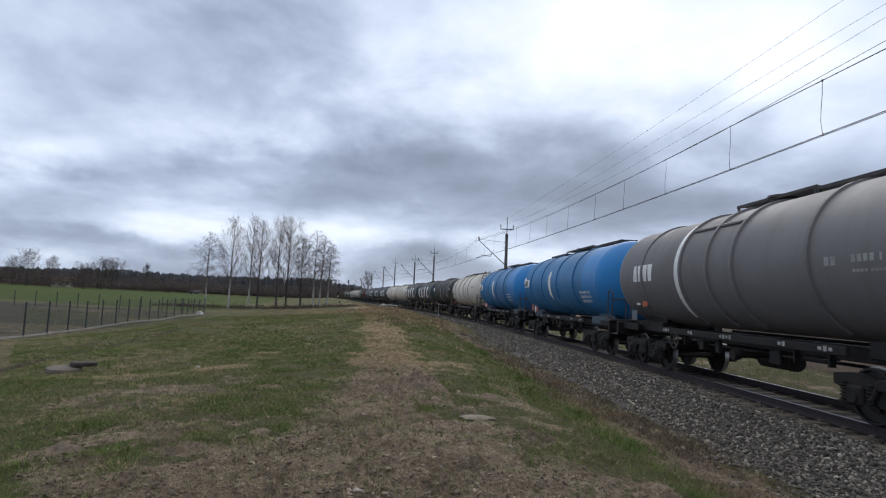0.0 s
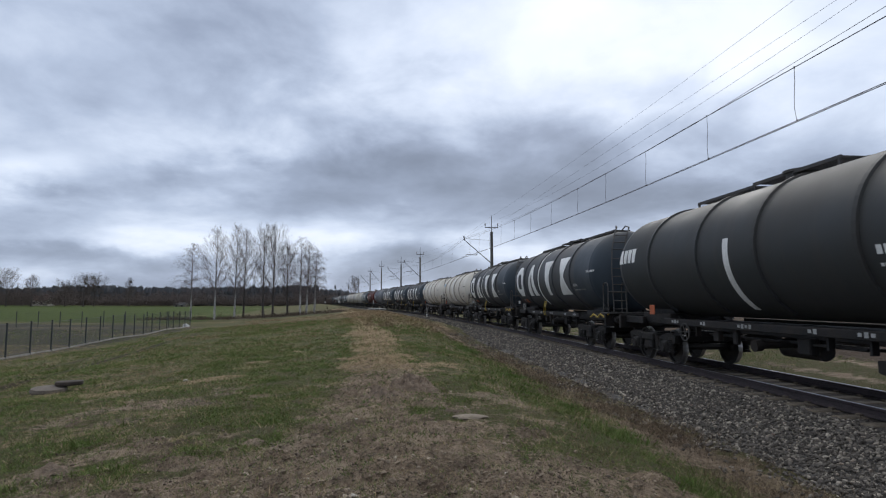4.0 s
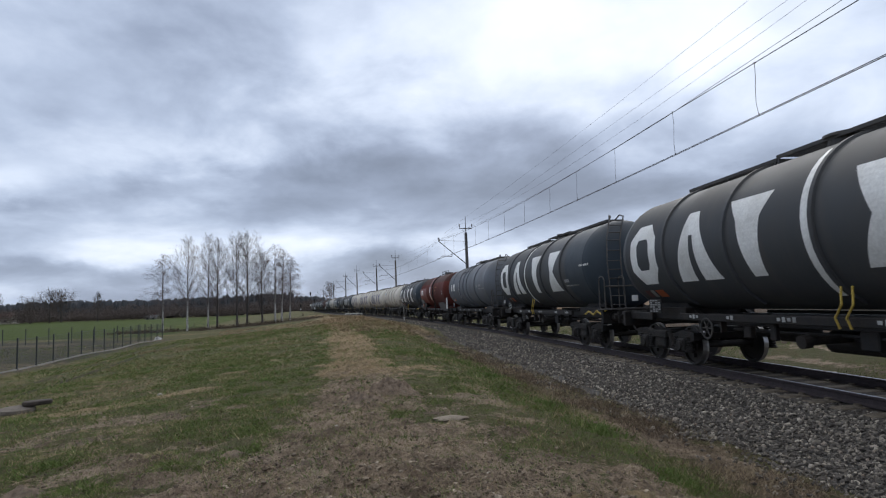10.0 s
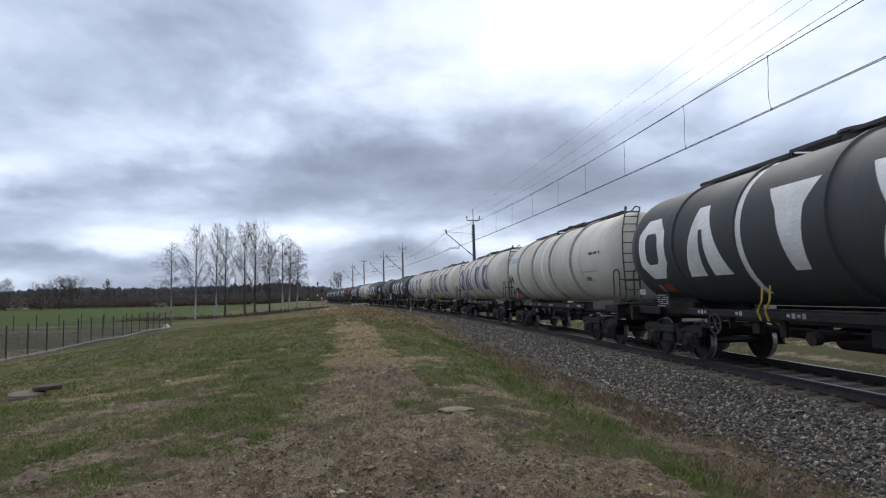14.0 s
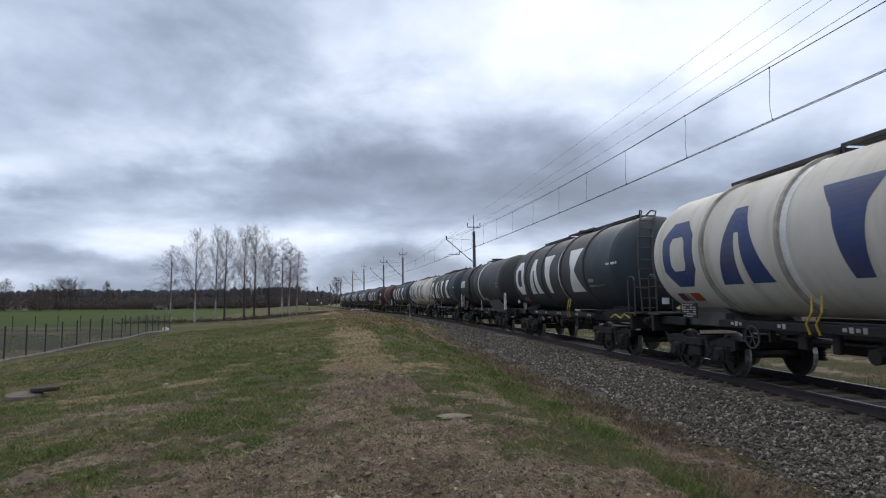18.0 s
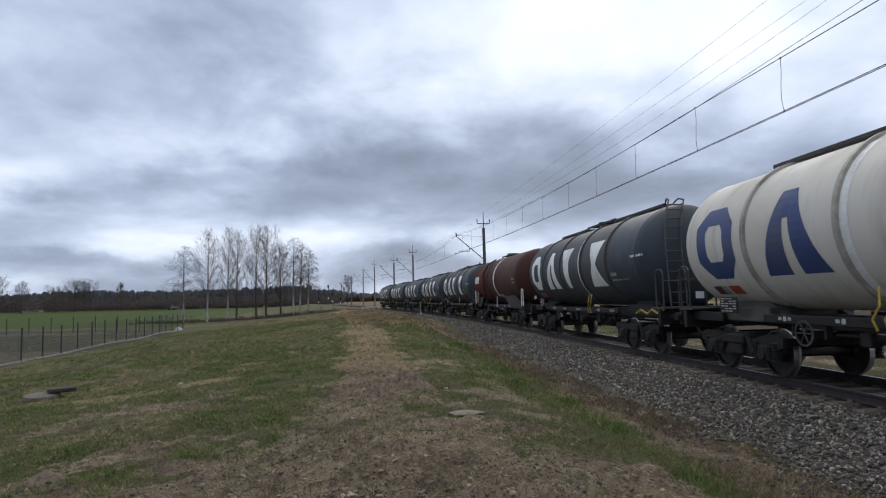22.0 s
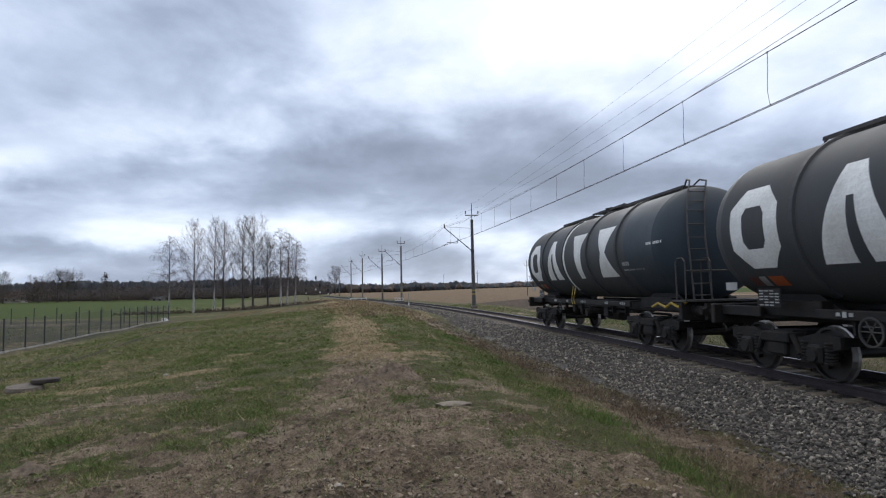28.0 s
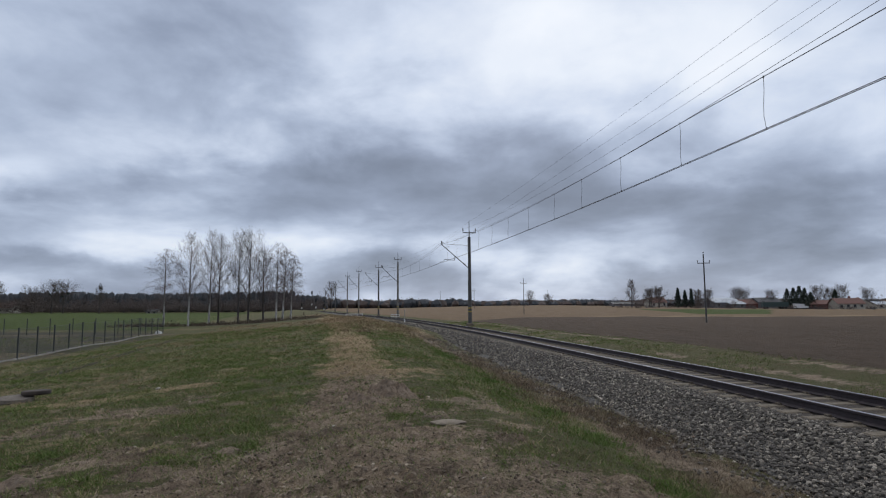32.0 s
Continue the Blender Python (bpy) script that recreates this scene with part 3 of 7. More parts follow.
def ballast_material(n, b, link):
    co = obj_co(n)
    v = n("ShaderNodeTexVoronoi", {"Vector": co, "Scale": 17.0})
    sp = n("ShaderNodeSeparateColor", {0: v.outputs["Color"]})
    stone = ramp(n, sp.outputs[0], [(0.0, (0.040, 0.035, 0.030)), (0.6, (0.105, 0.092, 0.076)), (1.0, (0.26, 0.23, 0.19))])
    # shade in the gaps between the stones is put into the colour
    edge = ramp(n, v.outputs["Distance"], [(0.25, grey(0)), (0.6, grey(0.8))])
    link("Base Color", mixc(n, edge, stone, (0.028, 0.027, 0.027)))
    b.inputs["Roughness"].default_value = 0.85
    link("Normal", n("ShaderNodeBump", {"Strength": 1.0, "Distance": 0.03, "Height": v.outputs["Distance"]}, invert=True).outputs[0])


def stone_material(n, b, link):
    rnd = n("ShaderNodeNewGeometry").outputs["Random Per Island"]
    base = ramp(n, rnd, [(0.0, (0.028, 0.023, 0.018)), (0.40, (0.055, 0.046, 0.038)), (0.68, (0.115, 0.099, 0.080)), (0.86, (0.25, 0.217, 0.175)), (0.97, (0.44, 0.39, 0.315)), (1.0, (0.16, 0.105, 0.075))])
    f = noise_tex(n, obj_co(n), 45.0, 4.0, 0.6)
    link("Base Color", mixc(n, ramp(n, f, [(0.35, grey(0.5)), (0.65, grey(0))]), base, (0.13, 0.115, 0.10)))
    b.inputs["Roughness"].default_value = 0.85


M["ballast"] = material("crushed_grey_stone", ballast_material)
M["stone"] = material("loose_grey_stone", stone_material)


def bed_material(n, b, link):
    co = obj_co(n)
    f = noise_tex(n, co, 16.0, 6.0, 0.7)
    g = noise_tex(n, co, 3.0, 4.0, 0.6)
    c = mixc(n, ramp(n, f, [(0.4, grey(0)), (0.62, grey(1))]), (0.026, 0.020, 0.015), (0.062, 0.048, 0.036))
    link("Base Color", mixc(n, ramp(n, g, [(0.45, grey(0)), (0.7, grey(0.6))]), c, (0.045, 0.033, 0.024)))
    b.inputs["Roughness"].default_value = 0.95
    link("Normal", bumped(n, f, 1.0, 0.05))


M["brown_bed"] = material("brown_dusted_bed", bed_material)

track = thing("railway_track", Matrix.Identity(4), "single electrified railway track on grey stone ballast", "railway track", kind="structure")
S_NEAR = list(np.arange(-40, 120, 2.0)) + list(np.arange(120, 601, 8.0))
BALLAST = [(-3.25, -0.72), (-2.95, -0.60), (-1.75, -0.19), (-1.35, -0.20), (-0.9, -0.195), (-0.5, -0.186), (0.5, -0.186), (0.9, -0.195), (1.35, -0.20), (1.75, -0.20), (2.35, -0.36), (2.6, -0.5)]


def ballast_z(off):
    return np.interp(off, [p[0] for p in BALLAST], [p[1] for p in BALLAST])


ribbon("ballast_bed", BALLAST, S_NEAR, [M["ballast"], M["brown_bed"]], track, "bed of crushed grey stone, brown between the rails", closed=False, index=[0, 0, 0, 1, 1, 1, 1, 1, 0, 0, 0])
RAIL = [(-0.075, -0.17), (0.075, -0.17), (0.075, -0.158), (0.012, -0.13), (0.009, -0.05), (0.036, -0.036), (0.036, -0.008), (0.026, 0.0), (-0.026, 0.0), (-0.036, -0.008), (-0.036, -0.036), (-0.009, -0.05), (-0.012, -0.13), (-0.075, -0.158)]
for side in (-0.755, 0.755):
    ribbon("rail", [(side + o, z) for o, z in RAIL], S_NEAR, [M["rail_side"], M["bright_steel"]], track, "rusty steel rail with a polished head", index=[0] * 7 + [1] + [0] * 6)

# ---- the tank wagons; each runs along its own x, its far end at +x, the near flank at +y ----
HALF, TANK_A, TANK_B = 7.15, -6.35, 6.4      # half length over buffers, ends of the tank
TANK_R, TANK_Z = 1.45, 2.74


def dome_profile(a, b, r):
    """Both ends are dished, with a weld seam behind the knuckle."""
    end = [(0.0, 0.001), (0.03, 0.42), (0.09, 0.78), (0.17, 1.02), (0.27, 1.20), (0.38, 1.32), (0.50, 1.40), (0.62, 1.438), (0.72, r), (0.74, r + 0.007), (0.78, r + 0.007), (0.80, r)]
    return [(a + p, q) for p, q in end] + [(b - p, q) for p, q in end[::-1]]


def on_flank(x, z, lift=0.004):
    """The near flank of the tank at height z above the rail."""
    r = TANK_R + lift
    c = max(-1.0, min(1.0, (z - TANK_Z) / r))
    return (x, r * math.sqrt(1 - c * c), z)


def decal(bm, poly, lift=0.004, rows=12):
    """Lays a flat outline, given in (x, z), as thin paint on the curved flank, in horizontal slices."""
    tmp = bmesh.new()
    vs = [tmp.verts.new((x, 0, z)) for x, z in poly]
    tmp.faces.new(vs)
    z0, z1 = min(p[1] for p in poly), max(p[1] for p in poly)
    for i in range(1, rows):
        g = tmp.verts[:] + tmp.edges[:] + tmp.faces[:]
        bmesh.ops.bisect_plane(tmp, geom=g, plane_co=(0, 0, z0 + (z1 - z0) * i / rows), plane_no=(0, 0, 1))
    bmesh.ops.triangulate(tmp, faces=tmp.faces[:])
    made = {v: bm.verts.new(on_flank(v.co.x, v.co.z, lift)) for v in tmp.verts}
    for f in tmp.faces:
        q = bm.faces.new([made[v] for v in f.verts])
        if q.calc_area() > 0 and (q.calc_center_median() - Vector((q.calc_center_median().x, 0, TANK_Z))).dot(q.normal if q.normal.length else Vector((0, 1, 0))) < 0:
            q.normal_flip()
    tmp.free()
    return bm


def flank_bar(bm, x0, x1, z0, z1, lift=0.005, rows=4):
    return decal(bm, [(x0, z0), (x1, z0), (x1, z1), (x0, z1)], lift, rows)


def build_wheelset(parent, x):
    bm = bmesh.new()
    for s in (-1, 1):
        lathe(bm, [(s * 0.82, 0.05), (s * 0.82, 0.14), (s * 0.77, 0.17), (s * 0.765, 0.40), (s * 0.82, 0.415), (s * 0.82, 0.455), (s * 0.715, 0.46), (s * 0.70, 0.485), (s * 0.685, 0.485), (s * 0.685, 0.41), (s * 0.735, 0.39), (s * 0.735, 0.16), (s * 0.68, 0.12)], 24, "y")
    rod(bm, (0, -0.84, 0), (0, 0.84, 0), 0.085, seg=10)
    for s in (-1, 1):
        for i in range(3):
            a = i * 2.1
            rod(bm, (0.24 * math.cos(a), s * 0.775, 0.24 * math.sin(a)), (0.24 * math.cos(a), s * 0.83, 0.24 * math.sin(a)), 0.05, seg=6)
    for f in bm.faces:
        c = f.calc_center_median()
        r = math.hypot(c.x, c.z)
        if r > 0.45 and 0.69 < abs(c.y) < 0.8:
            f.material_index = 1
    ws = part("wheelset", bm, [M["wheel_steel"], M["tread"]], parent, "worn steel wheels on an axle")
    ws.location = (x, 0, 0.46)
    return ws


def build_bogie(parent, x):
    # the side frames make up the bogie's own mesh
    bm = bmesh.new()
    for s in (-1, 1):
        y = s * 1.0
        out = [(-1.42, 0.60), (-1.42, 0.78), (-0.95, 0.83), (-0.5, 0.72), (0.5, 0.72), (0.95, 0.83), (1.42, 0.78), (1.42, 0.60), (1.12, 0.52), (0.62, 0.5), (0.45, 0.34), (-0.45, 0.34), (-0.62, 0.5), (-1.12, 0.52)]
        vs = [[bm.verts.new((px, y + t, pz)) for px, pz in out] for t in (-0.07, 0.07)]
        bm.faces.new(vs[0])
        bm.faces.new(vs[1][::-1])
        for i in range(len(out)):
            j = (i + 1) % len(out)
            bm.faces.new((vs[0][j], vs[0][i], vs[1][i], vs[1][j]))
        box(bm, (0, y + s * 0.02, 0.70), (0.72, 0.34, 0.18), bevel=0.02)
        box(bm, (0, y + s * 0.08, 0.5), (0.5, 0.16, 0.24), bevel=0.03)
        for e in (-0.55, 0.55):
            rod(bm, (e, y + s * 0.1, 0.44), (e * 0.7, y + s * 0.1, 0.76), 0.05, seg=8)
        for e in (-1.38, 1.38):
            box(bm, (e, 0, 0.70), (0.1, 2.0, 0.14))
    box(bm, (0, 0, 0.72), (0.5, 2.0, 0.2))
    bmesh.ops.recalc_face_normals(bm, faces=bm.faces[:])
    me = bpy.data.meshes.new("bogie")
    bm.to_mesh(me)
    bm.free()
    me.materials.append(M["bogie"])
    b = new("bogie", me)
    b.parent = parent
    b.location = (x, 0, 0)
    for w in (-0.9, 0.9):
        build_wheelset(b, w)
        for s in (-1, 1):
            bm = bmesh.new()
            box(bm, (w, s * 1.02, 0.47), (0.34, 0.26, 0.32), bevel=0.04)
            rod(bm, (w, s * 1.1, 0.46), (w, s * 1.19, 0.46), 0.13, 0.11, seg=12)
            part("axle_box", bm, M["bogie"], b)
            for e in (-0.27, 0.27):
                bm = bmesh.new()
                prof = [(0.33, 0.02), (0.33, 0.12), (0.36, 0.12)]
                for i in range(6):
                    prof += [(0.36 + i * 0.055, 0.07), (0.375 + i * 0.055, 0.1), (0.395 + i * 0.055, 0.1), (0.41 + i * 0.055, 0.07)]
                lathe(bm, prof, 10, "z", (w + e, s * 1.03, 0))
                part("coil_spring", bm, M["bogie"], b)
    for w in (-0.36, 0.36):
        bm = bmesh.new()
        for s in (-1, 1):
            box(bm, (w, s * 0.76, 0.47), (0.07, 0.12, 0.34), bevel=0.02)
            rod(bm, (w, s * 0.76, 0.6), (w * 0.7, s * 0.76, 0.78), 0.025)
        rod(bm, (w, -0.76, 0.42), (w, 0.76, 0.42), 0.035)
        part("brake_beam", bm, M["bogie"], b)
    return b


def build_buffer(parent, sx, sy):
    bm = bmesh.new()
    x0 = sx * (HALF - 0.62)
    lathe(bm, [(0, 0.17), (0.04, 0.17), (0.05, 0.12), (0.32, 0.11), (0.33, 0.085), (0.53, 0.085)], 16, "x", (0, 0, 0))
    bmesh.ops.scale(bm, vec=(sx, 1, 1), verts=bm.verts[:])
    h = bmesh.ops.create_cube(bm, size=1.0)["verts"]
    bmesh.ops.transform(bm, matrix=Matrix.Translation((sx * 0.555, 0, 0)) @ Matrix.Diagonal((0.05, 0.5, 0.36, 1)), verts=h)
    bmesh.ops.bevel(bm, geom=list({e for v in h for e in v.link_edges if abs(e.verts[0].co.x - e.verts[1].co.x) > 0.02}), offset=0.12, segments=3, affect="EDGES")
    bmesh.ops.recalc_face_normals(bm, faces=bm.faces[:])
    ob = part("buffer", bm, M["frame_black"], parent)
    ob.location = (x0, sy * 0.875, 1.06)
    return ob


def ring(parent, d, w=0.055, h=0.05, mat=None, a0=-0.35 * math.pi, a1=1.35 * math.pi):
    """A stiffening ring d metres from the far end of the tank."""
    x = TANK_B - d
    r = TANK_R
    bm = bmesh.new()
    lathe(bm, [(x - w, r - 0.01), (x - w * 0.8, r + h), (x + w * 0.8, r + h), (x + w, r - 0.01)], 40, "x", (0, 0, TANK_Z), a0, a1)
    return part("stiffening_ring", bm, mat, parent, smooth=False)


def build_frame(w, solebar=True, grime="frame_black", saddle="frame_black"):
    bm = bmesh.new()
    box(bm, (0, 0, 1.06), (2 * (HALF - 0.66), 0.7, 0.26), bevel=0.02)
    part("centre_sill", bm, M[grime], w)
    for s in (-1, 1):
        bm = bmesh.new()
        box(bm, (s * (HALF - 0.7), 0, 1.05), (0.14, 2.5, 0.42), bevel=0.02)
        for y in (-1.0, 1.0):
            box(bm, (s * (HALF - 1.35), y, 1.13), (1.3, 0.12, 0.2), bevel=0.015)
        part("headstock", bm, M[grime], w)
        bm = bmesh.new()
        for y in (-0.62, 0.62):
            out = [(-1.2, 1.16), (1.1, 1.16), (0.95, 1.3), (0.6, 1.52), (-0.5, 1.52), (-0.85, 1.34)]
            va = [bm.verts.new((s * (4.7 + px), y + 0.06, pz)) for px, pz in out]
            vb = [bm.verts.new((s * (4.7 + px), y - 0.06, pz)) for px, pz in out]
            bm.faces.new(va)
            bm.faces.new(vb[::-1])
            for i in range(6):
                bm.faces.new((va[i], va[(i + 1) % 6], vb[(i + 1) % 6], vb[i]))
        box(bm, (s * 4.62, 0, 1.2), (1.7, 1.8, 0.3), bevel=0.02)
        bmesh.ops.recalc_face_normals(bm, faces=bm.faces[:])
        part("tank_saddle", bm, M[saddle], w)
        for y in (-1, 1):
            build_buffer(w, s, y)
        bm = bmesh.new()
        rod(bm, (s * (HALF - 0.65), 0, 1.04), (s * (HALF - 0.1), 0, 1.0), 0.05)
        box(bm, (s * (HALF - 0.12), 0, 0.92), (0.07, 0.12, 0.3), bevel=0.02)
        part("screw_coupling", bm, M["frame_black"], w)
        bm = bmesh.new()
        pipe(bm, [(s * (HALF - 0.6), 0.35, 0.95), (s * (HALF - 0.3), 0.34, 0.6), (s * (HALF - 0.05), 0.3, 0.72)], 0.03)
        part("brake_hose", bm, M["frame_black"], w)
    if solebar:
        for y in (-1.12, 1.12):
            bm = bmesh.new()
            box(bm, (0, y, 1.15), (7.2, 0.08, 0.16), bevel=0.015)
            bar = part("solebar", bm, M[grime], w)
            bm = bmesh.new()
            for x, n in ((3.1, 3), (1.7, 2), (0.2, 4), (-1.9, 2), (-3.0, 3)):
                for i in range(n):
                    box(bm, (x - i * 0.13, y * 1.042, 1.16), (0.08, 0.008, 0.09 if i % 2 else 0.06))
            tagged(part("stencil_mark", bm, M["dim_white"], bar, "small grimy white stencils"), kind="stuff")
    # brake gear and valves under the belly
    bm = bmesh.new()
    rod(bm, (-0.9, 0.1, 0.72), (0.2, 0.1, 0.72), 0.2, seg=14)
    part("brake_reservoir", bm, M["frame_black"], w)
    bm = bmesh.new()
    rod(bm, (1.0, -0.2, 0.78), (1.9, -0.2, 0.78), 0.17, seg=14)
    part("brake_reservoir", bm, M["frame_black"], w)
    bm = bmesh.new()
    rod(bm, (-2.4, 0.45, 0.86), (2.6, 0.45, 0.86), 0.03)
    rod(bm, (-3.2, -0.3, 0.8), (3.2, -0.3, 0.8), 0.035)
    box(bm, (-1.5, 0.9, 0.86), (0.34, 0.2, 0.3), bevel=0.02)
    box(bm, (1.35, 0.95, 0.88), (0.22, 0.14, 0.24), bevel=0.02)
    rod(bm, (-2.9, 0.95, 0.9), (-1.7, 0.95, 0.9), 0.025)
    box(bm, (0.55, 1.0, 0.92), (0.16, 0.1, 0.34), bevel=0.02)
    for x in (-3.1, -2.2, 2.1, 2.9):
        box(bm, (x, 1.02, 0.98), (0.05, 0.12, 0.28))
    part("brake_rigging", bm, M["frame_black"], w)
    bm = bmesh.new()
    lathe(bm, [(1.14, 0.2), (1.14, 0.23), (1.17, 0.23), (1.17, 0.2)], 18, "y", (2.5, 0, 0.92), close=False)
    for a in (0.0, 1.05, 2.1):
        rod(bm, (2.5 - 0.21 * math.cos(a), 1.155, 0.92 - 0.21 * math.sin(a)), (2.5 + 0.21 * math.cos(a), 1.155, 0.92 + 0.21 * math.sin(a)), 0.012, seg=5)
    part("brake_wheel", bm, M["walkway"], w, "spoked brake wheel")
    bm = bmesh.new()
    rod(bm, (-0.35, 0.0, 1.2), (-0.35, 0.0, 0.82), 0.13, seg=12)
    rod(bm, (-0.35, -1.1, 0.86), (-0.35, 1.1, 0.80), 0.075, seg=10)
    for y in (-1, 1):
        rod(bm, (-0.35, y * 1.05, 0.805), (-0.35, y * 1.2, 0.79), 0.12, seg=12)
    part("outlet_valve", bm, M["frame_black"], w, "dark steel outlet pipe with flanged caps")
    for e in (-4.62, 4.62):
        build_bogie(w, e)


def walkway(w, d0, d1, rail=False, z=None, half=0.28):
    """A grating with its brackets on the crown of the tank, from d0 to d1 metres behind the far end."""
    x0, x1 = TANK_B - d1, TANK_B - d0
    z = z or TANK_Z + TANK_R + 0.07
    bm = bmesh.new()
    n = max(2, int((x1 - x0) / 0.09))
    for y in (-half, half):
        box(bm, ((x0 + x1) / 2, y, z), (x1 - x0, 0.04, 0.07))
    for i in range(n):
        box(bm, (x0 + (i + 0.5) * (x1 - x0) / n, 0, z + 0.012), (0.035, 2 * half, 0.03))
    for i in range(max(2, int((x1 - x0) / 1.3)) + 1):
        x = x0 + 0.05 + i * (x1 - x0 - 0.1) / max(2, int((x1 - x0) / 1.3))
        for y in (-half, half):
            box(bm, (x, y, z - 0.09), (0.05, 0.04, 0.16))
    part("walkway", bm, M["walkway"], w)
    if rail:
        bm = bmesh.new()
        for y in (half,):
            pipe(bm, [(x0, y, z), (x0, y, z + 0.22), (x1, y, z + 0.22), (x1, y, z)], 0.02)
            for i in range(1, 4):
                rod(bm, (x0 + (x1 - x0) * i / 4, y, z), (x0 + (x1 - x0) * i / 4, y, z + 0.22), 0.015)
        part("safety_rail", bm, M["walkway"], w)


def manhole(w, d, r=0.3):
    x = TANK_B - d
    bm = bmesh.new()
    lathe(bm, [(TANK_Z + TANK_R - 0.06, r), (TANK_Z + TANK_R + 0.12, r), (TANK_Z + TANK_R + 0.13, r + 0.06), (TANK_Z + TANK_R + 0.18, r + 0.06), (TANK_Z + TANK_R + 0.2, 0.02)], 18, "z", (x, 0, 0))
    part("manhole_cover", bm, M["walkway"], w)


def ladder(w):
    """An end ladder that stands off the dished end, bends in over the crown and meets the walkway."""
    near = [Vector((TANK_A - 0.32, 1.0, 1.3)), Vector((TANK_A - 0.1, 0.96, 2.8)), Vector((TANK_A + 0.06, 0.86, 3.5)), Vector((TANK_A + 0.28, 0.66, 4.02)), Vector((TANK_A + 0.5, 0.48, 4.3))]
    far = [p + Vector((0, -0.45, 0)) for p in near]
    for l in (near, far):
        bm = bmesh.new()
        pipe(bm, l + [Vector((TANK_A + 0.8, l[-1].y * 0.8, 4.38)), Vector((TANK_A + 1.15, l[-1].y * 0.5, TANK_Z + TANK_R + 0.08))], 0.022)
        part("ladder_rail", bm, M["walkway"], w)
    for i in range(11):
        t = float(np.interp(i, [0, 5, 10], [0.08, 1.0, 3.4]))
        k = min(int(t), 3)
        a, b = near[k].lerp(near[k + 1], t - k), far[k].lerp(far[k + 1], t - k)
        bm = bmesh.new()
        rod(bm, a, b, 0.016, seg=6)
        part("ladder_rung", bm, M["walkway"], w)


def end_rail(w, sx, mat="walkway"):
    """The hooped handrail and platform at one end."""
    bm = bmesh.new()
    x = sx * (HALF - 0.55)
    box(bm, (sx * (HALF - 0.75), 0, 1.29), (0.6, 2.5, 0.04))
    part("end_platform", bm, M["walkway"], w)
    bm = bmesh.new()
    for y in (0.55, 1.2):
        pipe(bm, [(x - sx * 0.35, y, 1.3), (x - sx * 0.35, y, 2.2), (x - sx * 0.25, y, 2.3), (x - sx * 0.02, y, 2.3), (x + sx * 0.06, y, 2.2), (x + sx * 0.06, y, 1.3)], 0.022)
    pipe(bm, [(x + sx * 0.05, -1.2, 2.0), (x + sx * 0.05, 1.2, 2.0)], 0.02)
    part("handrail", bm, M[mat], w)


def plate(w, d, z, wd, ht, mat, label, y=1.24, name="plate", bars=0):
    bm = bmesh.new()
    x = TANK_B - d
    box(bm, (x, y, z), (wd, 0.02, ht), bevel=0.004)
    p = part(name, bm, M[mat], w, label)
    if bars:
        bm = bmesh.new()
        for i in range(bars):
            zz = z + ht * (0.46 - 0.92 * (i + 0.5) / bars)
            for k in range(4):
                if (i * 3 + k) % 5:
                    box(bm, (x + wd * (k - 1.5) * 0.23, y + 0.013, zz), (wd * 0.17, 0.006, ht / bars * 0.4))
        tagged(part("data_lines", bm, M["dim_white"], p), kind="stuff")
    return p


def lettering_bars(w, d, z, lines, mat="white_mark", name="data_panel", label="small painted data bars"):
    """Small writing as plain bars: lines of (length, height)."""
    bm = bmesh.new()
    for ln, ht in lines:
        x, k, unit = 0.0, 0, max(ht * 0.75, 0.06)
        while x < ln:
            flank_bar(bm, TANK_B - d - min(x + unit, ln), TANK_B - d - x, z - ht, z, 0.005, 1)
            k += 1
            x += unit * (2.1 if k % 4 == 0 else 1.35)
        z -= ht * 1.9
    tagged(part(name, bm, M[mat], w, label), kind="stuff")


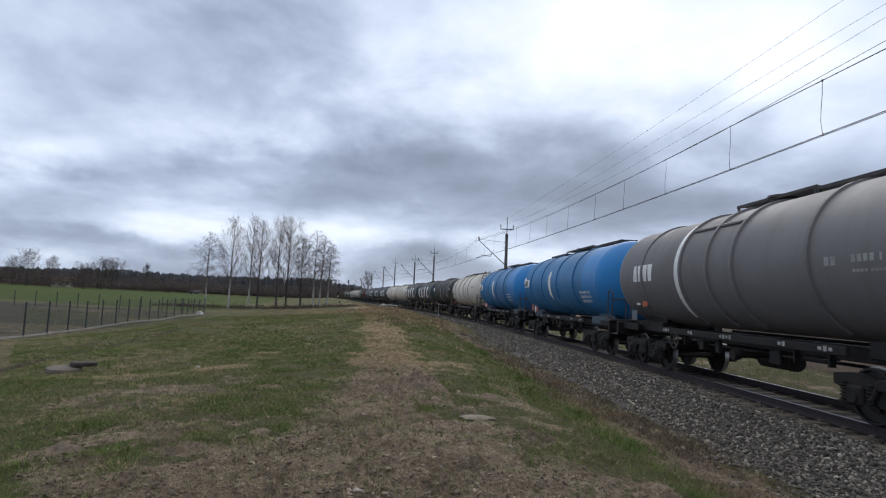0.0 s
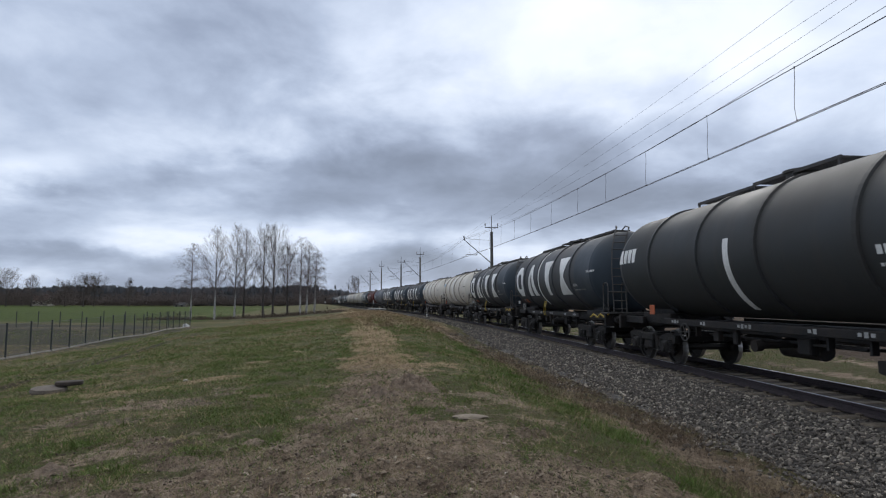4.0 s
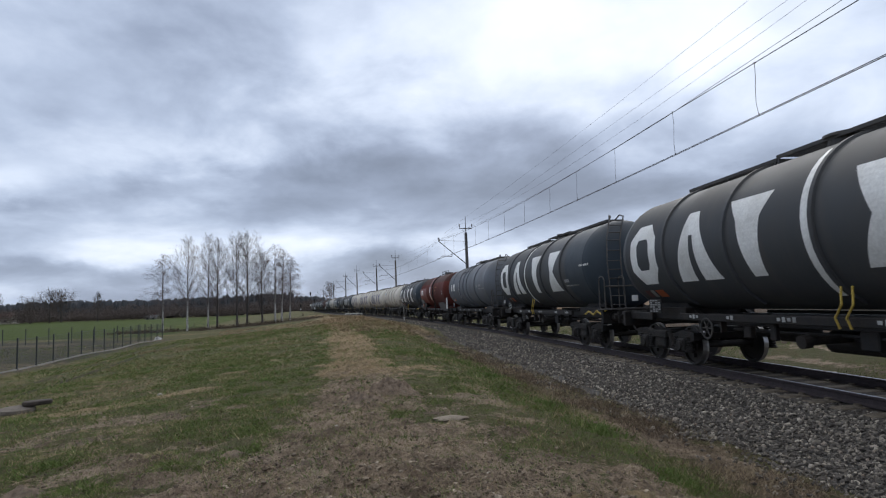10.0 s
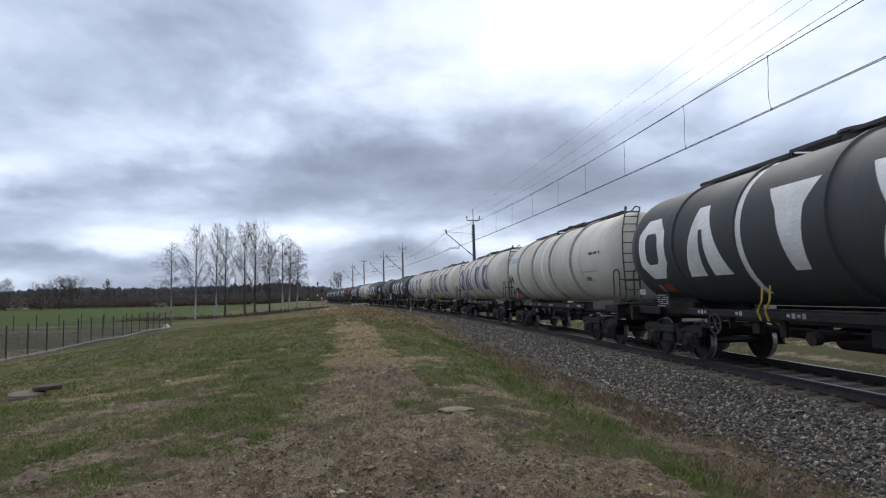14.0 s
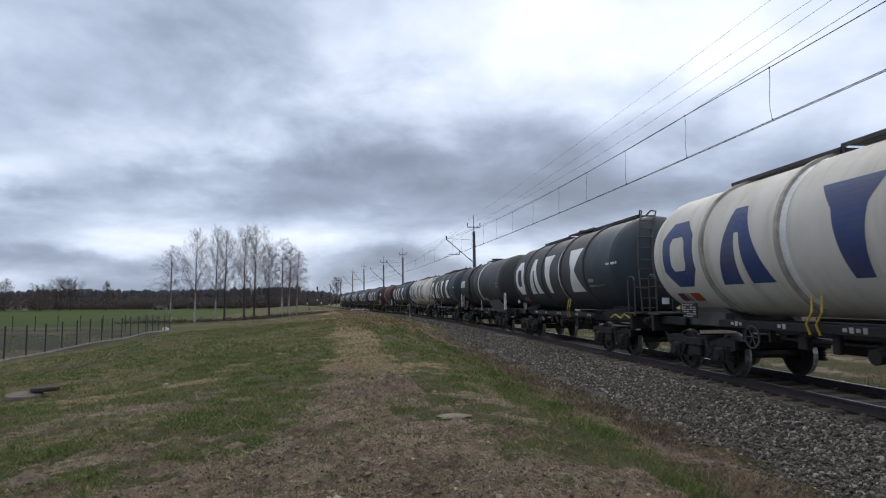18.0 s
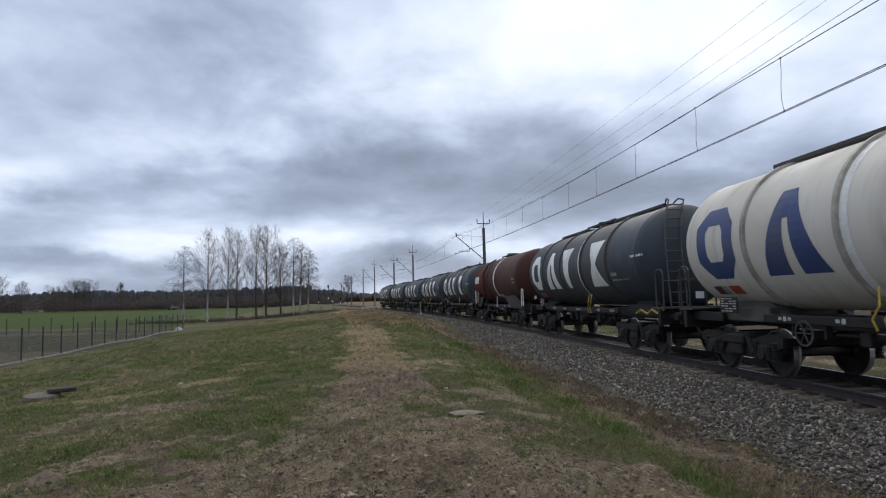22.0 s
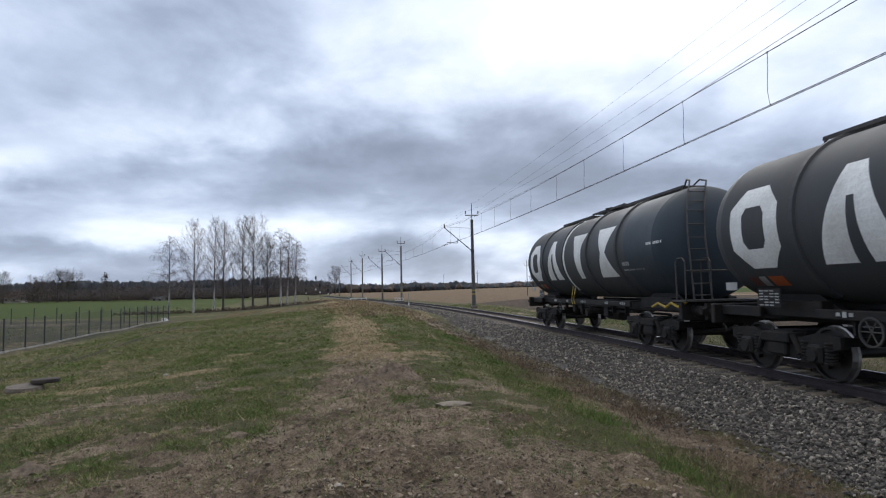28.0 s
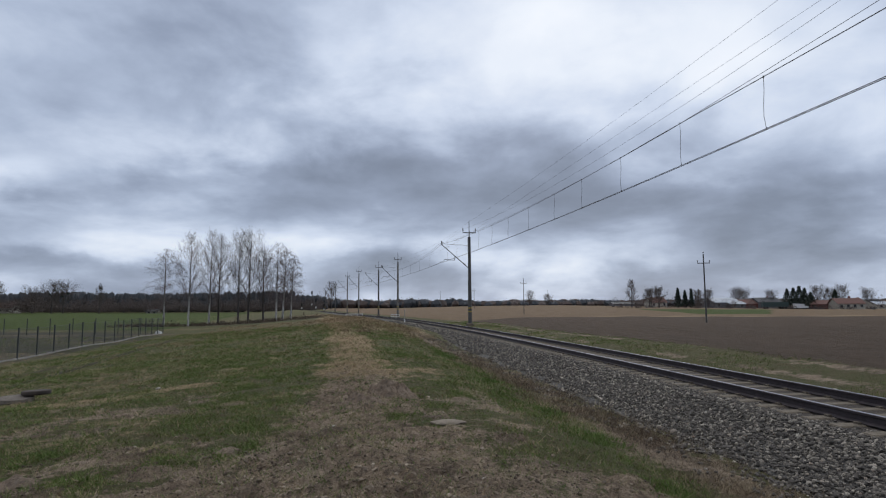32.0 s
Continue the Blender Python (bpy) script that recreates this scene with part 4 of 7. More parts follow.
def big_marks(w, mat, z0=1.95, z1=3.45, ds=(1.05, 3.2, 6.1, 8.35)):
    """The owner's four tall painted shapes: a ring with cut corners, a pierced wedge, a funnel and a waisted block."""
    def fx(d):
        return TANK_B - d
    zc, hh = (z0 + z1) / 2, (z1 - z0) / 2
    # a closed ring with cut corners
    bm = bmesh.new()
    d, wd = ds[0], 1.35
    c, t = 0.36, 0.36
    outer = [(d + c, z1), (d + wd - c, z1), (d + wd, z1 - c), (d + wd, z0 + c), (d + wd - c, z0), (d + c, z0), (d, z0 + c), (d, z1 - c)]
    inner = [(d + t + 0.1, z1 - t), (d + wd - t - 0.1, z1 - t), (d + wd - t, z1 - t - 0.14), (d + wd - t, z0 + t + 0.14), (d + wd - t - 0.1, z0 + t), (d + t + 0.1, z0 + t), (d + t, z0 + t + 0.14), (d + t, z1 - t - 0.14)]
    for i in range(8):
        j = (i + 1) % 8
        decal(bm, [(fx(a), b) for a, b in (outer[i], outer[j], inner[j], inner[i])], rows=6)
    bmesh.ops.remove_doubles(bm, verts=bm.verts[:], dist=0.012)
    part("painted_ring", bm, M[mat], w)
    # a tall wedge with a small slot
    bm = bmesh.new()
    d, wd = ds[1], 1.6
    m = d + wd / 2
    decal(bm, [(fx(d), z0), (fx(m - 0.14), z0), (fx(m - 0.07), z1 - 0.5), (fx(m - 0.2), z1)], rows=10)
    decal(bm, [(fx(d + wd), z0), (fx(m + 0.14), z0), (fx(m + 0.07), z1 - 0.5), (fx(m + 0.2), z1)], rows=10)
    decal(bm, [(fx(m - 0.2), z1), (fx(m + 0.2), z1), (fx(m + 0.07), z1 - 0.5), (fx(m - 0.07), z1 - 0.5)], rows=4)
    part("painted_wedge", bm, M[mat], w)
    # a funnel
    bm = bmesh.new()
    d, wd = ds[2], 1.25
    decal(bm, [(fx(d), z1), (fx(d + wd), z1), (fx(d + wd - 0.27), z1 - 0.42), (fx(d + 0.29), z1 - 0.42)], rows=5)
    decal(bm, [(fx(d + 0.29), z1 - 0.42), (fx(d + wd - 0.27), z1 - 0.42), (fx(d + wd / 2 + 0.2), z0), (fx(d + wd / 2 - 0.16), z0)], rows=9)
    part("painted_funnel", bm, M[mat], w)
    # a waisted block
    bm = bmesh.new()
    d, wd = ds[3], 1.25
    decal(bm, [(fx(d), z1), (fx(d + wd), z1), (fx(d + wd - 0.56), zc), (fx(d + 0.36), zc)], rows=8)
    decal(bm, [(fx(d + 0.36), zc), (fx(d + wd - 0.56), zc), (fx(d + wd), z0), (fx(d), z0)], rows=8)
    part("painted_waist", bm, M[mat], w)


def white_arc(w, d, wd=0.2, mat="white_mark", z0=1.55, z1=4.1, name="painted_band"):
    bm = bmesh.new()
    flank_bar(bm, TANK_B - d - wd, TANK_B - d, z0, z1, 0.006, 16)
    part(name, bm, M[mat], w)


def small_mark(w, d, z, h, n, mat="white_mark"):
    """The owner's mark as plain blocks in a row."""
    bm = bmesh.new()
    for i in range(n):
        a = TANK_B - d - i * h * 0.72
        if i == 0:
            decal(bm, [(a, z - h / 2), (a - h * 0.16, z + h / 2), (a - h * 0.5, z + h / 2), (a - h * 0.66, z - h / 2)], 0.011, 4)
        else:
            decal(bm, [(a, z + h / 2), (a - h * 0.66, z + h / 2), (a - h * 0.56, z - h / 2), (a - h * 0.1, z - h / 2)], 0.011, 4)
    part("owner_mark", bm, M[mat], w, "row of plain painted blocks")


def tank(w, mat):
    bm = bmesh.new()
    lathe(bm, dome_profile(TANK_A, TANK_B, TANK_R), 56, "x", (0, 0, TANK_Z))
    return part("tank", bm, M[mat], w, smooth=True)

def tank_wagon(mat, label):
    w = thing("tank_wagon", Matrix.Identity(4), label, "tank wagon", "wagons of the train")
    build_frame(w, saddle={"white_tank": "skirt_grey", "blue_tank": "skirt_blue", "red_tank": "red_tank", "red_old": "bogie"}.get(mat, "frame_black"))
    tank(w, mat)
    return w


def wagon_marked(mat="black_tank", mark="white_mark", label="dark slate tank wagon with four tall white painted shapes", ladders=False, arc=5.2, ds=(1.05, 3.2, 6.1, 8.35)):
    w = tank_wagon(mat, label)
    for d in (2.8, 5.2, 7.55, 9.85):
        ring(w, d, 0.055, 0.06 if mat == "white_tank" else 0.05, mat=M["cream_rib" if mat == "white_tank" else mat])
    big_marks(w, mark, ds=ds)
    white_arc(w, arc, 0.22)
    walkway(w, 2.2, 5.4)
    walkway(w, 5.4, 8.1, z=TANK_Z + TANK_R + 0.12)
    walkway(w, 8.1, 11.6)
    manhole(w, 6.8)
    ladder(w)
    end_rail(w, -1)
    lettering_bars(w, 10.1, 2.35, [(0.42, 0.11), (1.2, 0.045)], "dim_white")
    lettering_bars(w, 11.7, 2.78, [(0.8, 0.065)])
    plate(w, 0.6, 1.62, 0.36, 0.16, "dim_white", "white label plate", 1.19)
    plate(w, 1.75, 1.4, 0.62, 0.34, "frame_black", "black data plate with white lines", 1.2, bars=6)
    for dd, wd, mm, lab in ((1.05, 0.42, "red_dim", "faded red label"), (1.62, 0.4, "orange_mark", "orange hazard plate"), (1.34, 0.2, "dim_white", "white hazard label")):
        bm = bmesh.new()
        flank_bar(bm, TANK_B - dd - wd, TANK_B - dd, 1.62, 1.8, 0.012 if mm == "dim_white" else 0.008, 3)
        part("hazard_label", bm, M[mm], w, lab)
    bm = bmesh.new()
    for o in (0, 0.22):
        x = TANK_B - arc - 0.4 - o
        pipe(bm, [(x, 1.2, 1.7), (x - 0.07, 1.28, 1.42), (x + 0.1, 1.26, 1.22), (x + 0.07, 1.22, 1.05)], 0.018)
    part("vent_hose", bm, M["yellow_mark"], w, "yellow hose pair")
    bm = bmesh.new()
    pipe(bm, [(-6.6, 1.15, 1.28), (-6.3, 1.2, 1.14), (-6.0, 1.22, 1.24), (-5.7, 1.2, 1.12), (-5.35, 1.22, 1.22), (-5.0, 1.2, 1.12)], 0.032)
    part("brake_lever", bm, M["yellow_mark"], w, "yellow brake lever")
    if ladders:
        end_rail(w, 1)
    return w


def wagon_boxed(mat, label):
    """The wagon with a raised frame of ribs round its heating jacket and a small white mark."""
    w = tank_wagon(mat, label)
    for d in (2.4, 9.5):
        ring(w, d, mat=M[mat])
    for d in (4.8, 6.1, 7.15):
        ring(w, d, 0.045, 0.06, mat=M[mat])
    white_arc(w, 4.45, 0.26)
    bm = bmesh.new()
    for i in range(10):
        x0 = TANK_B - 4.9 - i * 0.23
        a = on_flank(x0, 3.72, 0.02)
        b2 = on_flank(x0 - 0.24, 3.72, 0.02)
        rod(bm, a, b2, 0.045, seg=6)
    part("jacket_rib", bm, M[mat], w)
    small_mark(w, 1.75, 2.75, 0.48, 4)
    walkway(w, 5.4, 8.2, z=TANK_Z + TANK_R + 0.12)
    walkway(w, 8.2, 11.6)
    manhole(w, 6.8)
    ladder(w)
    end_rail(w, -1)
    lettering_bars(w, 9.9, 2.7, [(0.3, 0.15)], "dim_white")
    lettering_bars(w, 10.5, 2.7, [(0.6, 0.12), (1.4, 0.05)], "dim_white")
    plate(w, 1.3, 1.5, 0.4, 0.3, "grey_tank", "grey label plate", 1.2)
    plate(w, 2.1, 1.9, 0.36, 0.24, "orange_mark", "orange hazard plate", 1.2)
    plate(w, 1.5, 1.95, 0.26, 0.26, "white_mark", "white hazard diamond", 1.16)
    return w


def wagon_blue():
    w = tank_wagon("blue_tank", "bright blue tank wagon with a cream owner's plate")
    for d in (2.1, 4.3, 6.9, 9.3):
        ring(w, d, mat=M["blue_tank"])
    bm = bmesh.new()
    decal(bm, [(TANK_B - 5.65, 3.3), (TANK_B - 5.5, 3.0), (TANK_B - 5.62, 2.2), (TANK_B - 5.85, 1.95), (TANK_B - 5.95, 2.2), (TANK_B - 5.9, 3.2)], 0.006)
    part("painted_band", bm, M["white_mark"], w)
    bm = bmesh.new()
    flank_bar(bm, TANK_B - 1.75, TANK_B - 0.75, 2.6, 3.0, 0.006, 4)
    flank_bar(bm, TANK_B - 0.95, TANK_B - 0.6, 2.8, 3.12, 0.009, 4)
    part("owner_plate", bm, M["white_mark"], w, "cream painted plate with plain blocks")
    bm = bmesh.new()
    for i in range(3):
        flank_bar(bm, TANK_B - 1.0 - i * 0.2, TANK_B - 0.86 - i * 0.2, 2.66, 2.94, 0.012, 2)
    part("plate_blocks", bm, M["frame_black"], w)
    walkway(w, 1.9, 4.6)
    walkway(w, 4.6, 8.4, z=TANK_Z + TANK_R + 0.14)
    manhole(w, 6.5)
    walkway(w, 8.4, 11.6)
    end_rail(w, -1)
    end_rail(w, 1)
    lettering_bars(w, 6.6, 1.95, [(0.45, 0.22)])
    lettering_bars(w, 10.0, 2.3, [(1.2, 0.09), (1.2, 0.09), (1.0, 0.09)])
    plate(w, 2.0, 1.55, 0.32, 0.3, "orange_mark", "orange hazard plate", 1.25)
    for dd, mm in ((2.55, "white_mark"), (2.95, "red_mark")):
        bm = bmesh.new()
        box(bm, (0, 0, 0), (0.25, 0.02, 0.25), Euler((0, radians(45), 0)).to_matrix())
        bmesh.ops.translate(bm, vec=(TANK_B - dd, 1.26, 1.45), verts=bm.verts[:])
        part("hazard_diamond", bm, M[mm], w)
    return w


def wagon_white(mark=False):
    if mark:
        w = wagon_marked("white_tank", "blue_mark", "dirty cream tank wagon with four tall blue painted shapes", True)
        return w
    w = tank_wagon("white_tank", "dirty cream tank wagon with a pale band and ribs")
    for d in (2.55, 4.95, 7.3, 9.7):
        ring(w, d, 0.05, 0.07, mat=M["cream_rib"])
    white_arc(w, 6.1, 0.3)
    bm = bmesh.new()
    flank_bar(bm, TANK_B - 2.4, TANK_B - 0.95, 3.12, 3.4, 0.006, 3)
    part("owner_plate", bm, M["sky_blue"], w, "faded pale blue painted plate")
    bm = bmesh.new()
    for o in (0, 0.42):
        decal(bm, [(TANK_B - 0.6 - o, 2.35), (TANK_B - 0.78 - o, 2.6), (TANK_B - 0.96 - o, 2.35), (TANK_B - 0.78 - o, 2.1)], 0.006, 4)
    part("faded_diamond", bm, M["frame_black"], w)
    bm = bmesh.new()
    flank_bar(bm, TANK_B - 11.2, TANK_B - 10.75, 2.02, 2.16, 0.006, 2)
    part("data_panel", bm, M["dim_white"], w, "faded grey data panel")
    lettering_bars(w, 10.5, 2.35, [(1.3, 0.04)], "dim_white")
    walkway(w, 1.8, 5.0)
    walkway(w, 5.0, 8.2, z=TANK_Z + TANK_R + 0.12)
    walkway(w, 8.2, 11.6)
    manhole(w, 6.6)
    ladder(w)
    end_rail(w, -1)
    end_rail(w, 1)
    lettering_bars(w, 11.3, 2.95, [(0.9, 0.09)], "frame_black")
    plate(w, 11.9, 2.65, 0.3, 0.3, "frame_black", "framed data plate", 1.41, bars=3)
    plate(w, 1.3, 1.75, 0.5, 0.75, "frame_black", "black signal board", 1.2)
    plate(w, 1.4, 1.6, 0.3, 0.3, "orange_mark", "orange hazard plate", 1.225)
    bm = bmesh.new()
    pipe(bm, [(TANK_B - 6.9, 1.1, 1.15), (TANK_B - 6.9, 1.25, 0.7), (TANK_B - 8.1, 1.25, 0.62), (TANK_B - 8.3, 1.2, 0.9)], 0.04)
    box(bm, (TANK_B - 7.5, 1.25, 0.66), (1.1, 0.25, 0.04))
    part("footstep", bm, M["frame_black"], w)
    return w


def wagon_slim(mat, label):
    """The smooth-sided wagon with a jacket skirt, one strap, a white bracket band and side boards."""
    w = tank_wagon(mat, label)
    fresh = mat == "red_tank"
    small_mark(w, 0.85 if fresh else 1.2, 2.72 if fresh else 2.85, 0.46, 4)
    if fresh:           # newer paint round the marks, a crescent, and warning signs
        for a, b2, z0, z1 in ((0.3, 3.9, 1.75, 3.12), (5.55, 6.25, 1.75, 3.95)):
            bm = bmesh.new()
            flank_bar(bm, TANK_B - b2, TANK_B - a, z0, z1, 0.007, 14)
            part("paint_patch", bm, M["fresh_red"], w, "fresher red paint patch")
        bm = bmesh.new()
        decal(bm, [(TANK_B - 5.85, 3.15), (TANK_B - 5.98, 3.2), (TANK_B - 6.12, 3.0), (TANK_B - 6.12, 2.6), (TANK_B - 5.78, 2.6), (TANK_B - 5.75, 3.0)], 0.011)
        decal(bm, [(TANK_B - 5.78, 2.55), (TANK_B - 6.12, 2.55), (TANK_B - 6.08, 1.98), (TANK_B - 5.98, 1.95), (TANK_B - 5.78, 2.2)], 0.011)
        part("painted_band", bm, M["white_mark"], w)
        for z in (3.0, 2.72):
            bm = bmesh.new()
            decal(bm, [(TANK_B - 8.4, z), (TANK_B - 8.52, z + 0.22), (TANK_B - 8.64, z)], 0.006, 3)
            part("warning_triangle", bm, M["yellow_mark"], w, "yellow warning triangle")
        bm = bmesh.new()
        decal(bm, [(TANK_B - 8.52 + 0.12 * math.cos(k * 0.785), 2.52 + 0.12 * math.sin(k * 0.785)) for k in range(8)], 0.006, 4)
        part("warning_disc", bm, M["yellow_dull"], w, "dull yellow warning disc")
    else:
        ring(w, 5.1, 0.03, 0.03, mat=M[mat])
        white_arc(w, 6.8, 0.26, z0=1.72, z1=4.0)
        bm = bmesh.new()
        box(bm, (TANK_B - 6.93, 1.24, 1.42), (0.13, 0.03, 0.62), bevel=0.01)
        box(bm, (TANK_B - 6.93, 1.2, 1.1), (0.2, 0.14, 0.06), bevel=0.01)
        part("band_bracket", bm, M["dim_white"], w, "grimy pale lever under the band")
        bm = bmesh.new()
        decal(bm, [(TANK_B - 7.35, 1.86), (TANK_B - 8.05, 1.86), (TANK_B - 8.2, 1.66), (TANK_B - 7.55, 1.66)], 0.006, 3)
        part("data_panel", bm, M["dim_white"], w, "faded pale data panel")
    for sx in (-1, 1):
        for y in (-1.2, 1.2):
            bm = bmesh.new()
            k = 1 if y > 0 else -1
            pts = [(sx * 2.3, 1.72), (sx * 4.6, 1.76), (sx * 6.2, 1.28), (sx * 6.2, 1.08), (sx * 3.6, 1.08)] if sx < 0 else [(sx * 3.6, 1.7), (sx * 5.3, 1.72), (sx * 6.2, 1.25), (sx * 4.4, 1.1)]
            a = [bm.verts.new((px, y + k * 0.02, pz)) for px, pz in pts]
            c = [bm.verts.new((px, y - k * 0.02, pz)) for px, pz in pts]
            bm.faces.new(a)
            bm.faces.new(c[::-1])
            for i in range(len(pts)):
                bm.faces.new((a[i], a[(i + 1) % len(pts)], c[(i + 1) % len(pts)], c[i]))
            bmesh.ops.recalc_face_normals(bm, faces=bm.faces[:])
            part("side_gusset", bm, M["sooty_gusset"], w)
    walkway(w, 6.3 if fresh else 4.7, 9.0 if fresh else 7.6, rail=fresh)
    manhole(w, 7.8 if fresh else 6.3)
    bm = bmesh.new()
    x = TANK_B - 12.55
    pipe(bm, [(x, 1.27, 1.2), (x, 1.28, 1.95), (x - 0.06, 1.28, 2.06), (x - 0.22, 1.28, 2.06), (x - 0.28, 1.27, 1.95), (x - 0.28, 1.27, 1.2)], 0.026)
    part("grab_rail", bm, M["white_mark"], w, "white grab rail")
    plate(w, 1.1, 1.75, 1.1, 0.95, "frame_black", "black board with data lines", 1.28, bars=7)
    plate(w, 1.45, 1.5, 0.28, 0.3, "orange_mark", "orange hazard plate", 1.31)
    lettering_bars(w, 11.25, 2.68, [(0.5, 0.10), (0.4, 0.10)], "dim_white")
    top = 7.55 if fresh else 4.45
    for o in (0.0, 0.36):       # the side ladder's two rails, bent out over the flank
        x = TANK_B - top - o
        k = 0.0 if fresh else 0.28
        bm = bmesh.new()
        pipe(bm, [on_flank(x, 4.12, 0.1), on_flank(x + k * 0.6, 3.75, 0.13), on_flank(x + k, 3.2, 0.14), on_flank(x + k, 2.3, 0.12), (x + k, 1.34, 1.75), (x + k, 1.3, 1.1)], 0.03)
        part("ladder_rail", bm, M["frame_black"], w)
    for i in range(8):
        z = 3.75 - 0.34 * i
        k = 0.0 if fresh else 0.28
        y = on_flank(0, max(z, 2.3), 0.13)[1] if z > 2.3 else 1.34
        bm = bmesh.new()
        rod(bm, (TANK_B - top + k, y, z), (TANK_B - top - 0.36 + k, y, z), 0.014, seg=5)
        part("ladder_rung", bm, M["frame_black"], w)
    if not fresh:
        bm = bmesh.new()
        pipe(bm, [(TANK_B - 0.1, 1.22, 1.2), (TANK_B - 0.1, 1.24, 2.1), (TANK_B - 0.3, 1.24, 2.2), (TANK_B - 0.5, 1.24, 2.1)], 0.028)
        part("grab_rail", bm, M["white_mark"], w, "white grab rail")
    return w


def wagon_plain(mat, label):
    """The ribbed wagon with only small marks."""
    w = tank_wagon(mat, label)
    for d in (2.6, 5.1, 7.3, 9.8):
        ring(w, d, mat=M[mat])
    small_mark(w, 0.6, 3.0, 0.4, 4)
    white_arc(w, 6.2, 0.2, z0=1.5, z1=3.0)
    walkway(w, 3.2, 5.6)
    walkway(w, 5.6, 8.2, z=TANK_Z + TANK_R + 0.12)
    manhole(w, 6.8)
    end_rail(w, -1, "yellow_dull")
    lettering_bars(w, 10.1, 2.5, [(0.5, 0.14), (1.3, 0.05)])
    lettering_bars(w, 12.0, 3.0, [(0.9, 0.09)])
    plate(w, 2.2, 1.45, 0.3, 0.26, "orange_mark", "orange hazard plate", 1.2)
    return w


SPEED = 14.57
# far end of each tank along the line at the clip's start, with its type
ORDER = [(19.4, "vtg"), (33.15, "blue"), (47.52, "blue"), (62.31, "white"), (76.42, "dark"), (90.62, "mark"), (104.74, "mark"), (118.62, "white"), (133.27, "white"), (147.6, "mark"), (161.72, "mark2"), (176.22, "mark"), (191.1, "boxed"), (205.11, "red"), (219.96, "mark"), (233.92, "white"), (248.22, "cream"), (262.57, "cream"), (276.98, "cream"), (291.2, "mark2"), (305.82, "slim"), (319.93, "mark"), (334.22, "cream"), (348.49, "mark2"), (362.78, "red2"), (376.86, "mark2"), (391.22, "mark"), (405.52, "mark"), (419.86, "mark"), (434.12, "mark")]
MAKE = {
    "vtg": lambda: wagon_boxed("brown_tank", "grey-brown tank wagon with jacket ribs and a white band"),
    "boxed": lambda: wagon_boxed("grey_tank", "blue-grey tank wagon with jacket ribs and a white band"),
    "blue": wagon_blue,
    "white": wagon_white,
    "cream": lambda: wagon_white(True),
    "mark": wagon_marked,
    "red": lambda: wagon_slim("red_tank", "oxide red tank wagon with a side gusset and black board"),
    "red2": lambda: wagon_slim("red_old", "sooty dark red tank wagon with a black board"),
    "slim": lambda: wagon_slim("dark_tank", "dark grey smooth tank wagon with a white bracket band"),
    "dark": lambda: wagon_plain("dark_tank", "plain dark grey tank wagon with small white data lines"),
    "mark2": lambda: wagon_marked(arc=7.3, ds=(1.05, 3.2, 5.3, 8.3)),
}
FIRST, WAGONS = {}, []
for end, typ in ORDER:
    if typ in FIRST:
        WAGONS.append((copy_thing(FIRST[typ], Matrix.Identity(4)), end))
    else:
        FIRST[typ] = MAKE[typ]()
        WAGONS.append((FIRST[typ], end))


def wagon_pose(s_end):
    """The wagon whose tank's far end lies at s_end, standing on the line by its two bogies."""
    s = s_end - TANK_B
    xa, ya, _ = rail_at(s - 4.62)
    xb, yb, _ = rail_at(s + 4.62)
    turn = math.degrees(math.atan2(yb - ya, xb - xa))
    return pose(float(xa + xb) / 2, float(ya + yb) / 2, 0.0, 0, 0, turn)

# ---- sleepers, loose stones, masts and wires ----
def build_sleepers():
    bm = bmesh.new()
    box(bm, (0, 0, -0.235), (2.56, 0.25, 0.125), bevel=0.02)
    for s in (-0.755, 0.755):
        for e in (-0.12, 0.12):
            box(bm, (s + e, 0, -0.155), (0.06, 0.1, 0.035))
    me = bpy.data.meshes.new("sleeper")
    bm.to_mesh(me)
    bm.free()
    me.materials.append(M["sleeper"])
    rs = np.random.RandomState(5)
    for i in range(210):
        x, y, h = rail_at(5.0 + i * 0.6)
        ob = new("sleeper", me)
        ob.parent = track
        ob.matrix_basis = pose(float(x), float(y), float(rs.uniform(-0.006, 0.006)), 0, 0, math.degrees(float(h)) + float(rs.uniform(-0.8, 0.8)))


build_sleepers()

CUBE_V = np.array([(-1, -1, -1), (1, -1, -1), (1, 1, -1), (-1, 1, -1), (-1, -1, 1), (1, -1, 1), (1, 1, 1), (-1, 1, 1)], float)
CUBE_F = np.array([(0, 3, 2, 1), (4, 5, 6, 7), (0, 1, 5, 4), (1, 2, 6, 5), (2, 3, 7, 6), (3, 0, 4, 7)])


PHI = (1 + 5 ** 0.5) / 2
ICO_V = np.array([(-1, PHI, 0), (1, PHI, 0), (-1, -PHI, 0), (1, -PHI, 0), (0, -1, PHI), (0, 1, PHI), (0, -1, -PHI), (0, 1, -PHI), (PHI, 0, -1), (PHI, 0, 1), (-PHI, 0, -1), (-PHI, 0, 1)], float) / 1.902
ICO_F = np.array([(0, 11, 5), (0, 5, 1), (0, 1, 7), (0, 7, 10), (0, 10, 11), (1, 5, 9), (5, 11, 4), (11, 10, 2), (10, 7, 6), (7, 1, 8), (3, 9, 4), (3, 4, 2), (3, 2, 6), (3, 6, 8), (3, 8, 9), (4, 9, 5), (2, 4, 11), (6, 2, 10), (8, 6, 7), (9, 8, 1)])


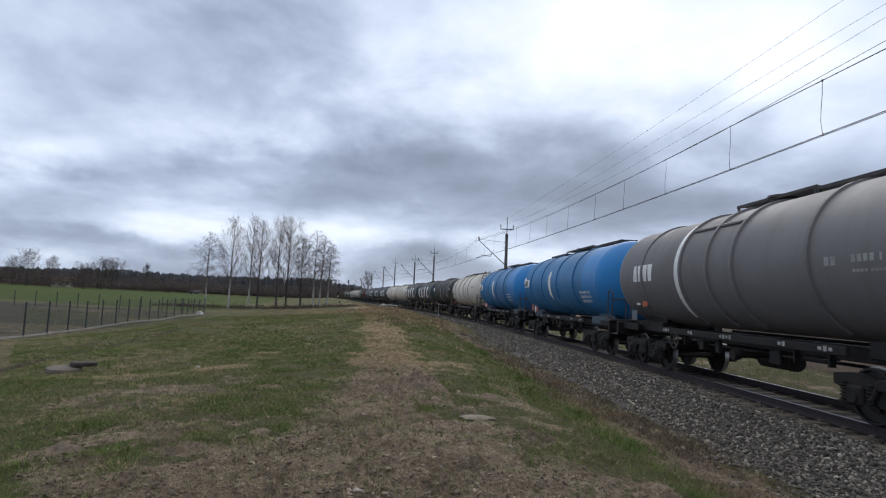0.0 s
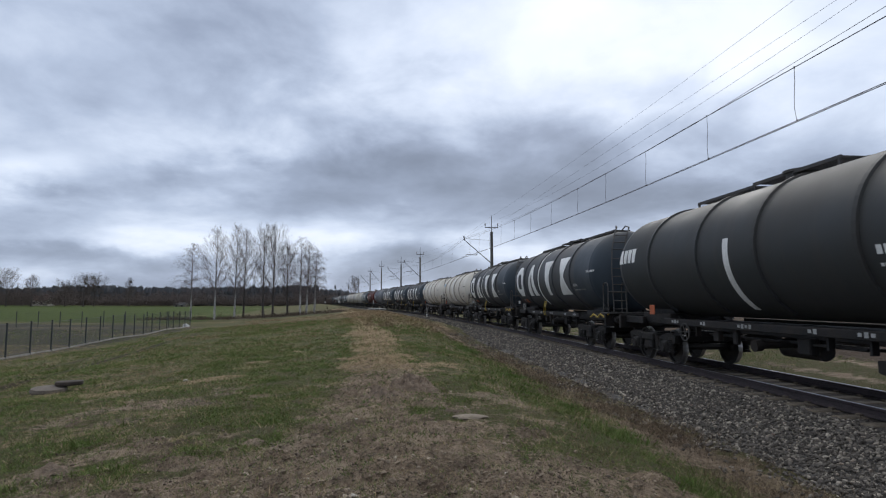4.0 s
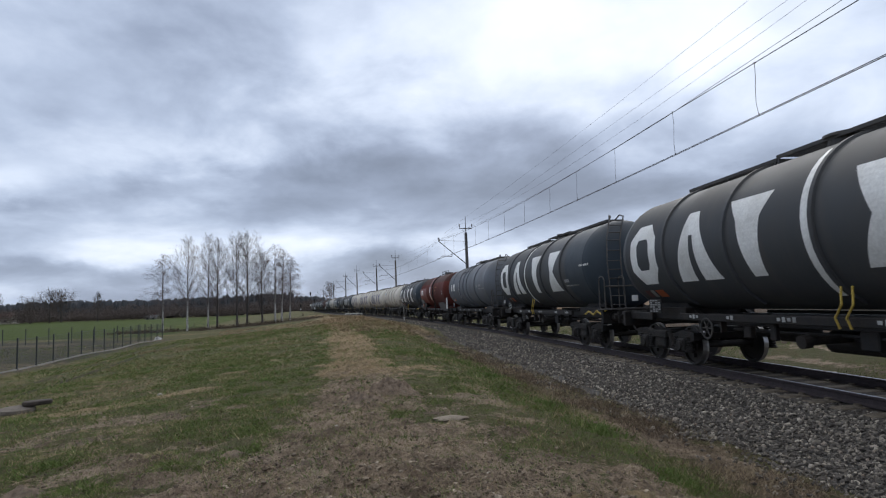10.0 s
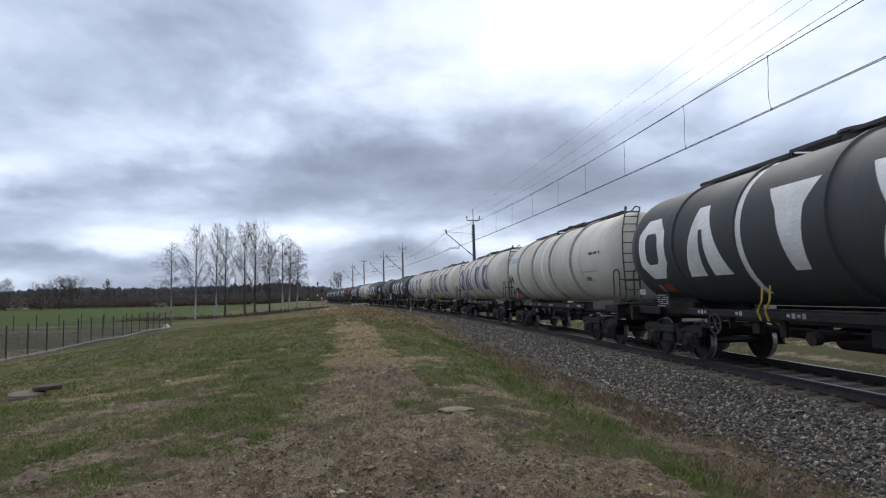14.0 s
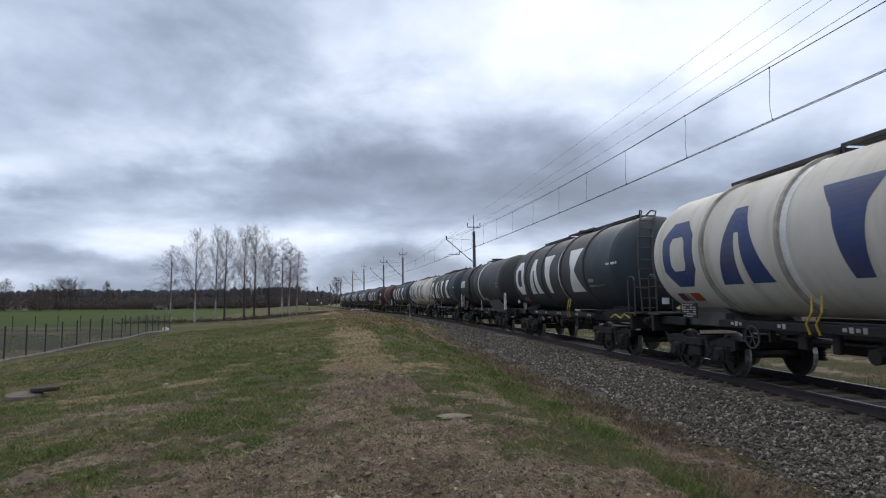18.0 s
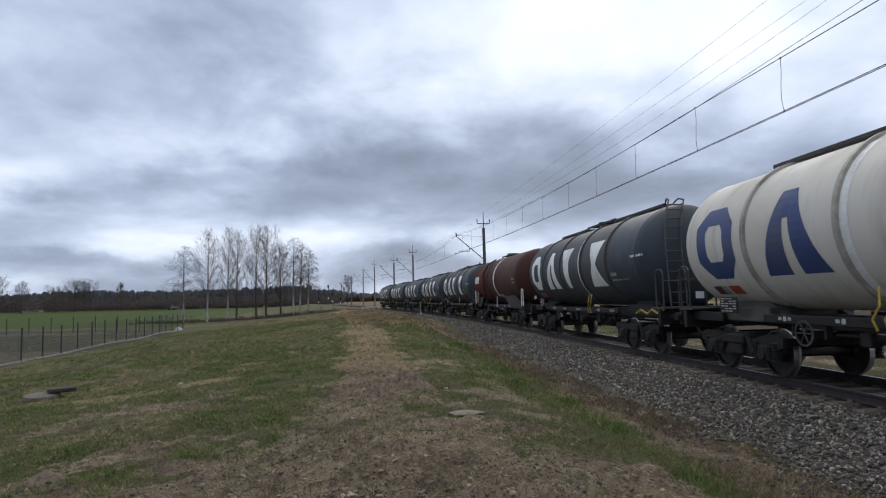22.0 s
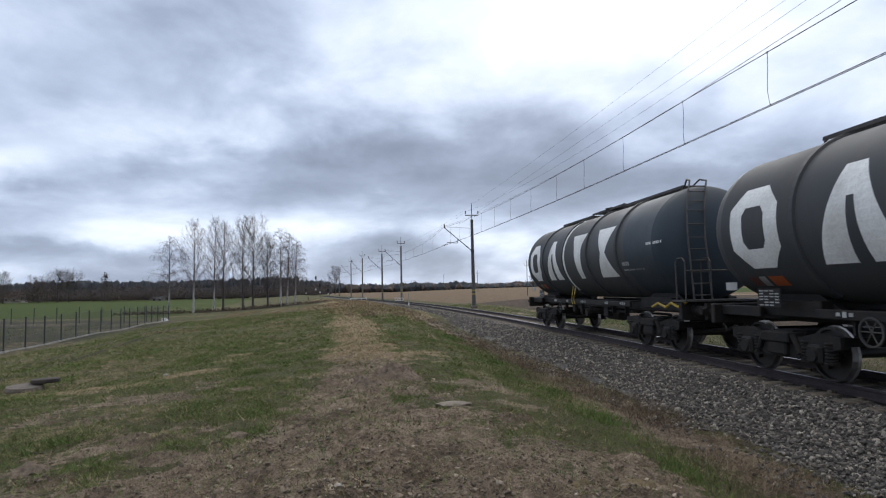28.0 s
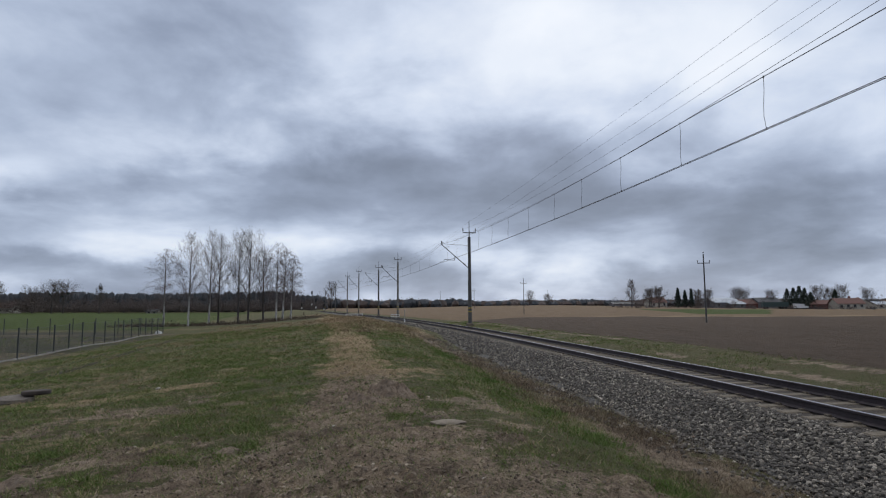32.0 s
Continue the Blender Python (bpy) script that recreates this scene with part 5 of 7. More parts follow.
def scatter_lumps(name, pos, size, mat, seed, flat=0.75, parent=None, label="", category=""):
    """Many small broken stones or clods in one mesh."""
    rs = np.random.RandomState(seed)
    n = len(pos)
    v = ICO_V[None] * 0.58 * (1 + rs.uniform(-0.36, 0.26, (n, 12, 1)) + rs.uniform(-0.22, 0.22, (n, 12, 3)))
    v = v * (size[:, None, None] * rs.uniform(0.65, 1.3, (n, 1, 3))) * np.array([1, 1, flat])
    a, b = rs.uniform(0, 6.28, n), rs.uniform(-0.9, 0.9, n)
    ca, sa, cb, sb = np.cos(a), np.sin(a), np.cos(b), np.sin(b)
    x, y, z = v[..., 0].copy(), v[..., 1].copy(), v[..., 2].copy()
    y, z = y * cb[:, None] - z * sb[:, None], y * sb[:, None] + z * cb[:, None]
    x, y = x * ca[:, None] - y * sa[:, None], x * sa[:, None] + y * ca[:, None]
    v = np.stack([x, y, z], -1) + np.asarray(pos)[:, None]
    f = ICO_F[None] + (np.arange(n) * 12)[:, None, None]
    ob = raw_ob(name, v.reshape(-1, 3), f.reshape(-1, 3), mat, parent, label)
    return tagged(ob, category=category, kind="stuff")


def build_stones():
    rs = np.random.RandomState(9)
    pos, size = [], []
    for s0, s1, o0, o1, per, sz in ((5, 15, -3.35, -0.95, 1150, 0.041), (15, 28, -3.35, -0.95, 640, 0.048), (28, 44, -3.3, -0.95, 260, 0.062), (44, 80, -3.2, -0.95, 75, 0.085), (5, 30, -0.66, 0.66, 260, 0.038), (5, 30, 0.85, 2.3, 70, 0.055)):
        n = int((s1 - s0) * (o1 - o0) * per)
        s, o = rs.uniform(s0, s1, n), rs.uniform(o0, o1, n)
        if o0 < -3:
            keep = (o > -3.4 + 0.6 * lattice(s, s * 0, 0.9, 31) + 0.25 * rs.rand(len(s)) ** 3) & ((o < -1.33) | (((s - 5.0 + 0.3) % 0.6 > 0.42) | ((s - 5.0 + 0.3) % 0.6 < 0.18)))
            s, o = s[keep], o[keep]
        x, y, h = rail_at(s, o)
        z = ballast_z(o) + rs.uniform(-0.02, 0.03, len(s)) - 0.03 * (o > -1.4) - 0.02 * (abs(o) < 0.7)
        pos.append(np.stack([x, y, z], 1))
        size.append(sz * rs.lognormal(0, 0.28, len(s)))
    # stones that have rolled down into the weeds
    n = 3200
    s, o = rs.uniform(5, 42, n), -3.15 - 1.0 * rs.rand(n) ** 2.2
    keep = rs.rand(n) < 0.2 + 0.8 * step(0.4, 0.65, lattice(s, o, 0.8, 32))
    x, y, h = rail_at(s[keep], o[keep])
    pos.append(np.stack([x, y, ground_z(x, y) + 0.012], 1))
    size.append(0.05 * rs.lognormal(0, 0.28, len(x)))
    scatter_lumps("ballast_stones", np.concatenate(pos), np.concatenate(size), M["stone"], 10, 0.8, track, "loose broken ballast stones")


build_stones()


M["band_yellow"] = worn("faded_yellow_bands", (0.30, 0.225, 0.05), (0.17, 0.125, 0.05), 0.6)


def build_mast(m, label, arm=True, pole="mast_dark"):
    """A catenary mast; its own x points to the line."""
    w = thing("catenary_mast", m, label, "catenary mast", "masts along the line")
    bm = bmesh.new()
    for (z0, r0), (z1, r1) in zip([(-0.4, 0.19), (2.2, 0.175), (8.4, 0.13)][:-1], [(2.2, 0.175), (8.4, 0.13)]):
        rod(bm, (0, 0, z0), (0, 0, z1), r0, r1, seg=10)
    part("pole", bm, M[pole], w, "weathered mast pole")
    bm = bmesh.new()
    box(bm, (0, 0, -0.2), (0.6, 0.6, 0.4), bevel=0.05)
    part("foundation", bm, M["sleeper"], w, "concrete footing")
    bm = bmesh.new()
    for z in (1.05, 1.4):
        rod(bm, (0, 0, z), (0, 0, z + 0.14), 0.188, 0.186, seg=10)
    part("warning_band", bm, M["band_yellow"], w, "yellow warning bands")
    bm = bmesh.new()
    box(bm, (0.0, -0.185, 2.75), (0.24, 0.02, 0.5), bevel=0.005)
    part("number_plate", bm, M["white_mark"], w, "white plate with a dark bar")
    bm = bmesh.new()
    rod(bm, (0, 0, 8.3), (0, 0, 10.0), 0.045, 0.03, seg=6)
    part("top_spike", bm, M["mast_dark"], w)
    bm = bmesh.new()
    box(bm, (0, 0, 8.82), (1.3, 0.08, 0.08))
    part("crossarm", bm, M["mast_dark"], w)
    for e in (-0.63, 0.63):
        bm = bmesh.new()
        rod(bm, (e, 0, 8.84), (e, 0, 9.2), 0.022, seg=6)
        for i in range(4):
            lathe(bm, [(8.98 + i * 0.07, 0.03), (9.0 + i * 0.07, 0.075), (9.04 + i * 0.07, 0.03)], 10, "z", (e, 0, 0))
        part("pin_insulator", bm, M["insulator"], w)
    if arm:
        bm = bmesh.new()
        pipe(bm, [(0.1, 0, 5.35), (2.78, 0, 7.62)], 0.04)
        part("cantilever_tube", bm, M["mast_dark"], w)
        bm = bmesh.new()
        rod(bm, (0.12, 0, 7.55), (2.75, 0, 7.68), 0.015, seg=5)
        part("stay_wire", bm, M["wire"], w)
        bm = bmesh.new()
        pipe(bm, [(1.45, 0, 6.47), (1.5, 0, 6.1), (2.5, 0, 6.15)], 0.03)
        pipe(bm, [(2.4, 0, 6.15), (2.75, 0, 5.92), (3.0, 0, 5.88)], 0.02)
        part("registration_arm", bm, M["mast_dark"], w)
        for c, d in (((0.45, 0, 5.65), (0.6, 0, 5.78)), ((2.72, 0, 7.65), (2.76, 0, 7.9))):
            bm = bmesh.new()
            a, b2 = Vector(c), Vector(d)
            for i in range(4):
                q = a.lerp(b2, i / 3)
                bmesh.ops.create_uvsphere(bm, u_segments=8, v_segments=5, radius=0.085, matrix=Matrix.Translation(q) @ Matrix.Diagonal((1, 1, 0.5, 1)))
            part("insulator", bm, M["insulator"], w)
    return w


MASTS = [-6.0, 56.0, 100.6, 121.0, 152.0, 178.0, 217.0, 265.0]


def mast_pose(s, off=2.78):
    x, y, h = rail_at(s, off)
    tall = 1.1 if s > 90 else 1.0        # the older masts further on stand higher
    z = 0.06 if s < 300 else 0.0
    return pose(float(x), float(y), z, 0, 0, 180 + math.degrees(float(h))) @ Matrix.Scale(tall, 4, (0, 0, 1))


first_mast = build_mast(mast_pose(MASTS[1]), "dark catenary mast with yellow bands and a cantilever")
M["pale_mast"] = worn("pale_weathered_mast", (0.17, 0.16, 0.145), (0.10, 0.095, 0.085), 0.8, 0.0, 2.0)
pale_mast = build_mast(mast_pose(MASTS[2]), "grey concrete catenary mast with a cantilever", pole="pale_mast")
for s in MASTS[:1] + MASTS[3:4] + MASTS[6:]:
    copy_thing(first_mast, mast_pose(s))
for s in MASTS[4:6]:
    copy_thing(pale_mast, mast_pose(s))


def wire_tube(bm, pts, r, seg=5):
    rings = []
    for i, p in enumerate(pts):
        p = Vector(p)
        d = (Vector(pts[min(i + 1, len(pts) - 1)]) - Vector(pts[max(i - 1, 0)])).normalized()
        side = d.cross(Vector((0, 0, 1))).normalized()
        up = side.cross(d)
        rings.append([bm.verts.new(p + r * (math.cos(a) * side + math.sin(a) * up)) for a in (2 * math.pi * k / seg for k in range(seg))])
    for a, b in zip(rings[:-1], rings[1:]):
        for k in range(seg):
            bm.faces.new((a[k], a[(k + 1) % seg], b[(k + 1) % seg], b[k]))
    return bm


def contact_z(s):
    return float(np.interp(s, [-6, 8, 56, 100], [5.3, 5.40, 5.92, 5.9]))


def messenger_z(s):
    for a, b in zip(MASTS[:-1], MASTS[1:]):
        if a <= s <= b:
            if a < 0:
                return 6.66 + 1.02 * (max(0.0, s - 15) / 41) ** 2 - 0.017 * max(0.0, 15 - s)
            low = 6.95
            return low + (7.68 - low) * ((s - (a + b) / 2) / ((b - a) / 2)) ** 2
    return 7.68


def at3(s, off, z):
    x, y, _ = rail_at(s, off)
    return (float(x), float(y), z)


def build_wires():
    w = thing("overhead_line", Matrix.Identity(4), "overhead contact line of dark copper wires", "overhead line", kind="structure")
    span = list(np.arange(-6, 56.1, 3.1)) + [s for a, b in zip(MASTS[1:-1], MASTS[2:]) for s in np.linspace(a, b, 9)[1:]]
    for o in (-0.03, 0.03):
        bm = bmesh.new()
        wire_tube(bm, [at3(s, o, contact_z(s)) for s in span], 0.009)
        part("contact_wire", bm, M["wire"], w)
    bm = bmesh.new()
    wire_tube(bm, [at3(s, 0.0, messenger_z(s)) for s in span], 0.010)
    part("messenger_wire", bm, M["wire"], w)
    bm = bmesh.new()
    wire_tube(bm, [at3(s, 0.22 * math.cos(s / 18), messenger_z(s) + 0.05 + 0.035 * max(0, 16 - s)) for s in span], 0.006)
    part("feeder_wire", bm, M["wire"], w)
    drops = [7.9, 11.42, 14.86, 18.65, 22.2, 25.5, 29.5, 33.5, 37.4, 41.2, 45.0, 49.0, 53.0] + [s for a, b in zip(MASTS[1:4], MASTS[2:5]) for s in np.linspace(a, b, 8)[1:-1]]
    for k, s in enumerate(drops):
        bm = bmesh.new()
        z0, z1 = contact_z(s), messenger_z(s)
        bow = 0.05 if s < 12 else 0.01
        pts = [at3(s + bow * math.sin(math.pi * t), 0.02 * math.sin(6 * t), z1 + (z0 - z1) * t) for t in (0, 0.25, 0.5, 0.75, 1)]
        pipe(bm, pts, 0.006, 4)
        box(bm, at3(s, 0, z0 + 0.02), (0.02, 0.02, 0.04))
        box(bm, at3(s, 0, z1), (0.022, 0.03, 0.045))
        part("dropper", bm, M["wire"], w)
    for off, zm, sag in ((2.12, 9.2, 0.8), (3.42, 9.2, -0.62), (2.78, 9.98, -0.15)):
        bm = bmesh.new()
        pts = []
        for a, b in zip(MASTS[:-1], MASTS[1:]):
            sg = sag if a < 0 else 0.5
            for s in np.linspace(a, b, 17)[:-1]:
                t = (s - a) / (b - a)
                pts.append(at3(s, off, zm - 4 * sg * t * (1 - t)))
        wire_tube(bm, pts, 0.0045)
        part("supply_wire", bm, M["wire"], w, "thin supply wire on the mast tops")


build_wires()

# ---- trees, woods, fence, village ----
def bark_material(n, b, link):
    co = obj_co(n)
    bands = n("ShaderNodeMapping", {0: co, 3: (3.0, 3.0, 9.0)}).outputs[0]
    f = noise_tex(n, bands, 0.8, 4.0, 0.6)
    xyz = n("ShaderNodeSeparateXYZ", {0: co})
    white = ramp(n, f, [(0.5, (0.42, 0.40, 0.37)), (0.62, (0.06, 0.05, 0.05))])
    up = n("ShaderNodeMapRange", {0: xyz.outputs[2], 1: 2.5, 2: 6.0}, interpolation_type="SMOOTHSTEP").outputs[0]
    link("Base Color", mixc(n, up, white, (0.10, 0.088, 0.085)))
    b.inputs["Roughness"].default_value = 0.8


M["birch_bark"] = material("birch_bark", bark_material)
M["grey_bark"] = worn("dark_tree_bark", (0.075, 0.062, 0.056), (0.045, 0.038, 0.036), 0.85)
M["birch_twig"] = worn("purple_brown_birch_twigs", (0.135, 0.105, 0.098), (0.095, 0.075, 0.07), 0.85)
M["alder_twig"] = worn("dark_alder_twigs", (0.085, 0.066, 0.06), (0.06, 0.048, 0.044), 0.85)
M["brown_twig"] = worn("brown_bare_twigs", (0.10, 0.078, 0.062), (0.07, 0.055, 0.047), 0.85)
M["straw"] = worn("pale_dry_straw", (0.24, 0.185, 0.11), (0.15, 0.11, 0.065), 0.9)


def frusta(segs, sides=3):
    """Tapered prisms for (a, b, r1, r2) rows: vertices and faces."""
    A = np.array([s[0] for s in segs], float)
    B = np.array([s[1] for s in segs], float)
    r1 = np.array([s[2] for s in segs])[:, None, None]
    r2 = np.array([s[3] for s in segs])[:, None, None]
    d = B - A
    d /= np.maximum(np.linalg.norm(d, axis=1, keepdims=True), 1e-9)
    ref = np.where(abs(d[:, 2:3]) > 0.9, np.array([[1.0, 0, 0]]), np.array([[0, 0, 1.0]]))
    u = np.cross(d, ref)
    u /= np.linalg.norm(u, axis=1, keepdims=True)
    v = np.cross(d, u)
    ang = np.arange(sides) * 2 * np.pi / sides
    ringv = np.cos(ang)[None, :, None] * u[:, None] + np.sin(ang)[None, :, None] * v[:, None]
    verts = np.concatenate([A[:, None] + ringv * r1, B[:, None] + ringv * r2], 1)
    f = []
    for k in range(sides):
        f.append([k, (k + 1) % sides, sides + (k + 1) % sides, sides + k])
    faces = np.array(f)[None] + (np.arange(len(segs)) * 2 * sides)[:, None, None]
    return verts.reshape(-1, 3), faces.reshape(-1, 4)


def grow(rs, height, spread_, lean, start=0.22, limbs=46, droop=0.5, r0=0.17, fine=1.0, shoots=4):
    """A bare tree: the trunk's and the crown's tapered segments."""
    trunk, crown = [], []
    pts = [np.array([0.0, 0.0, -0.3])]
    k = 14
    drift = np.array([lean[0], lean[1], 0.0])
    for i in range(1, k + 1):
        t = i / k
        j = rs.normal(0, 0.012 * height / 10, 3) * (0.4 + t)
        pts.append(np.array([drift[0] * t * height, drift[1] * t * height, t * height]) + j * [1, 1, 0])
    rad = [r0 * (1 - 0.93 * (i / k) ** 0.85) for i in range(k + 1)]
    for i in range(k):
        trunk.append((pts[i], pts[i + 1], rad[i], rad[i + 1]))

    def along(t):
        i = min(int(t * k), k - 1)
        return pts[i] + (pts[i + 1] - pts[i]) * (t * k - i)

    for i in range(limbs):
        t = start + (0.985 - start) * ((i + rs.rand()) / limbs) ** 1.1
        a = i * 2.4 + rs.uniform(-0.6, 0.6)
        prof = float(np.interp((t - start) / (1 - start), [0, 0.12, 0.3, 0.55, 0.8, 1.0], [0.5, 0.85, 1.0, 0.82, 0.5, 0.14]))
        ln = (spread_ * prof * rs.uniform(0.7, 1.15)) * 1.25 + 0.2
        rise = rs.uniform(0.55, 1.1) + 0.45 * t
        d = np.array([math.cos(a), math.sin(a), rise])
        d /= np.linalg.norm(d)
        p, r = along(t), 0.042 * height / 14 * (1.15 - 0.7 * t) * (ln / spread_) ** 0.5
        steps = 6
        for q in range(steps):
            d2 = d + rs.normal(0, 0.09, 3) + np.array([0, 0, (0.07 if droop < 0.5 else -0.10) * q])
            d2 /= np.linalg.norm(d2)
            e = p + d2 * ln / steps
            crown.append((p, e, r, r * 0.74))
            # side shoots that follow the limb, and the finest twigs on them
            for _ in range(max(1, round((4.4 if q else 1.2) * min(1.0, ln / spread_ + 0.15)))):
                s = rs.normal(0, 0.55, 3) + d2 * 1.0 + np.array([0, 0, 0.2])
                s /= np.linalg.norm(s)
                l2 = ln * rs.uniform(0.12, 0.30) + 0.12
                m = p + (e - p) * rs.rand()
                f2 = m + s * l2
                crown.append((m, f2, max(r * 0.4, 0.008 * fine), 0.006 * fine))
                for _ in range(shoots):
                    s3 = s * 0.9 + rs.normal(0, 0.42, 3) + np.array([0, 0, -droop])
                    s3 /= np.linalg.norm(s3)
                    g = m + (f2 - m) * rs.uniform(0.25, 1.0)
                    crown.append((g, g + s3 * l2 * rs.uniform(0.5, 1.0), 0.006 * fine, 0.0035 * fine))
            p, r, d = e, r * 0.74, d2
    return trunk, crown


def build_tree(name, x, y, height, spread_, seed, label, bark, twig, lean=(0, 0), droop=0.5, limbs=46, start=0.22, r0=0.17, group="", z=None, fine=1.0, shoots=4):
    rs = np.random.RandomState(seed)
    t, c = grow(rs, height, spread_, lean, start, limbs, droop, r0, fine, shoots)
    w = thing(name, pose(x, y, float(ground_z(np.array(x), np.array(y))) if z is None else z), label, "tree", group)
    v, f = frusta(t, 8)
    raw_ob("trunk", v, f, M[bark], w, smooth=True)
    v, f = frusta(c, 3)
    raw_ob("crown", v, f, M[twig], w, "bare crown of fine twigs")
    return w


def bearing(px, far):
    """Plan place at a distance ahead, from a bearing written as the tangent in thousandths."""
    return px / 1000.0 * far, far


BIRCH = [(-479, 95, 12.6, 2.9, 'birch_bark', 0.0), (-437, 93, 14.6, 3.51, 'birch_bark', 0.01), (-402, 96, 15.4, 3.25, 'birch_bark', 0.018), (-386, 99, 15.2, 2.99, 'grey_bark', 0.015), (-352, 94, 14.4, 4.5, 'grey_bark', 0.0), (-335, 96, 14.8, 4.6, 'grey_bark', 0.02), (-309, 99, 12.2, 3.12, 'grey_bark', -0.01), (-287, 94, 12.6, 2.47, 'birch_bark', 0.01), (-276, 96, 12.0, 2.73, 'birch_bark', 0.04), (-262, 99, 10.8, 2.08, 'birch_bark', 0.03)]
for i, (b, far, h, sp, bark, ln) in enumerate(BIRCH):
    x, y = bearing(b, far)
    white = bark == "birch_bark"
    build_tree("birch_tree" if white else "alder_tree", x, y, h, sp * 0.92, 40 + i, "bare birch tree with a white trunk and fine twigs" if white else "bare dark-trunked tree with an upright twiggy crown", bark, "birch_twig" if white else "alder_twig", (ln, 0.0), 0.8 if i > 6 or i == 0 else 0.05, 60, 0.2, 0.19 if white else 0.2, "row of bare trees by the field", None, 0.62, 4)


def clump_cloud(rs, n, cx, cy, cz, rx, ry, rz, size):
    """n small leaf or twig clumps, as ragged triangles in an ellipsoid."""
    d = rs.normal(0, 1, (n, 3))
    d /= np.linalg.norm(d, axis=1, keepdims=True)
    c = d * (rs.rand(n, 1) ** 0.45) * [rx, ry, rz] + [cx, cy, cz]
    t = c[:, None] + rs.normal(0, size, (n, 3, 3))
    return t


def mass_of(rs, x, y, z, rx, rz):
    """The dense inside of one crown, as a ragged lump."""
    v = ICO_V * (1 + rs.uniform(-0.22, 0.22, (12, 1))) * [rx, rx, rz] + [x, y, z]
    return v[ICO_F]


def tri_object(name, tris, mat, label, category, parent=None):
    t = np.concatenate(tris)
    n = len(t)
    ob = raw_ob(name, t.reshape(-1, 3), np.arange(n * 3).reshape(-1, 3), mat, parent)
    return tagged(ob, label, category, kind="stuff")


def foliage_material(lo, hi):
    def build(n, b, link):
        rnd = n("ShaderNodeNewGeometry").outputs["Random Per Island"]
        link("Base Color", ramp(n, rnd, [(0.0, lo), (1.0, hi)]))
        b.inputs["Roughness"].default_value = 0.95
    return build


# the haze of distance is tinted into the pine colour as blue-grey
M["pine"] = material("hazed_pine_foliage", foliage_material((0.050, 0.055, 0.061), (0.068, 0.071, 0.076)))
M["bare_wood"] = material("bare_brown_woodland", foliage_material((0.074, 0.057, 0.050), (0.112, 0.086, 0.073)))
M["spruce"] = material("spruce_needles", foliage_material((0.012, 0.02, 0.015), (0.03, 0.042, 0.028)))
M["bank_straw"] = material("bank_straw", foliage_material((0.12, 0.095, 0.05), (0.29, 0.215, 0.125)))
M["brush"] = material("dead_brush", foliage_material((0.05, 0.037, 0.028), (0.14, 0.105, 0.066)))


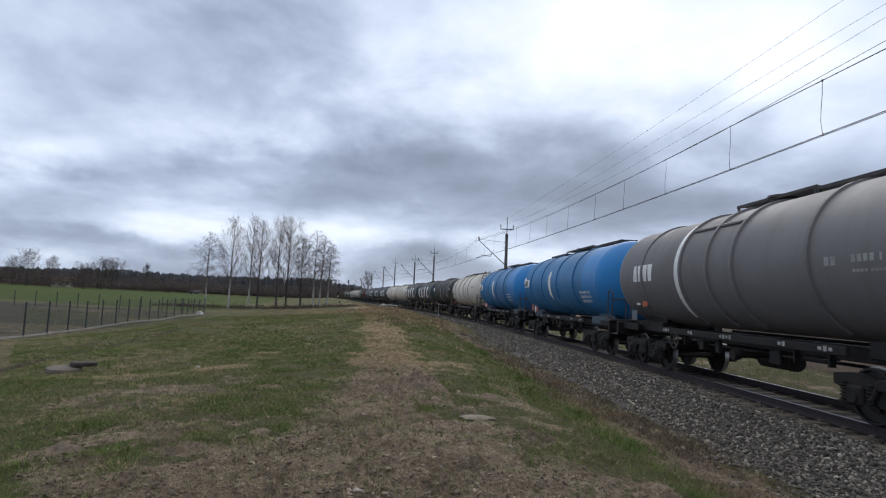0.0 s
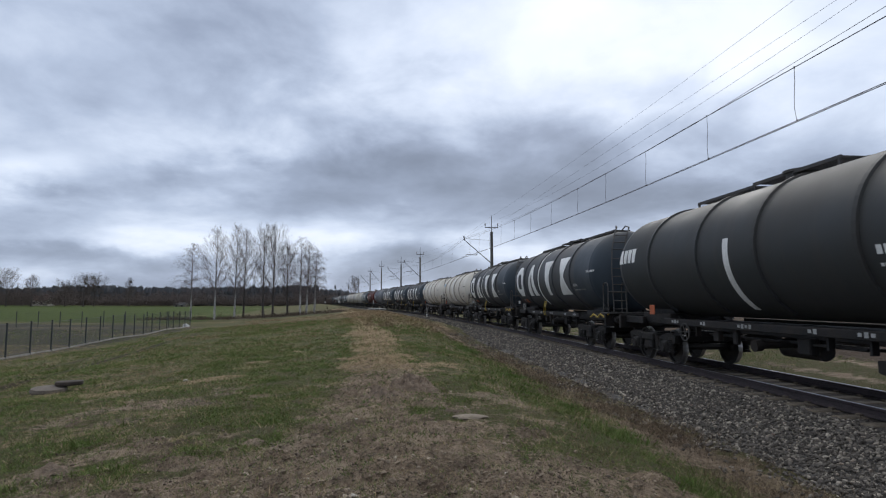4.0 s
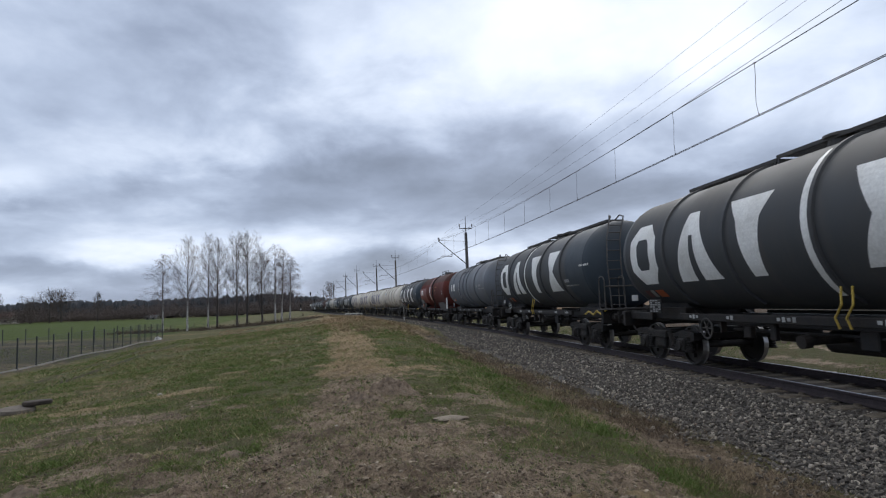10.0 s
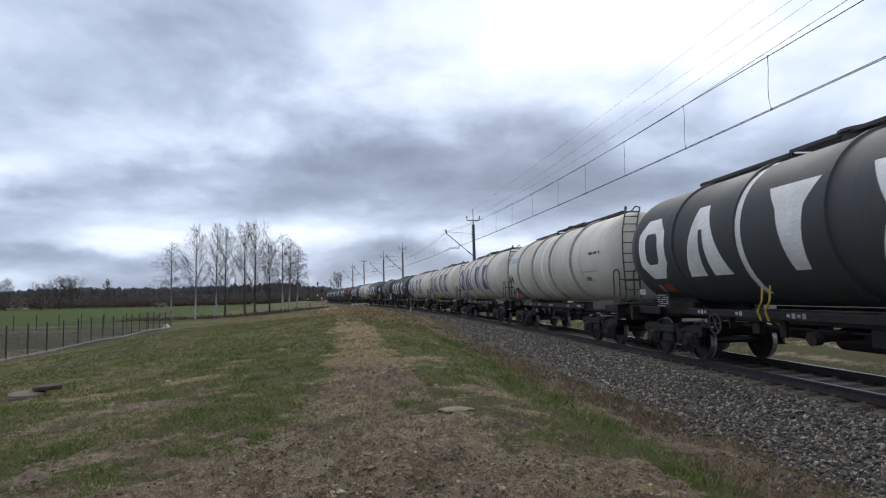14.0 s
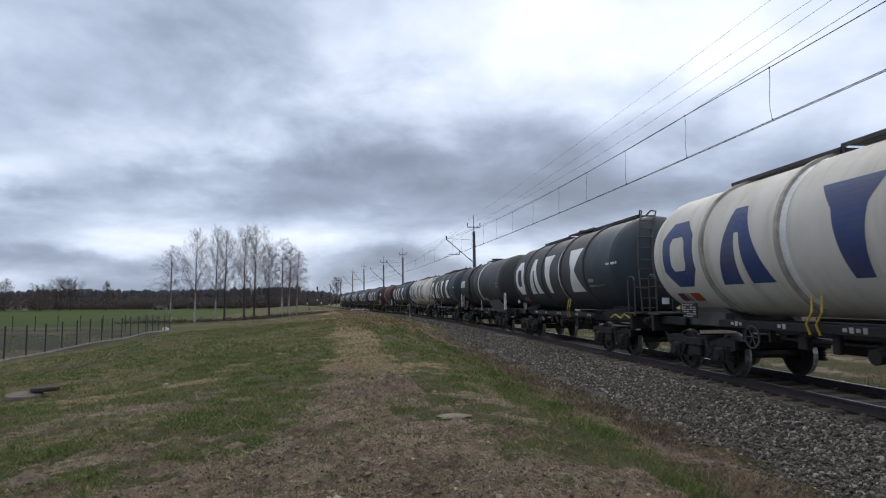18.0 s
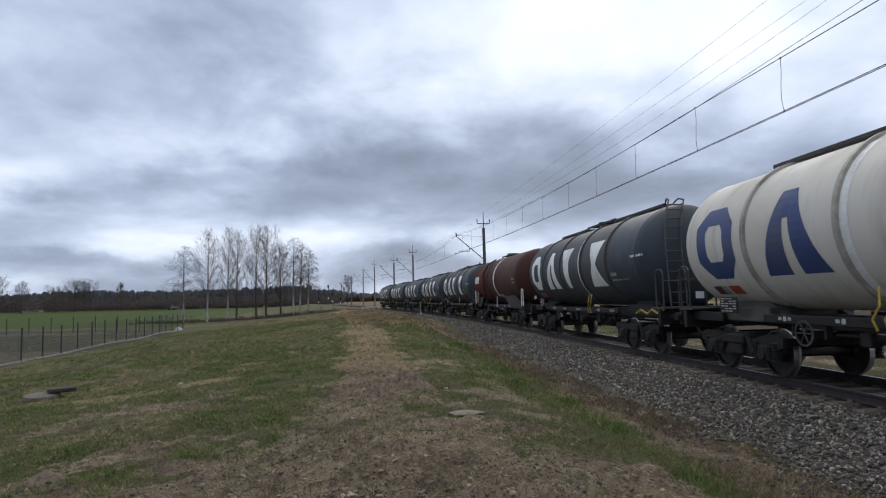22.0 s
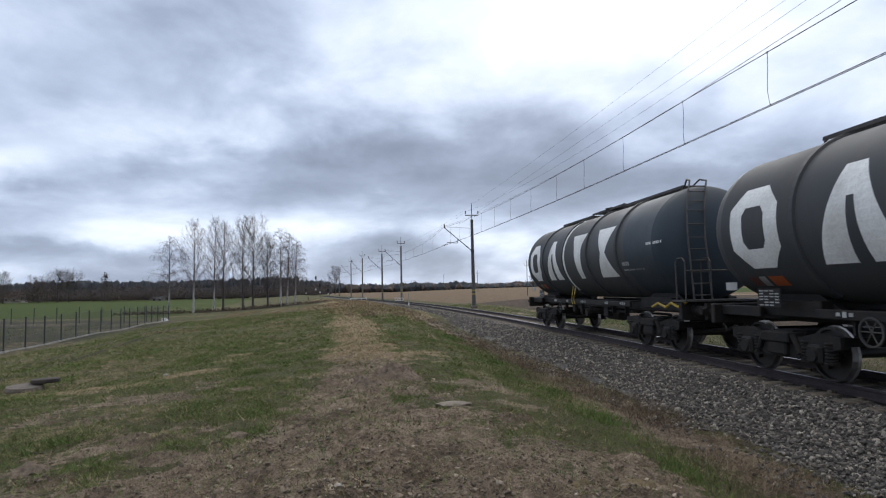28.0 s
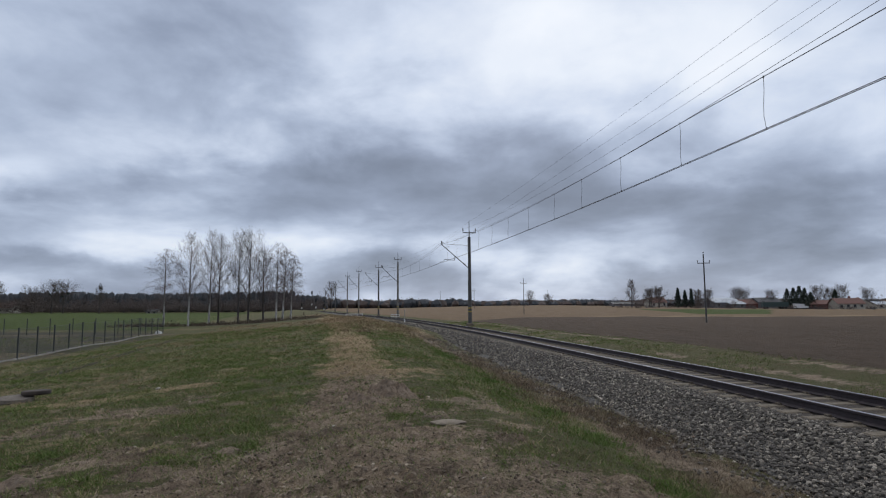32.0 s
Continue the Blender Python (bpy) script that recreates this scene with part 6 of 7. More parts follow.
def build_woods():
    rs = np.random.RandomState(77)
    pine, bare = [], []
    for i in range(620):            # wood behind the green field
        b = rs.uniform(-900, -205)
        far = rs.uniform(330, 410)
        x, y = bearing(b, far)
        conifer = far > 362
        h = (rs.uniform(11.4, 12.9) if conifer else rs.uniform(6.5, 9.6)) * (1.0 + 0.05 * math.sin(b / 60)) * (0.78 if b > -260 else 1.0)
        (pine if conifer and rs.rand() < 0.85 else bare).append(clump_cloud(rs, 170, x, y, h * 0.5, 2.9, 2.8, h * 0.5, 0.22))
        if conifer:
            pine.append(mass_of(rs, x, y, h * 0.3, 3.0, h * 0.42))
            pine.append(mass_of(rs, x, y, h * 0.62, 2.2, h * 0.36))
    for i in range(420):            # scrub before it
        b = rs.uniform(-900, -215)
        x, y = bearing(b, rs.uniform(312, 330))
        h = rs.uniform(2.5, 5.5)
        bare.append(clump_cloud(rs, 150, x, y, h * 0.45, 3.2, 2.2, h * 0.6, 0.2))
    for i in range(90):             # brown willows before the wood
        b = rs.uniform(-900, -690)
        x, y = bearing(b, rs.uniform(268, 300))
        h = rs.uniform(5.0, 9.5)
        bare.append(clump_cloud(rs, 260, x, y, h * 0.48, 3.0, 2.4, h * 0.55, 0.17))
    for i in range(1500):           # the far rim across the middle and the right
        b = rs.uniform(-250, 900)
        far = rs.uniform(760, 900)
        x, y = bearing(b, far)
        h = rs.uniform(9, 14) * (0.8 if b > 30 else 1.05) * (0.8 + 0.4 * float(lattice(b, 0.0, 45, 92)))
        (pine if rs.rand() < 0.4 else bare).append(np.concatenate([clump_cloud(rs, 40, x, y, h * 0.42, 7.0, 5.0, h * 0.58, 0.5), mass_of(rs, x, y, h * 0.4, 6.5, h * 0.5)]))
    for i in range(230):            # hedges and bare bushes round the village
        b = rs.uniform(285, 800)
        far = rs.uniform(236, 300)
        x, y = bearing(b, far)
        h = rs.uniform(0.8, 2.2) if far < 262 else rs.uniform(2.5, 6.5)
        (pine if rs.rand() < 0.2 else bare).append(clump_cloud(rs, 60, x, y, float(ground_z(np.array(x), np.array(y))) + h * 0.45, 1.6, 1.2, h * 0.6, 0.16))
    tri_object("pine_wood", pine, M["pine"], "distant pine wood along the horizon, tinted with haze", "wood")
    tri_object("bare_wood", bare, M["bare_wood"], "distant bare brown woodland along the horizon", "wood")
    brush, straw = [], []
    for i in range(420):            # brush along the ditch under the row of trees
        x = rs.uniform(-53, -20)
        y = 94.5 + rs.normal(0, 2.4)
        h = rs.uniform(0.2, 0.7) * (2.2 if rs.rand() < 0.08 else 1)
        brush.append(clump_cloud(rs, 16, x, y, float(ground_z(np.array(x), np.array(y))) + h * 0.4, 0.6, 0.6, h * 0.5, 0.09))
    for i in range(320):            # rough growth on the earth heap and the bank
        y = rs.uniform(38, 110)
        x = float(rail_at(y, 0)[0]) + rs.uniform(-9.5, -3.6)
        h = rs.uniform(0.1, 0.3)
        straw.append(clump_cloud(rs, 30, x, y, float(ground_z(np.array(x), np.array(y))) + h * 0.35, 0.5, 0.6, h * 0.6, 0.055))
    tri_object("bank_straw", straw, M["bank_straw"], "pale dry grass clumps on the bank", "grass")
    tri_object("ditch_brush", brush, M["brush"], "low dead brush along the ditch and bank", "brush")


build_woods()
for i, (b, far, h, sp, nm) in enumerate([(-672, 285, 14.0, 9.0, "oak_tree"), (-652, 290, 13.5, 9.0, "oak_tree"), (-705, 280, 10.0, 8.0, "oak_tree"), (-590, 300, 15.0, 4.0, "oak_tree"), (-812, 270, 16.5, 8.5, "oak_tree"), (-766, 272, 14.0, 6.0, "oak_tree"), (-838, 275, 13.0, 7.0, "oak_tree"), (322, 262, 12.0, 3.6, "oak_tree"), (-193, 330, 15.0, 6.0, "oak_tree"), (148, 420, 11.0, 5.0, "oak_tree"), (178, 440, 9.0, 5.0, "oak_tree"), (368, 262, 8.0, 5.0, "oak_tree"), (352, 258, 7.0, 4.5, "oak_tree"), (500, 308, 9.0, 6.0, "oak_tree"), (640, 288, 10.0, 6.0, "oak_tree"), (682, 290, 10.5, 6.0, "oak_tree"), (725, 285, 8.5, 5.5, "oak_tree"), (560, 300, 8.0, 5.0, "oak_tree"), (435, 280, 7.5, 4.0, "oak_tree"), (452, 278, 8.0, 4.0, "oak_tree"), (512, 310, 8.5, 6.0, "oak_tree"), (660, 292, 9.0, 6.0, "oak_tree")]):
    x, y = bearing(b, far)
    build_tree(nm, x, y, h, sp * 0.8, 90 + i, "bare broad-crowned tree far off by the fields", "grey_bark", "brown_twig", droop=0.1, limbs=40, start=0.16, r0=0.32, group="far bare trees", fine=2.0)


def build_mistletoe(b, far, up, r, seed):
    rs = np.random.RandomState(seed)
    x, y = bearing(b, far)
    z = float(ground_z(np.array(x), np.array(y))) + up
    t = clump_cloud(rs, 220, 0, 0, 0, r, r, r, 0.12)
    ob = raw_ob("mistletoe", t.reshape(-1, 3), np.arange(660).reshape(-1, 3), M["spruce"])
    ob.matrix_basis = pose(x, y, z)
    tagged(ob, "dark round mistletoe bush in the bare crown", "mistletoe", "mistletoe in the far trees")


for i, (b, far, up, r) in enumerate([(-668, 285, 11.5, 0.6), (-645, 290, 10.2, 0.7), (-655, 290, 8.6, 0.5), (-676, 285, 9.4, 0.5), (-588, 300, 13.0, 0.6)]):
    build_mistletoe(b, far, up, r, 500 + i)


def build_spruce(x, y, h, r, seed):
    rs = np.random.RandomState(seed)
    z = float(ground_z(np.array(x), np.array(y)))
    w = thing("spruce_tree", pose(x, y, z), "dark green spruce beside the village houses", "tree", "village spruces")
    bm = bmesh.new()
    rod(bm, (0, 0, -0.2), (0, 0, h * 0.95), 0.22, 0.03, seg=7)
    part("trunk", bm, M["grey_bark"], w)
    tris = []
    for i in range(1100):
        t = rs.rand() ** 0.85
        a = rs.uniform(0, 6.283)
        rr = r * (1 - t) * rs.uniform(0.3, 1.08) * (0.85 + 0.3 * ((t * 9) % 1.0)) + 0.08
        zc = 0.8 + t * (h - 0.8)
        c = np.array([rr * math.cos(a), rr * math.sin(a), zc - 0.25 * rr])
        tris.append((c + rs.normal(0, 0.26, (3, 3)))[None])
    t = np.concatenate(tris)
    raw_ob("crown", t.reshape(-1, 3).tolist(), np.arange(len(t) * 3).reshape(-1, 3).tolist(), M["spruce"], w)


for i, (b, far, h, r) in enumerate([(401, 255, 8.6, 1.9), (413, 258, 7.5, 1.6), (424, 256, 8.2, 1.2), (588, 262, 8.8, 4.0), (599, 263, 9.3, 4.2), (609, 260, 10.0, 4.6), (618, 262, 9.2, 4.4), (628, 266, 7.4, 3.6), (670, 290, 9.5, 4.0)]):
    x, y = bearing(b, far)
    build_spruce(x, y, h, r, 300 + i)


# the fence round the field plot
def build_fence():
    a, b = Vector((-21.9, 22.0)), Vector((-32.4, 67.6))
    n = 19
    w = thing("wire_fence", Matrix.Identity(4), "dark wire mesh fence on steel posts with a pale concrete plinth", "fence")
    d = (b - a) / n
    turn = math.degrees(math.atan2(d.y, d.x))
    h = 1.82

    def z_at(p):
        return float(ground_z(np.array(p.x), np.array(p.y)))
    M["mesh"] = worn("fence_wire", (0.05, 0.055, 0.055), (0.04, 0.04, 0.04), 0.6)
    for i in range(n + 1):
        p = a + d * i
        bm = bmesh.new()
        box(bm, (0, 0, h / 2), (0.075, 0.075, h), bevel=0.01)
        box(bm, (0, 0, h + 0.01), (0.085, 0.085, 0.03))
        o = part("fence_post", bm, M["fence_post"], w)
        o.matrix_basis = pose(p.x, p.y, z_at(p), 0, 0, turn)
        if i == n:
            break
        q = a + d * (i + 1)
        za, zb = z_at(p), z_at(q)
        bm = bmesh.new()
        m = (p + q) / 2
        ln = d.length
        tilt = math.atan2(zb - za, ln)
        for k in range(9):
            zz = 0.2 + k * 0.195
            rod(bm, (p.x, p.y, za + zz), (q.x, q.y, zb + zz), 0.004 if 0 < k < 8 else 0.008, seg=3, caps=False)
        for k in range(1, 24):
            t = k / 24
            c = p.lerp(q, t)
            zc = za + (zb - za) * t
            rod(bm, (c.x, c.y, zc + 0.2), (c.x, c.y, zc + 1.76), 0.003, seg=3, caps=False)
        part("mesh_panel", bm, M["mesh"], w)
        bm = bmesh.new()
        box(bm, (m.x, m.y, (za + zb) / 2 + 0.04), (ln, 0.06, 0.12), Euler((0, -tilt, math.radians(turn))).to_matrix())
        part("plinth_board", bm, M["concrete"], w, "pale concrete board")
    # the return along the far side
    c = b + Vector((-30.0, -2.0))
    d2 = (c - b) / 12
    for i in range(1, 13):
        p = b + d2 * i
        bm = bmesh.new()
        box(bm, (0, 0, h / 2), (0.075, 0.075, h), bevel=0.01)
        o = part("fence_post", bm, M["fence_post"], w)
        o.matrix_basis = pose(p.x, p.y, z_at(p))
        q = b + d2 * (i - 1)
        bm = bmesh.new()
        for k in range(9):
            zz = 0.2 + k * 0.195
            rod(bm, (p.x, p.y, z_at(p) + zz), (q.x, q.y, z_at(q) + zz), 0.004, seg=3, caps=False)
        part("mesh_panel", bm, M["mesh"], w)


build_fence()

# ---- the village behind the fields ----
M["plaster"] = worn("pale_plaster", (0.40, 0.37, 0.31), (0.30, 0.275, 0.235), 0.85)
M["grey_wall"] = worn("grey_render", (0.15, 0.15, 0.16), (0.10, 0.10, 0.11), 0.85)
M["roof_red"] = worn("red_brown_roof_tiles", (0.14, 0.065, 0.05), (0.10, 0.05, 0.04), 0.8, 0.0, 2.0)
M["roof_grey"] = worn("light_metal_roof", (0.46, 0.49, 0.53), (0.34, 0.36, 0.39), 0.5)
M["roof_dark"] = worn("dark_roof_sheet", (0.07, 0.07, 0.075), (0.05, 0.05, 0.05), 0.7)
M["green_steel"] = worn("dark_green_sheet", (0.03, 0.055, 0.05), (0.03, 0.045, 0.045), 0.6)
M["pane"] = worn("dark_window_glass", (0.02, 0.023, 0.028), (0.03, 0.03, 0.035), 0.15)
M["van_white"] = worn("white_van_paint", (0.6, 0.6, 0.6), (0.5, 0.5, 0.5), 0.35)
M["rust_red"] = worn("faded_red_boards", (0.15, 0.045, 0.04), (0.1, 0.04, 0.035), 0.8)


def build_house(name, b, far, wide, deep, eaves, ridge, wall, roof, label, turn=0.0, windows=3, gable_front=False, chimney=True):
    x, y = bearing(b, far)
    z = float(ground_z(np.array(x), np.array(y)))
    w = thing(name, pose(x, y, z, 0, 0, turn), label, "house", "village houses")
    if gable_front:
        wide, deep = deep, wide
        w.matrix_basis = pose(x, y, z, 0, 0, turn + 90)
    bm = bmesh.new()
    hw, hd = wide / 2, deep / 2
    pts = [(-hw, -hd), (hw, -hd), (hw, hd), (-hw, hd)]
    lo = [bm.verts.new((*p, -0.5)) for p in pts]
    hi = [bm.verts.new((*p, eaves)) for p in pts]
    ga, gb = bm.verts.new((-hw, 0, ridge - 0.1)), bm.verts.new((hw, 0, ridge - 0.1))
    bm.faces.new((lo[0], lo[1], hi[1], hi[0]))
    bm.faces.new((lo[2], lo[3], hi[3], hi[2]))
    bm.faces.new((lo[1], lo[2], hi[2], gb, hi[1]))
    bm.faces.new((lo[3], lo[0], hi[0], ga, hi[3]))
    bmesh.ops.recalc_face_normals(bm, faces=bm.faces[:])
    part("wall_shell", bm, M[wall], w)
    bm = bmesh.new()
    o = 0.45
    rise = (ridge - eaves) / hd
    for s in (-1, 1):
        a = [(-hw - o, s * (hd + o), eaves - o * rise), (hw + o, s * (hd + o), eaves - o * rise), (hw + o, 0, ridge), (-hw - o, 0, ridge)]
        up = [bm.verts.new(Vector(p) + Vector((0, 0, 0.12))) for p in a]
        dn = [bm.verts.new(p) for p in a]
        bm.faces.new(up)
        bm.faces.new(dn[::-1])
        for i in range(4):
            bm.faces.new((up[i], up[(i + 1) % 4], dn[(i + 1) % 4], dn[i]))
    bmesh.ops.recalc_face_normals(bm, faces=bm.faces[:])
    rf = part("roof", bm, M[roof], w)
    if chimney:
        bm = bmesh.new()
        box(bm, (wide * 0.15, 0.3, ridge + 0.3), (0.6, 0.6, 1.4))
        part("chimney", bm, M["rust_red"], rf)
    for i in range(windows):
        bm = bmesh.new()
        cx = -hw + wide * (i + 0.5) / windows
        box(bm, (cx, -hd - 0.03, eaves * 0.5 + 0.15), (1.3, 0.1, 1.3), bevel=0.02)
        f = part("window", bm, M["plaster"], w)
        bm = bmesh.new()
        box(bm, (cx, -hd - 0.085, eaves * 0.5 + 0.15), (1.1, 0.03, 1.1))
        part("pane", bm, M["pane"], f)
    return w


build_house("bungalow", 688, 258, 11, 8, 2.5, 4.7, "plaster", "roof_red", "cream bungalow with a red-brown tiled roof", -6, 4)
build_house("gable_house", 712, 259, 6, 7, 2.4, 4.2, "plaster", "roof_dark", "cream house with a gable end", -6, 2, True)
build_house("metal_shed", 474, 300, 14, 11, 2.8, 5.0, "grey_wall", "roof_grey", "grey shed with a pale metal roof", 8, 3, chimney=False)
build_house("metal_shed", 496, 296, 8, 7, 2.0, 3.2, "grey_wall", "roof_grey", "low grey shed with a pale metal roof", 8, 2, chimney=False)
build_house("red_barn", 520, 300, 11, 8, 2.4, 4.4, "rust_red", "roof_red", "faded red barn behind the sheds", 0, 0, chimney=False)
build_house("grey_house", 549, 300, 12, 9, 3.2, 5.4, "grey_wall", "roof_dark", "grey house with a dark roof", 5, 3)
build_house("farmhouse", 362, 345, 10, 8, 2.8, 5.6, "plaster", "roof_red", "pale farmhouse with a red-brown roof", 10, 3)
build_house("low_barn", 304, 362, 13, 8, 1.5, 2.6, "grey_wall", "roof_dark", "long low barn at the field's edge", 4, 0, chimney=False)
build_house("red_barn", 638, 266, 10, 7, 2.2, 3.8, "rust_red", "roof_red", "faded red barn beside the bungalow", -4, 0, chimney=False)
build_house("white_house", 752, 280, 11, 8, 2.2, 3.4, "plaster", "roof_grey", "low white house with a pale roof", -4, 3)
build_house("cottage", -496, 318, 6, 5, 1.2, 2.4, "plaster", "roof_dark", "small pale cottage at the edge of the wood", 0, 2)
build_house("cottage", -745, 300, 8, 7, 3.2, 5.2, "plaster", "roof_red", "small pale cottage at the edge of the wood", 0, 2)


def build_trailer():
    x, y = bearing(566, 240)
    z = float(ground_z(np.array(x), np.array(y)))
    w = thing("farm_trailer", pose(x, y, z, 0, 0, -4), "long dark green box trailer parked by the field", "trailer")
    bm = bmesh.new()
    box(bm, (0, 0, 1.9), (10.0, 2.4, 1.9), bevel=0.05)
    part("box_body", bm, M["green_steel"], w)
    for i in range(9):
        bm = bmesh.new()
        box(bm, (-4.8 + i * 1.2, -1.27, 1.9), (0.1, 0.06, 2.05))
        part("side_rib", bm, M["green_steel"], w)
    for e in (-3.6, 2.6, 3.8):
        for s in (-1.1, 1.1):
            bm = bmesh.new()
            lathe(bm, [(s - 0.15, 0.1), (s - 0.15, 0.5), (s + 0.15, 0.5), (s + 0.15, 0.1)], 16, "y", (e, 0, 0.5), close=True)
            part("wheel", bm, M["frame_black"], w)
    x, y = bearing(610, 244)
    z = float(ground_z(np.array(x), np.array(y)))
    v = thing("delivery_van", pose(x, y, z, 0, 0, -4), "white van parked beside the barn", "van")
    bm = bmesh.new()
    out = [(-2.7, 0.5), (2.0, 0.5), (2.6, 0.6), (2.7, 1.1), (1.9, 1.35), (1.3, 2.2), (-2.6, 2.35), (-2.7, 2.2)]
    a = [bm.verts.new((p, -0.95, q)) for p, q in out]
    c = [bm.verts.new((p, 0.95, q)) for p, q in out]
    bm.faces.new(a)
    bm.faces.new(c[::-1])
    for i in range(len(out)):
        bm.faces.new((a[i], c[i], c[(i + 1) % len(out)], a[(i + 1) % len(out)]))
    bmesh.ops.recalc_face_normals(bm, faces=bm.faces[:])
    part("body", bm, M["van_white"], v)
    bm = bmesh.new()
    box(bm, (1.45, -0.97, 1.75), (0.7, 0.04, 0.55))
    part("side_window", bm, M["pane"], v)
    for e in (-1.7, 1.7):
        for s in (-0.85, 0.85):
            bm = bmesh.new()
            lathe(bm, [(s - 0.11, 0.08), (s - 0.11, 0.34), (s + 0.11, 0.34), (s + 0.11, 0.08)], 14, "y", (e, 0, 0.34), close=True)
            part("wheel", bm, M["frame_black"], v)


build_trailer()


def build_pole(b, far, h, label, arm=True):
    x, y = bearing(b, far)
    z = float(ground_z(np.array(x), np.array(y)))
    w = thing("utility_pole", pose(x, y, z, 0, 0, -6), label, "utility pole", "poles in the field")
    bm = bmesh.new()
    rod(bm, (0, 0, -0.3), (0, 0, h), 0.10, 0.065, seg=8)
    part("pole", bm, M["mast_dark"], w)
    if arm:
        bm = bmesh.new()
        box(bm, (0, 0, h - 1.0), (1.35, 0.08, 0.08))
        part("crossarm", bm, M["mast_dark"], w)
        for e in (-0.64, 0.0, 0.64):
            bm = bmesh.new()
            zz = h - 0.95 if e else h
            rod(bm, (e, 0, zz), (e, 0, zz + 0.22), 0.02, seg=6)
            lathe(bm, [(zz + 0.12, 0.03), (zz + 0.15, 0.07), (zz + 0.24, 0.06), (zz + 0.27, 0.02)], 8, "z", (e, 0, 0))
            part("pin_insulator", bm, M["insulator"], w)


build_pole(448, 64, 7.5, "slim dark utility pole with a crossarm in the bare field")
build_pole(137, 142, 8.4, "slim dark utility pole with a crossarm in the bare field")
build_pole(52, 235, 8.4, "far slim utility pole on the field")
build_pole(-6, 300, 8.4, "far slim utility pole on the field")
build_pole(178, 520, 16.5, "tall thin mast with a small head far off", False)

# ---- by the lane: grass, weeds, clods, stones and small things ----
def blade_material(stops):
    def build(n, b, link):
        rnd = n("ShaderNodeNewGeometry").outputs["Random Per Island"]
        place = noise_tex(n, obj_co(n), 1.1, 4.0, 0.6)
        lit = n("ShaderNodeMath", {0: place, 1: 0.5}, operation="SUBTRACT").outputs[0]
        lit = n("ShaderNodeMath", {0: lit, 1: 1.5, 2: rnd}, operation="MULTIPLY_ADD", use_clamp=True).outputs[0]
        link("Base Color", ramp(n, lit, stops))
        b.inputs["Roughness"].default_value = 0.75
        b.inputs["Specular IOR Level"].default_value = 0.25
    return build


M["grass"] = material("spring_grass_blades", blade_material([(0.0, (0.066, 0.112, 0.020)), (0.45, (0.105, 0.150, 0.032)), (0.72, (0.150, 0.162, 0.050)), (0.86, (0.225, 0.185, 0.09)), (1.0, (0.37, 0.295, 0.175))]))
M["weeds"] = material("dead_brown_weeds", blade_material([(0.0, (0.07, 0.046, 0.032)), (0.5, (0.125, 0.087, 0.057)), (0.85, (0.20, 0.15, 0.092)), (1.0, (0.31, 0.245, 0.15))]))
M["hay"] = material("pale_dry_hay", blade_material([(0.0, (0.12, 0.078, 0.042)), (0.5, (0.21, 0.145, 0.078)), (1.0, (0.40, 0.30, 0.18))]))
M["clod"] = material("dry_soil_clods", blade_material([(0.0, (0.065, 0.048, 0.034)), (0.5, (0.16, 0.122, 0.086)), (0.97, (0.25, 0.195, 0.14)), (1.0, (0.34, 0.28, 0.21))]))


def blades(name, x, y, h, lean, width, mat, seed, label, category):
    rs = np.random.RandomState(seed)
    n = len(x)
    z = ground_z(x, y)
    a = rs.uniform(0, 6.283, n)
    b = rs.uniform(0, 6.283, n)
    w = width * rs.uniform(0.6, 1.4, n)
    base = np.stack([x, y, z - 0.01], 1)
    side = np.stack([np.cos(a) * w, np.sin(a) * w, np.zeros(n)], 1)
    tip = base + np.stack([np.cos(b) * lean * h, np.sin(b) * lean * h, h], 1)
    t = np.stack([base - side, base + side, tip], 1)
    ob = raw_ob(name, t.reshape(-1, 3), np.arange(3 * n).reshape(-1, 3), M[mat])
    return tagged(ob, label, category, kind="stuff")


def green_mask(x, y):
    d = side_of(x, y)
    g = step(0.30, 0.54, lattice(x, y, 1.1, 51) * 0.4 + lattice(x, y, 0.35, 52) * 0.35 + lattice(x, y, 4.0, 54) * 0.25)
    g = g * (1 - 0.75 * step(0.50, 0.62, lattice(d, y * 0.3, 1.7, 33) * 0.55 + lattice(d, y * 0.35, 0.6, 34) * 0.25 + lattice(x, y, 7.0, 35) * 0.2))
    g = np.maximum(g, 0.2 * np.exp(-((d + 5.3 + 0.4 * (lattice(x, y, 2.0, 53) - 0.5)) / 0.55) ** 2))
    for m in (-8.45, -10.0):        # the wheel ruts
        g = g * (1 - np.exp(-((x + 0.286 * y - m) / 0.42) ** 2) * (y > 12))
    g = g * (1 - 0.6 * step(-8.4, -7.2, d) * (1 - step(13, 30, y)))
    b, sand = bare_mask(x, y)
    return g * (1 - 0.7 * b) * (1 - 0.9 * sand) * (1 - 0.93 * path_mask(x, y)) * (1 - step(-4.7, -4.2, d)) * step(-26.5, -25, d)


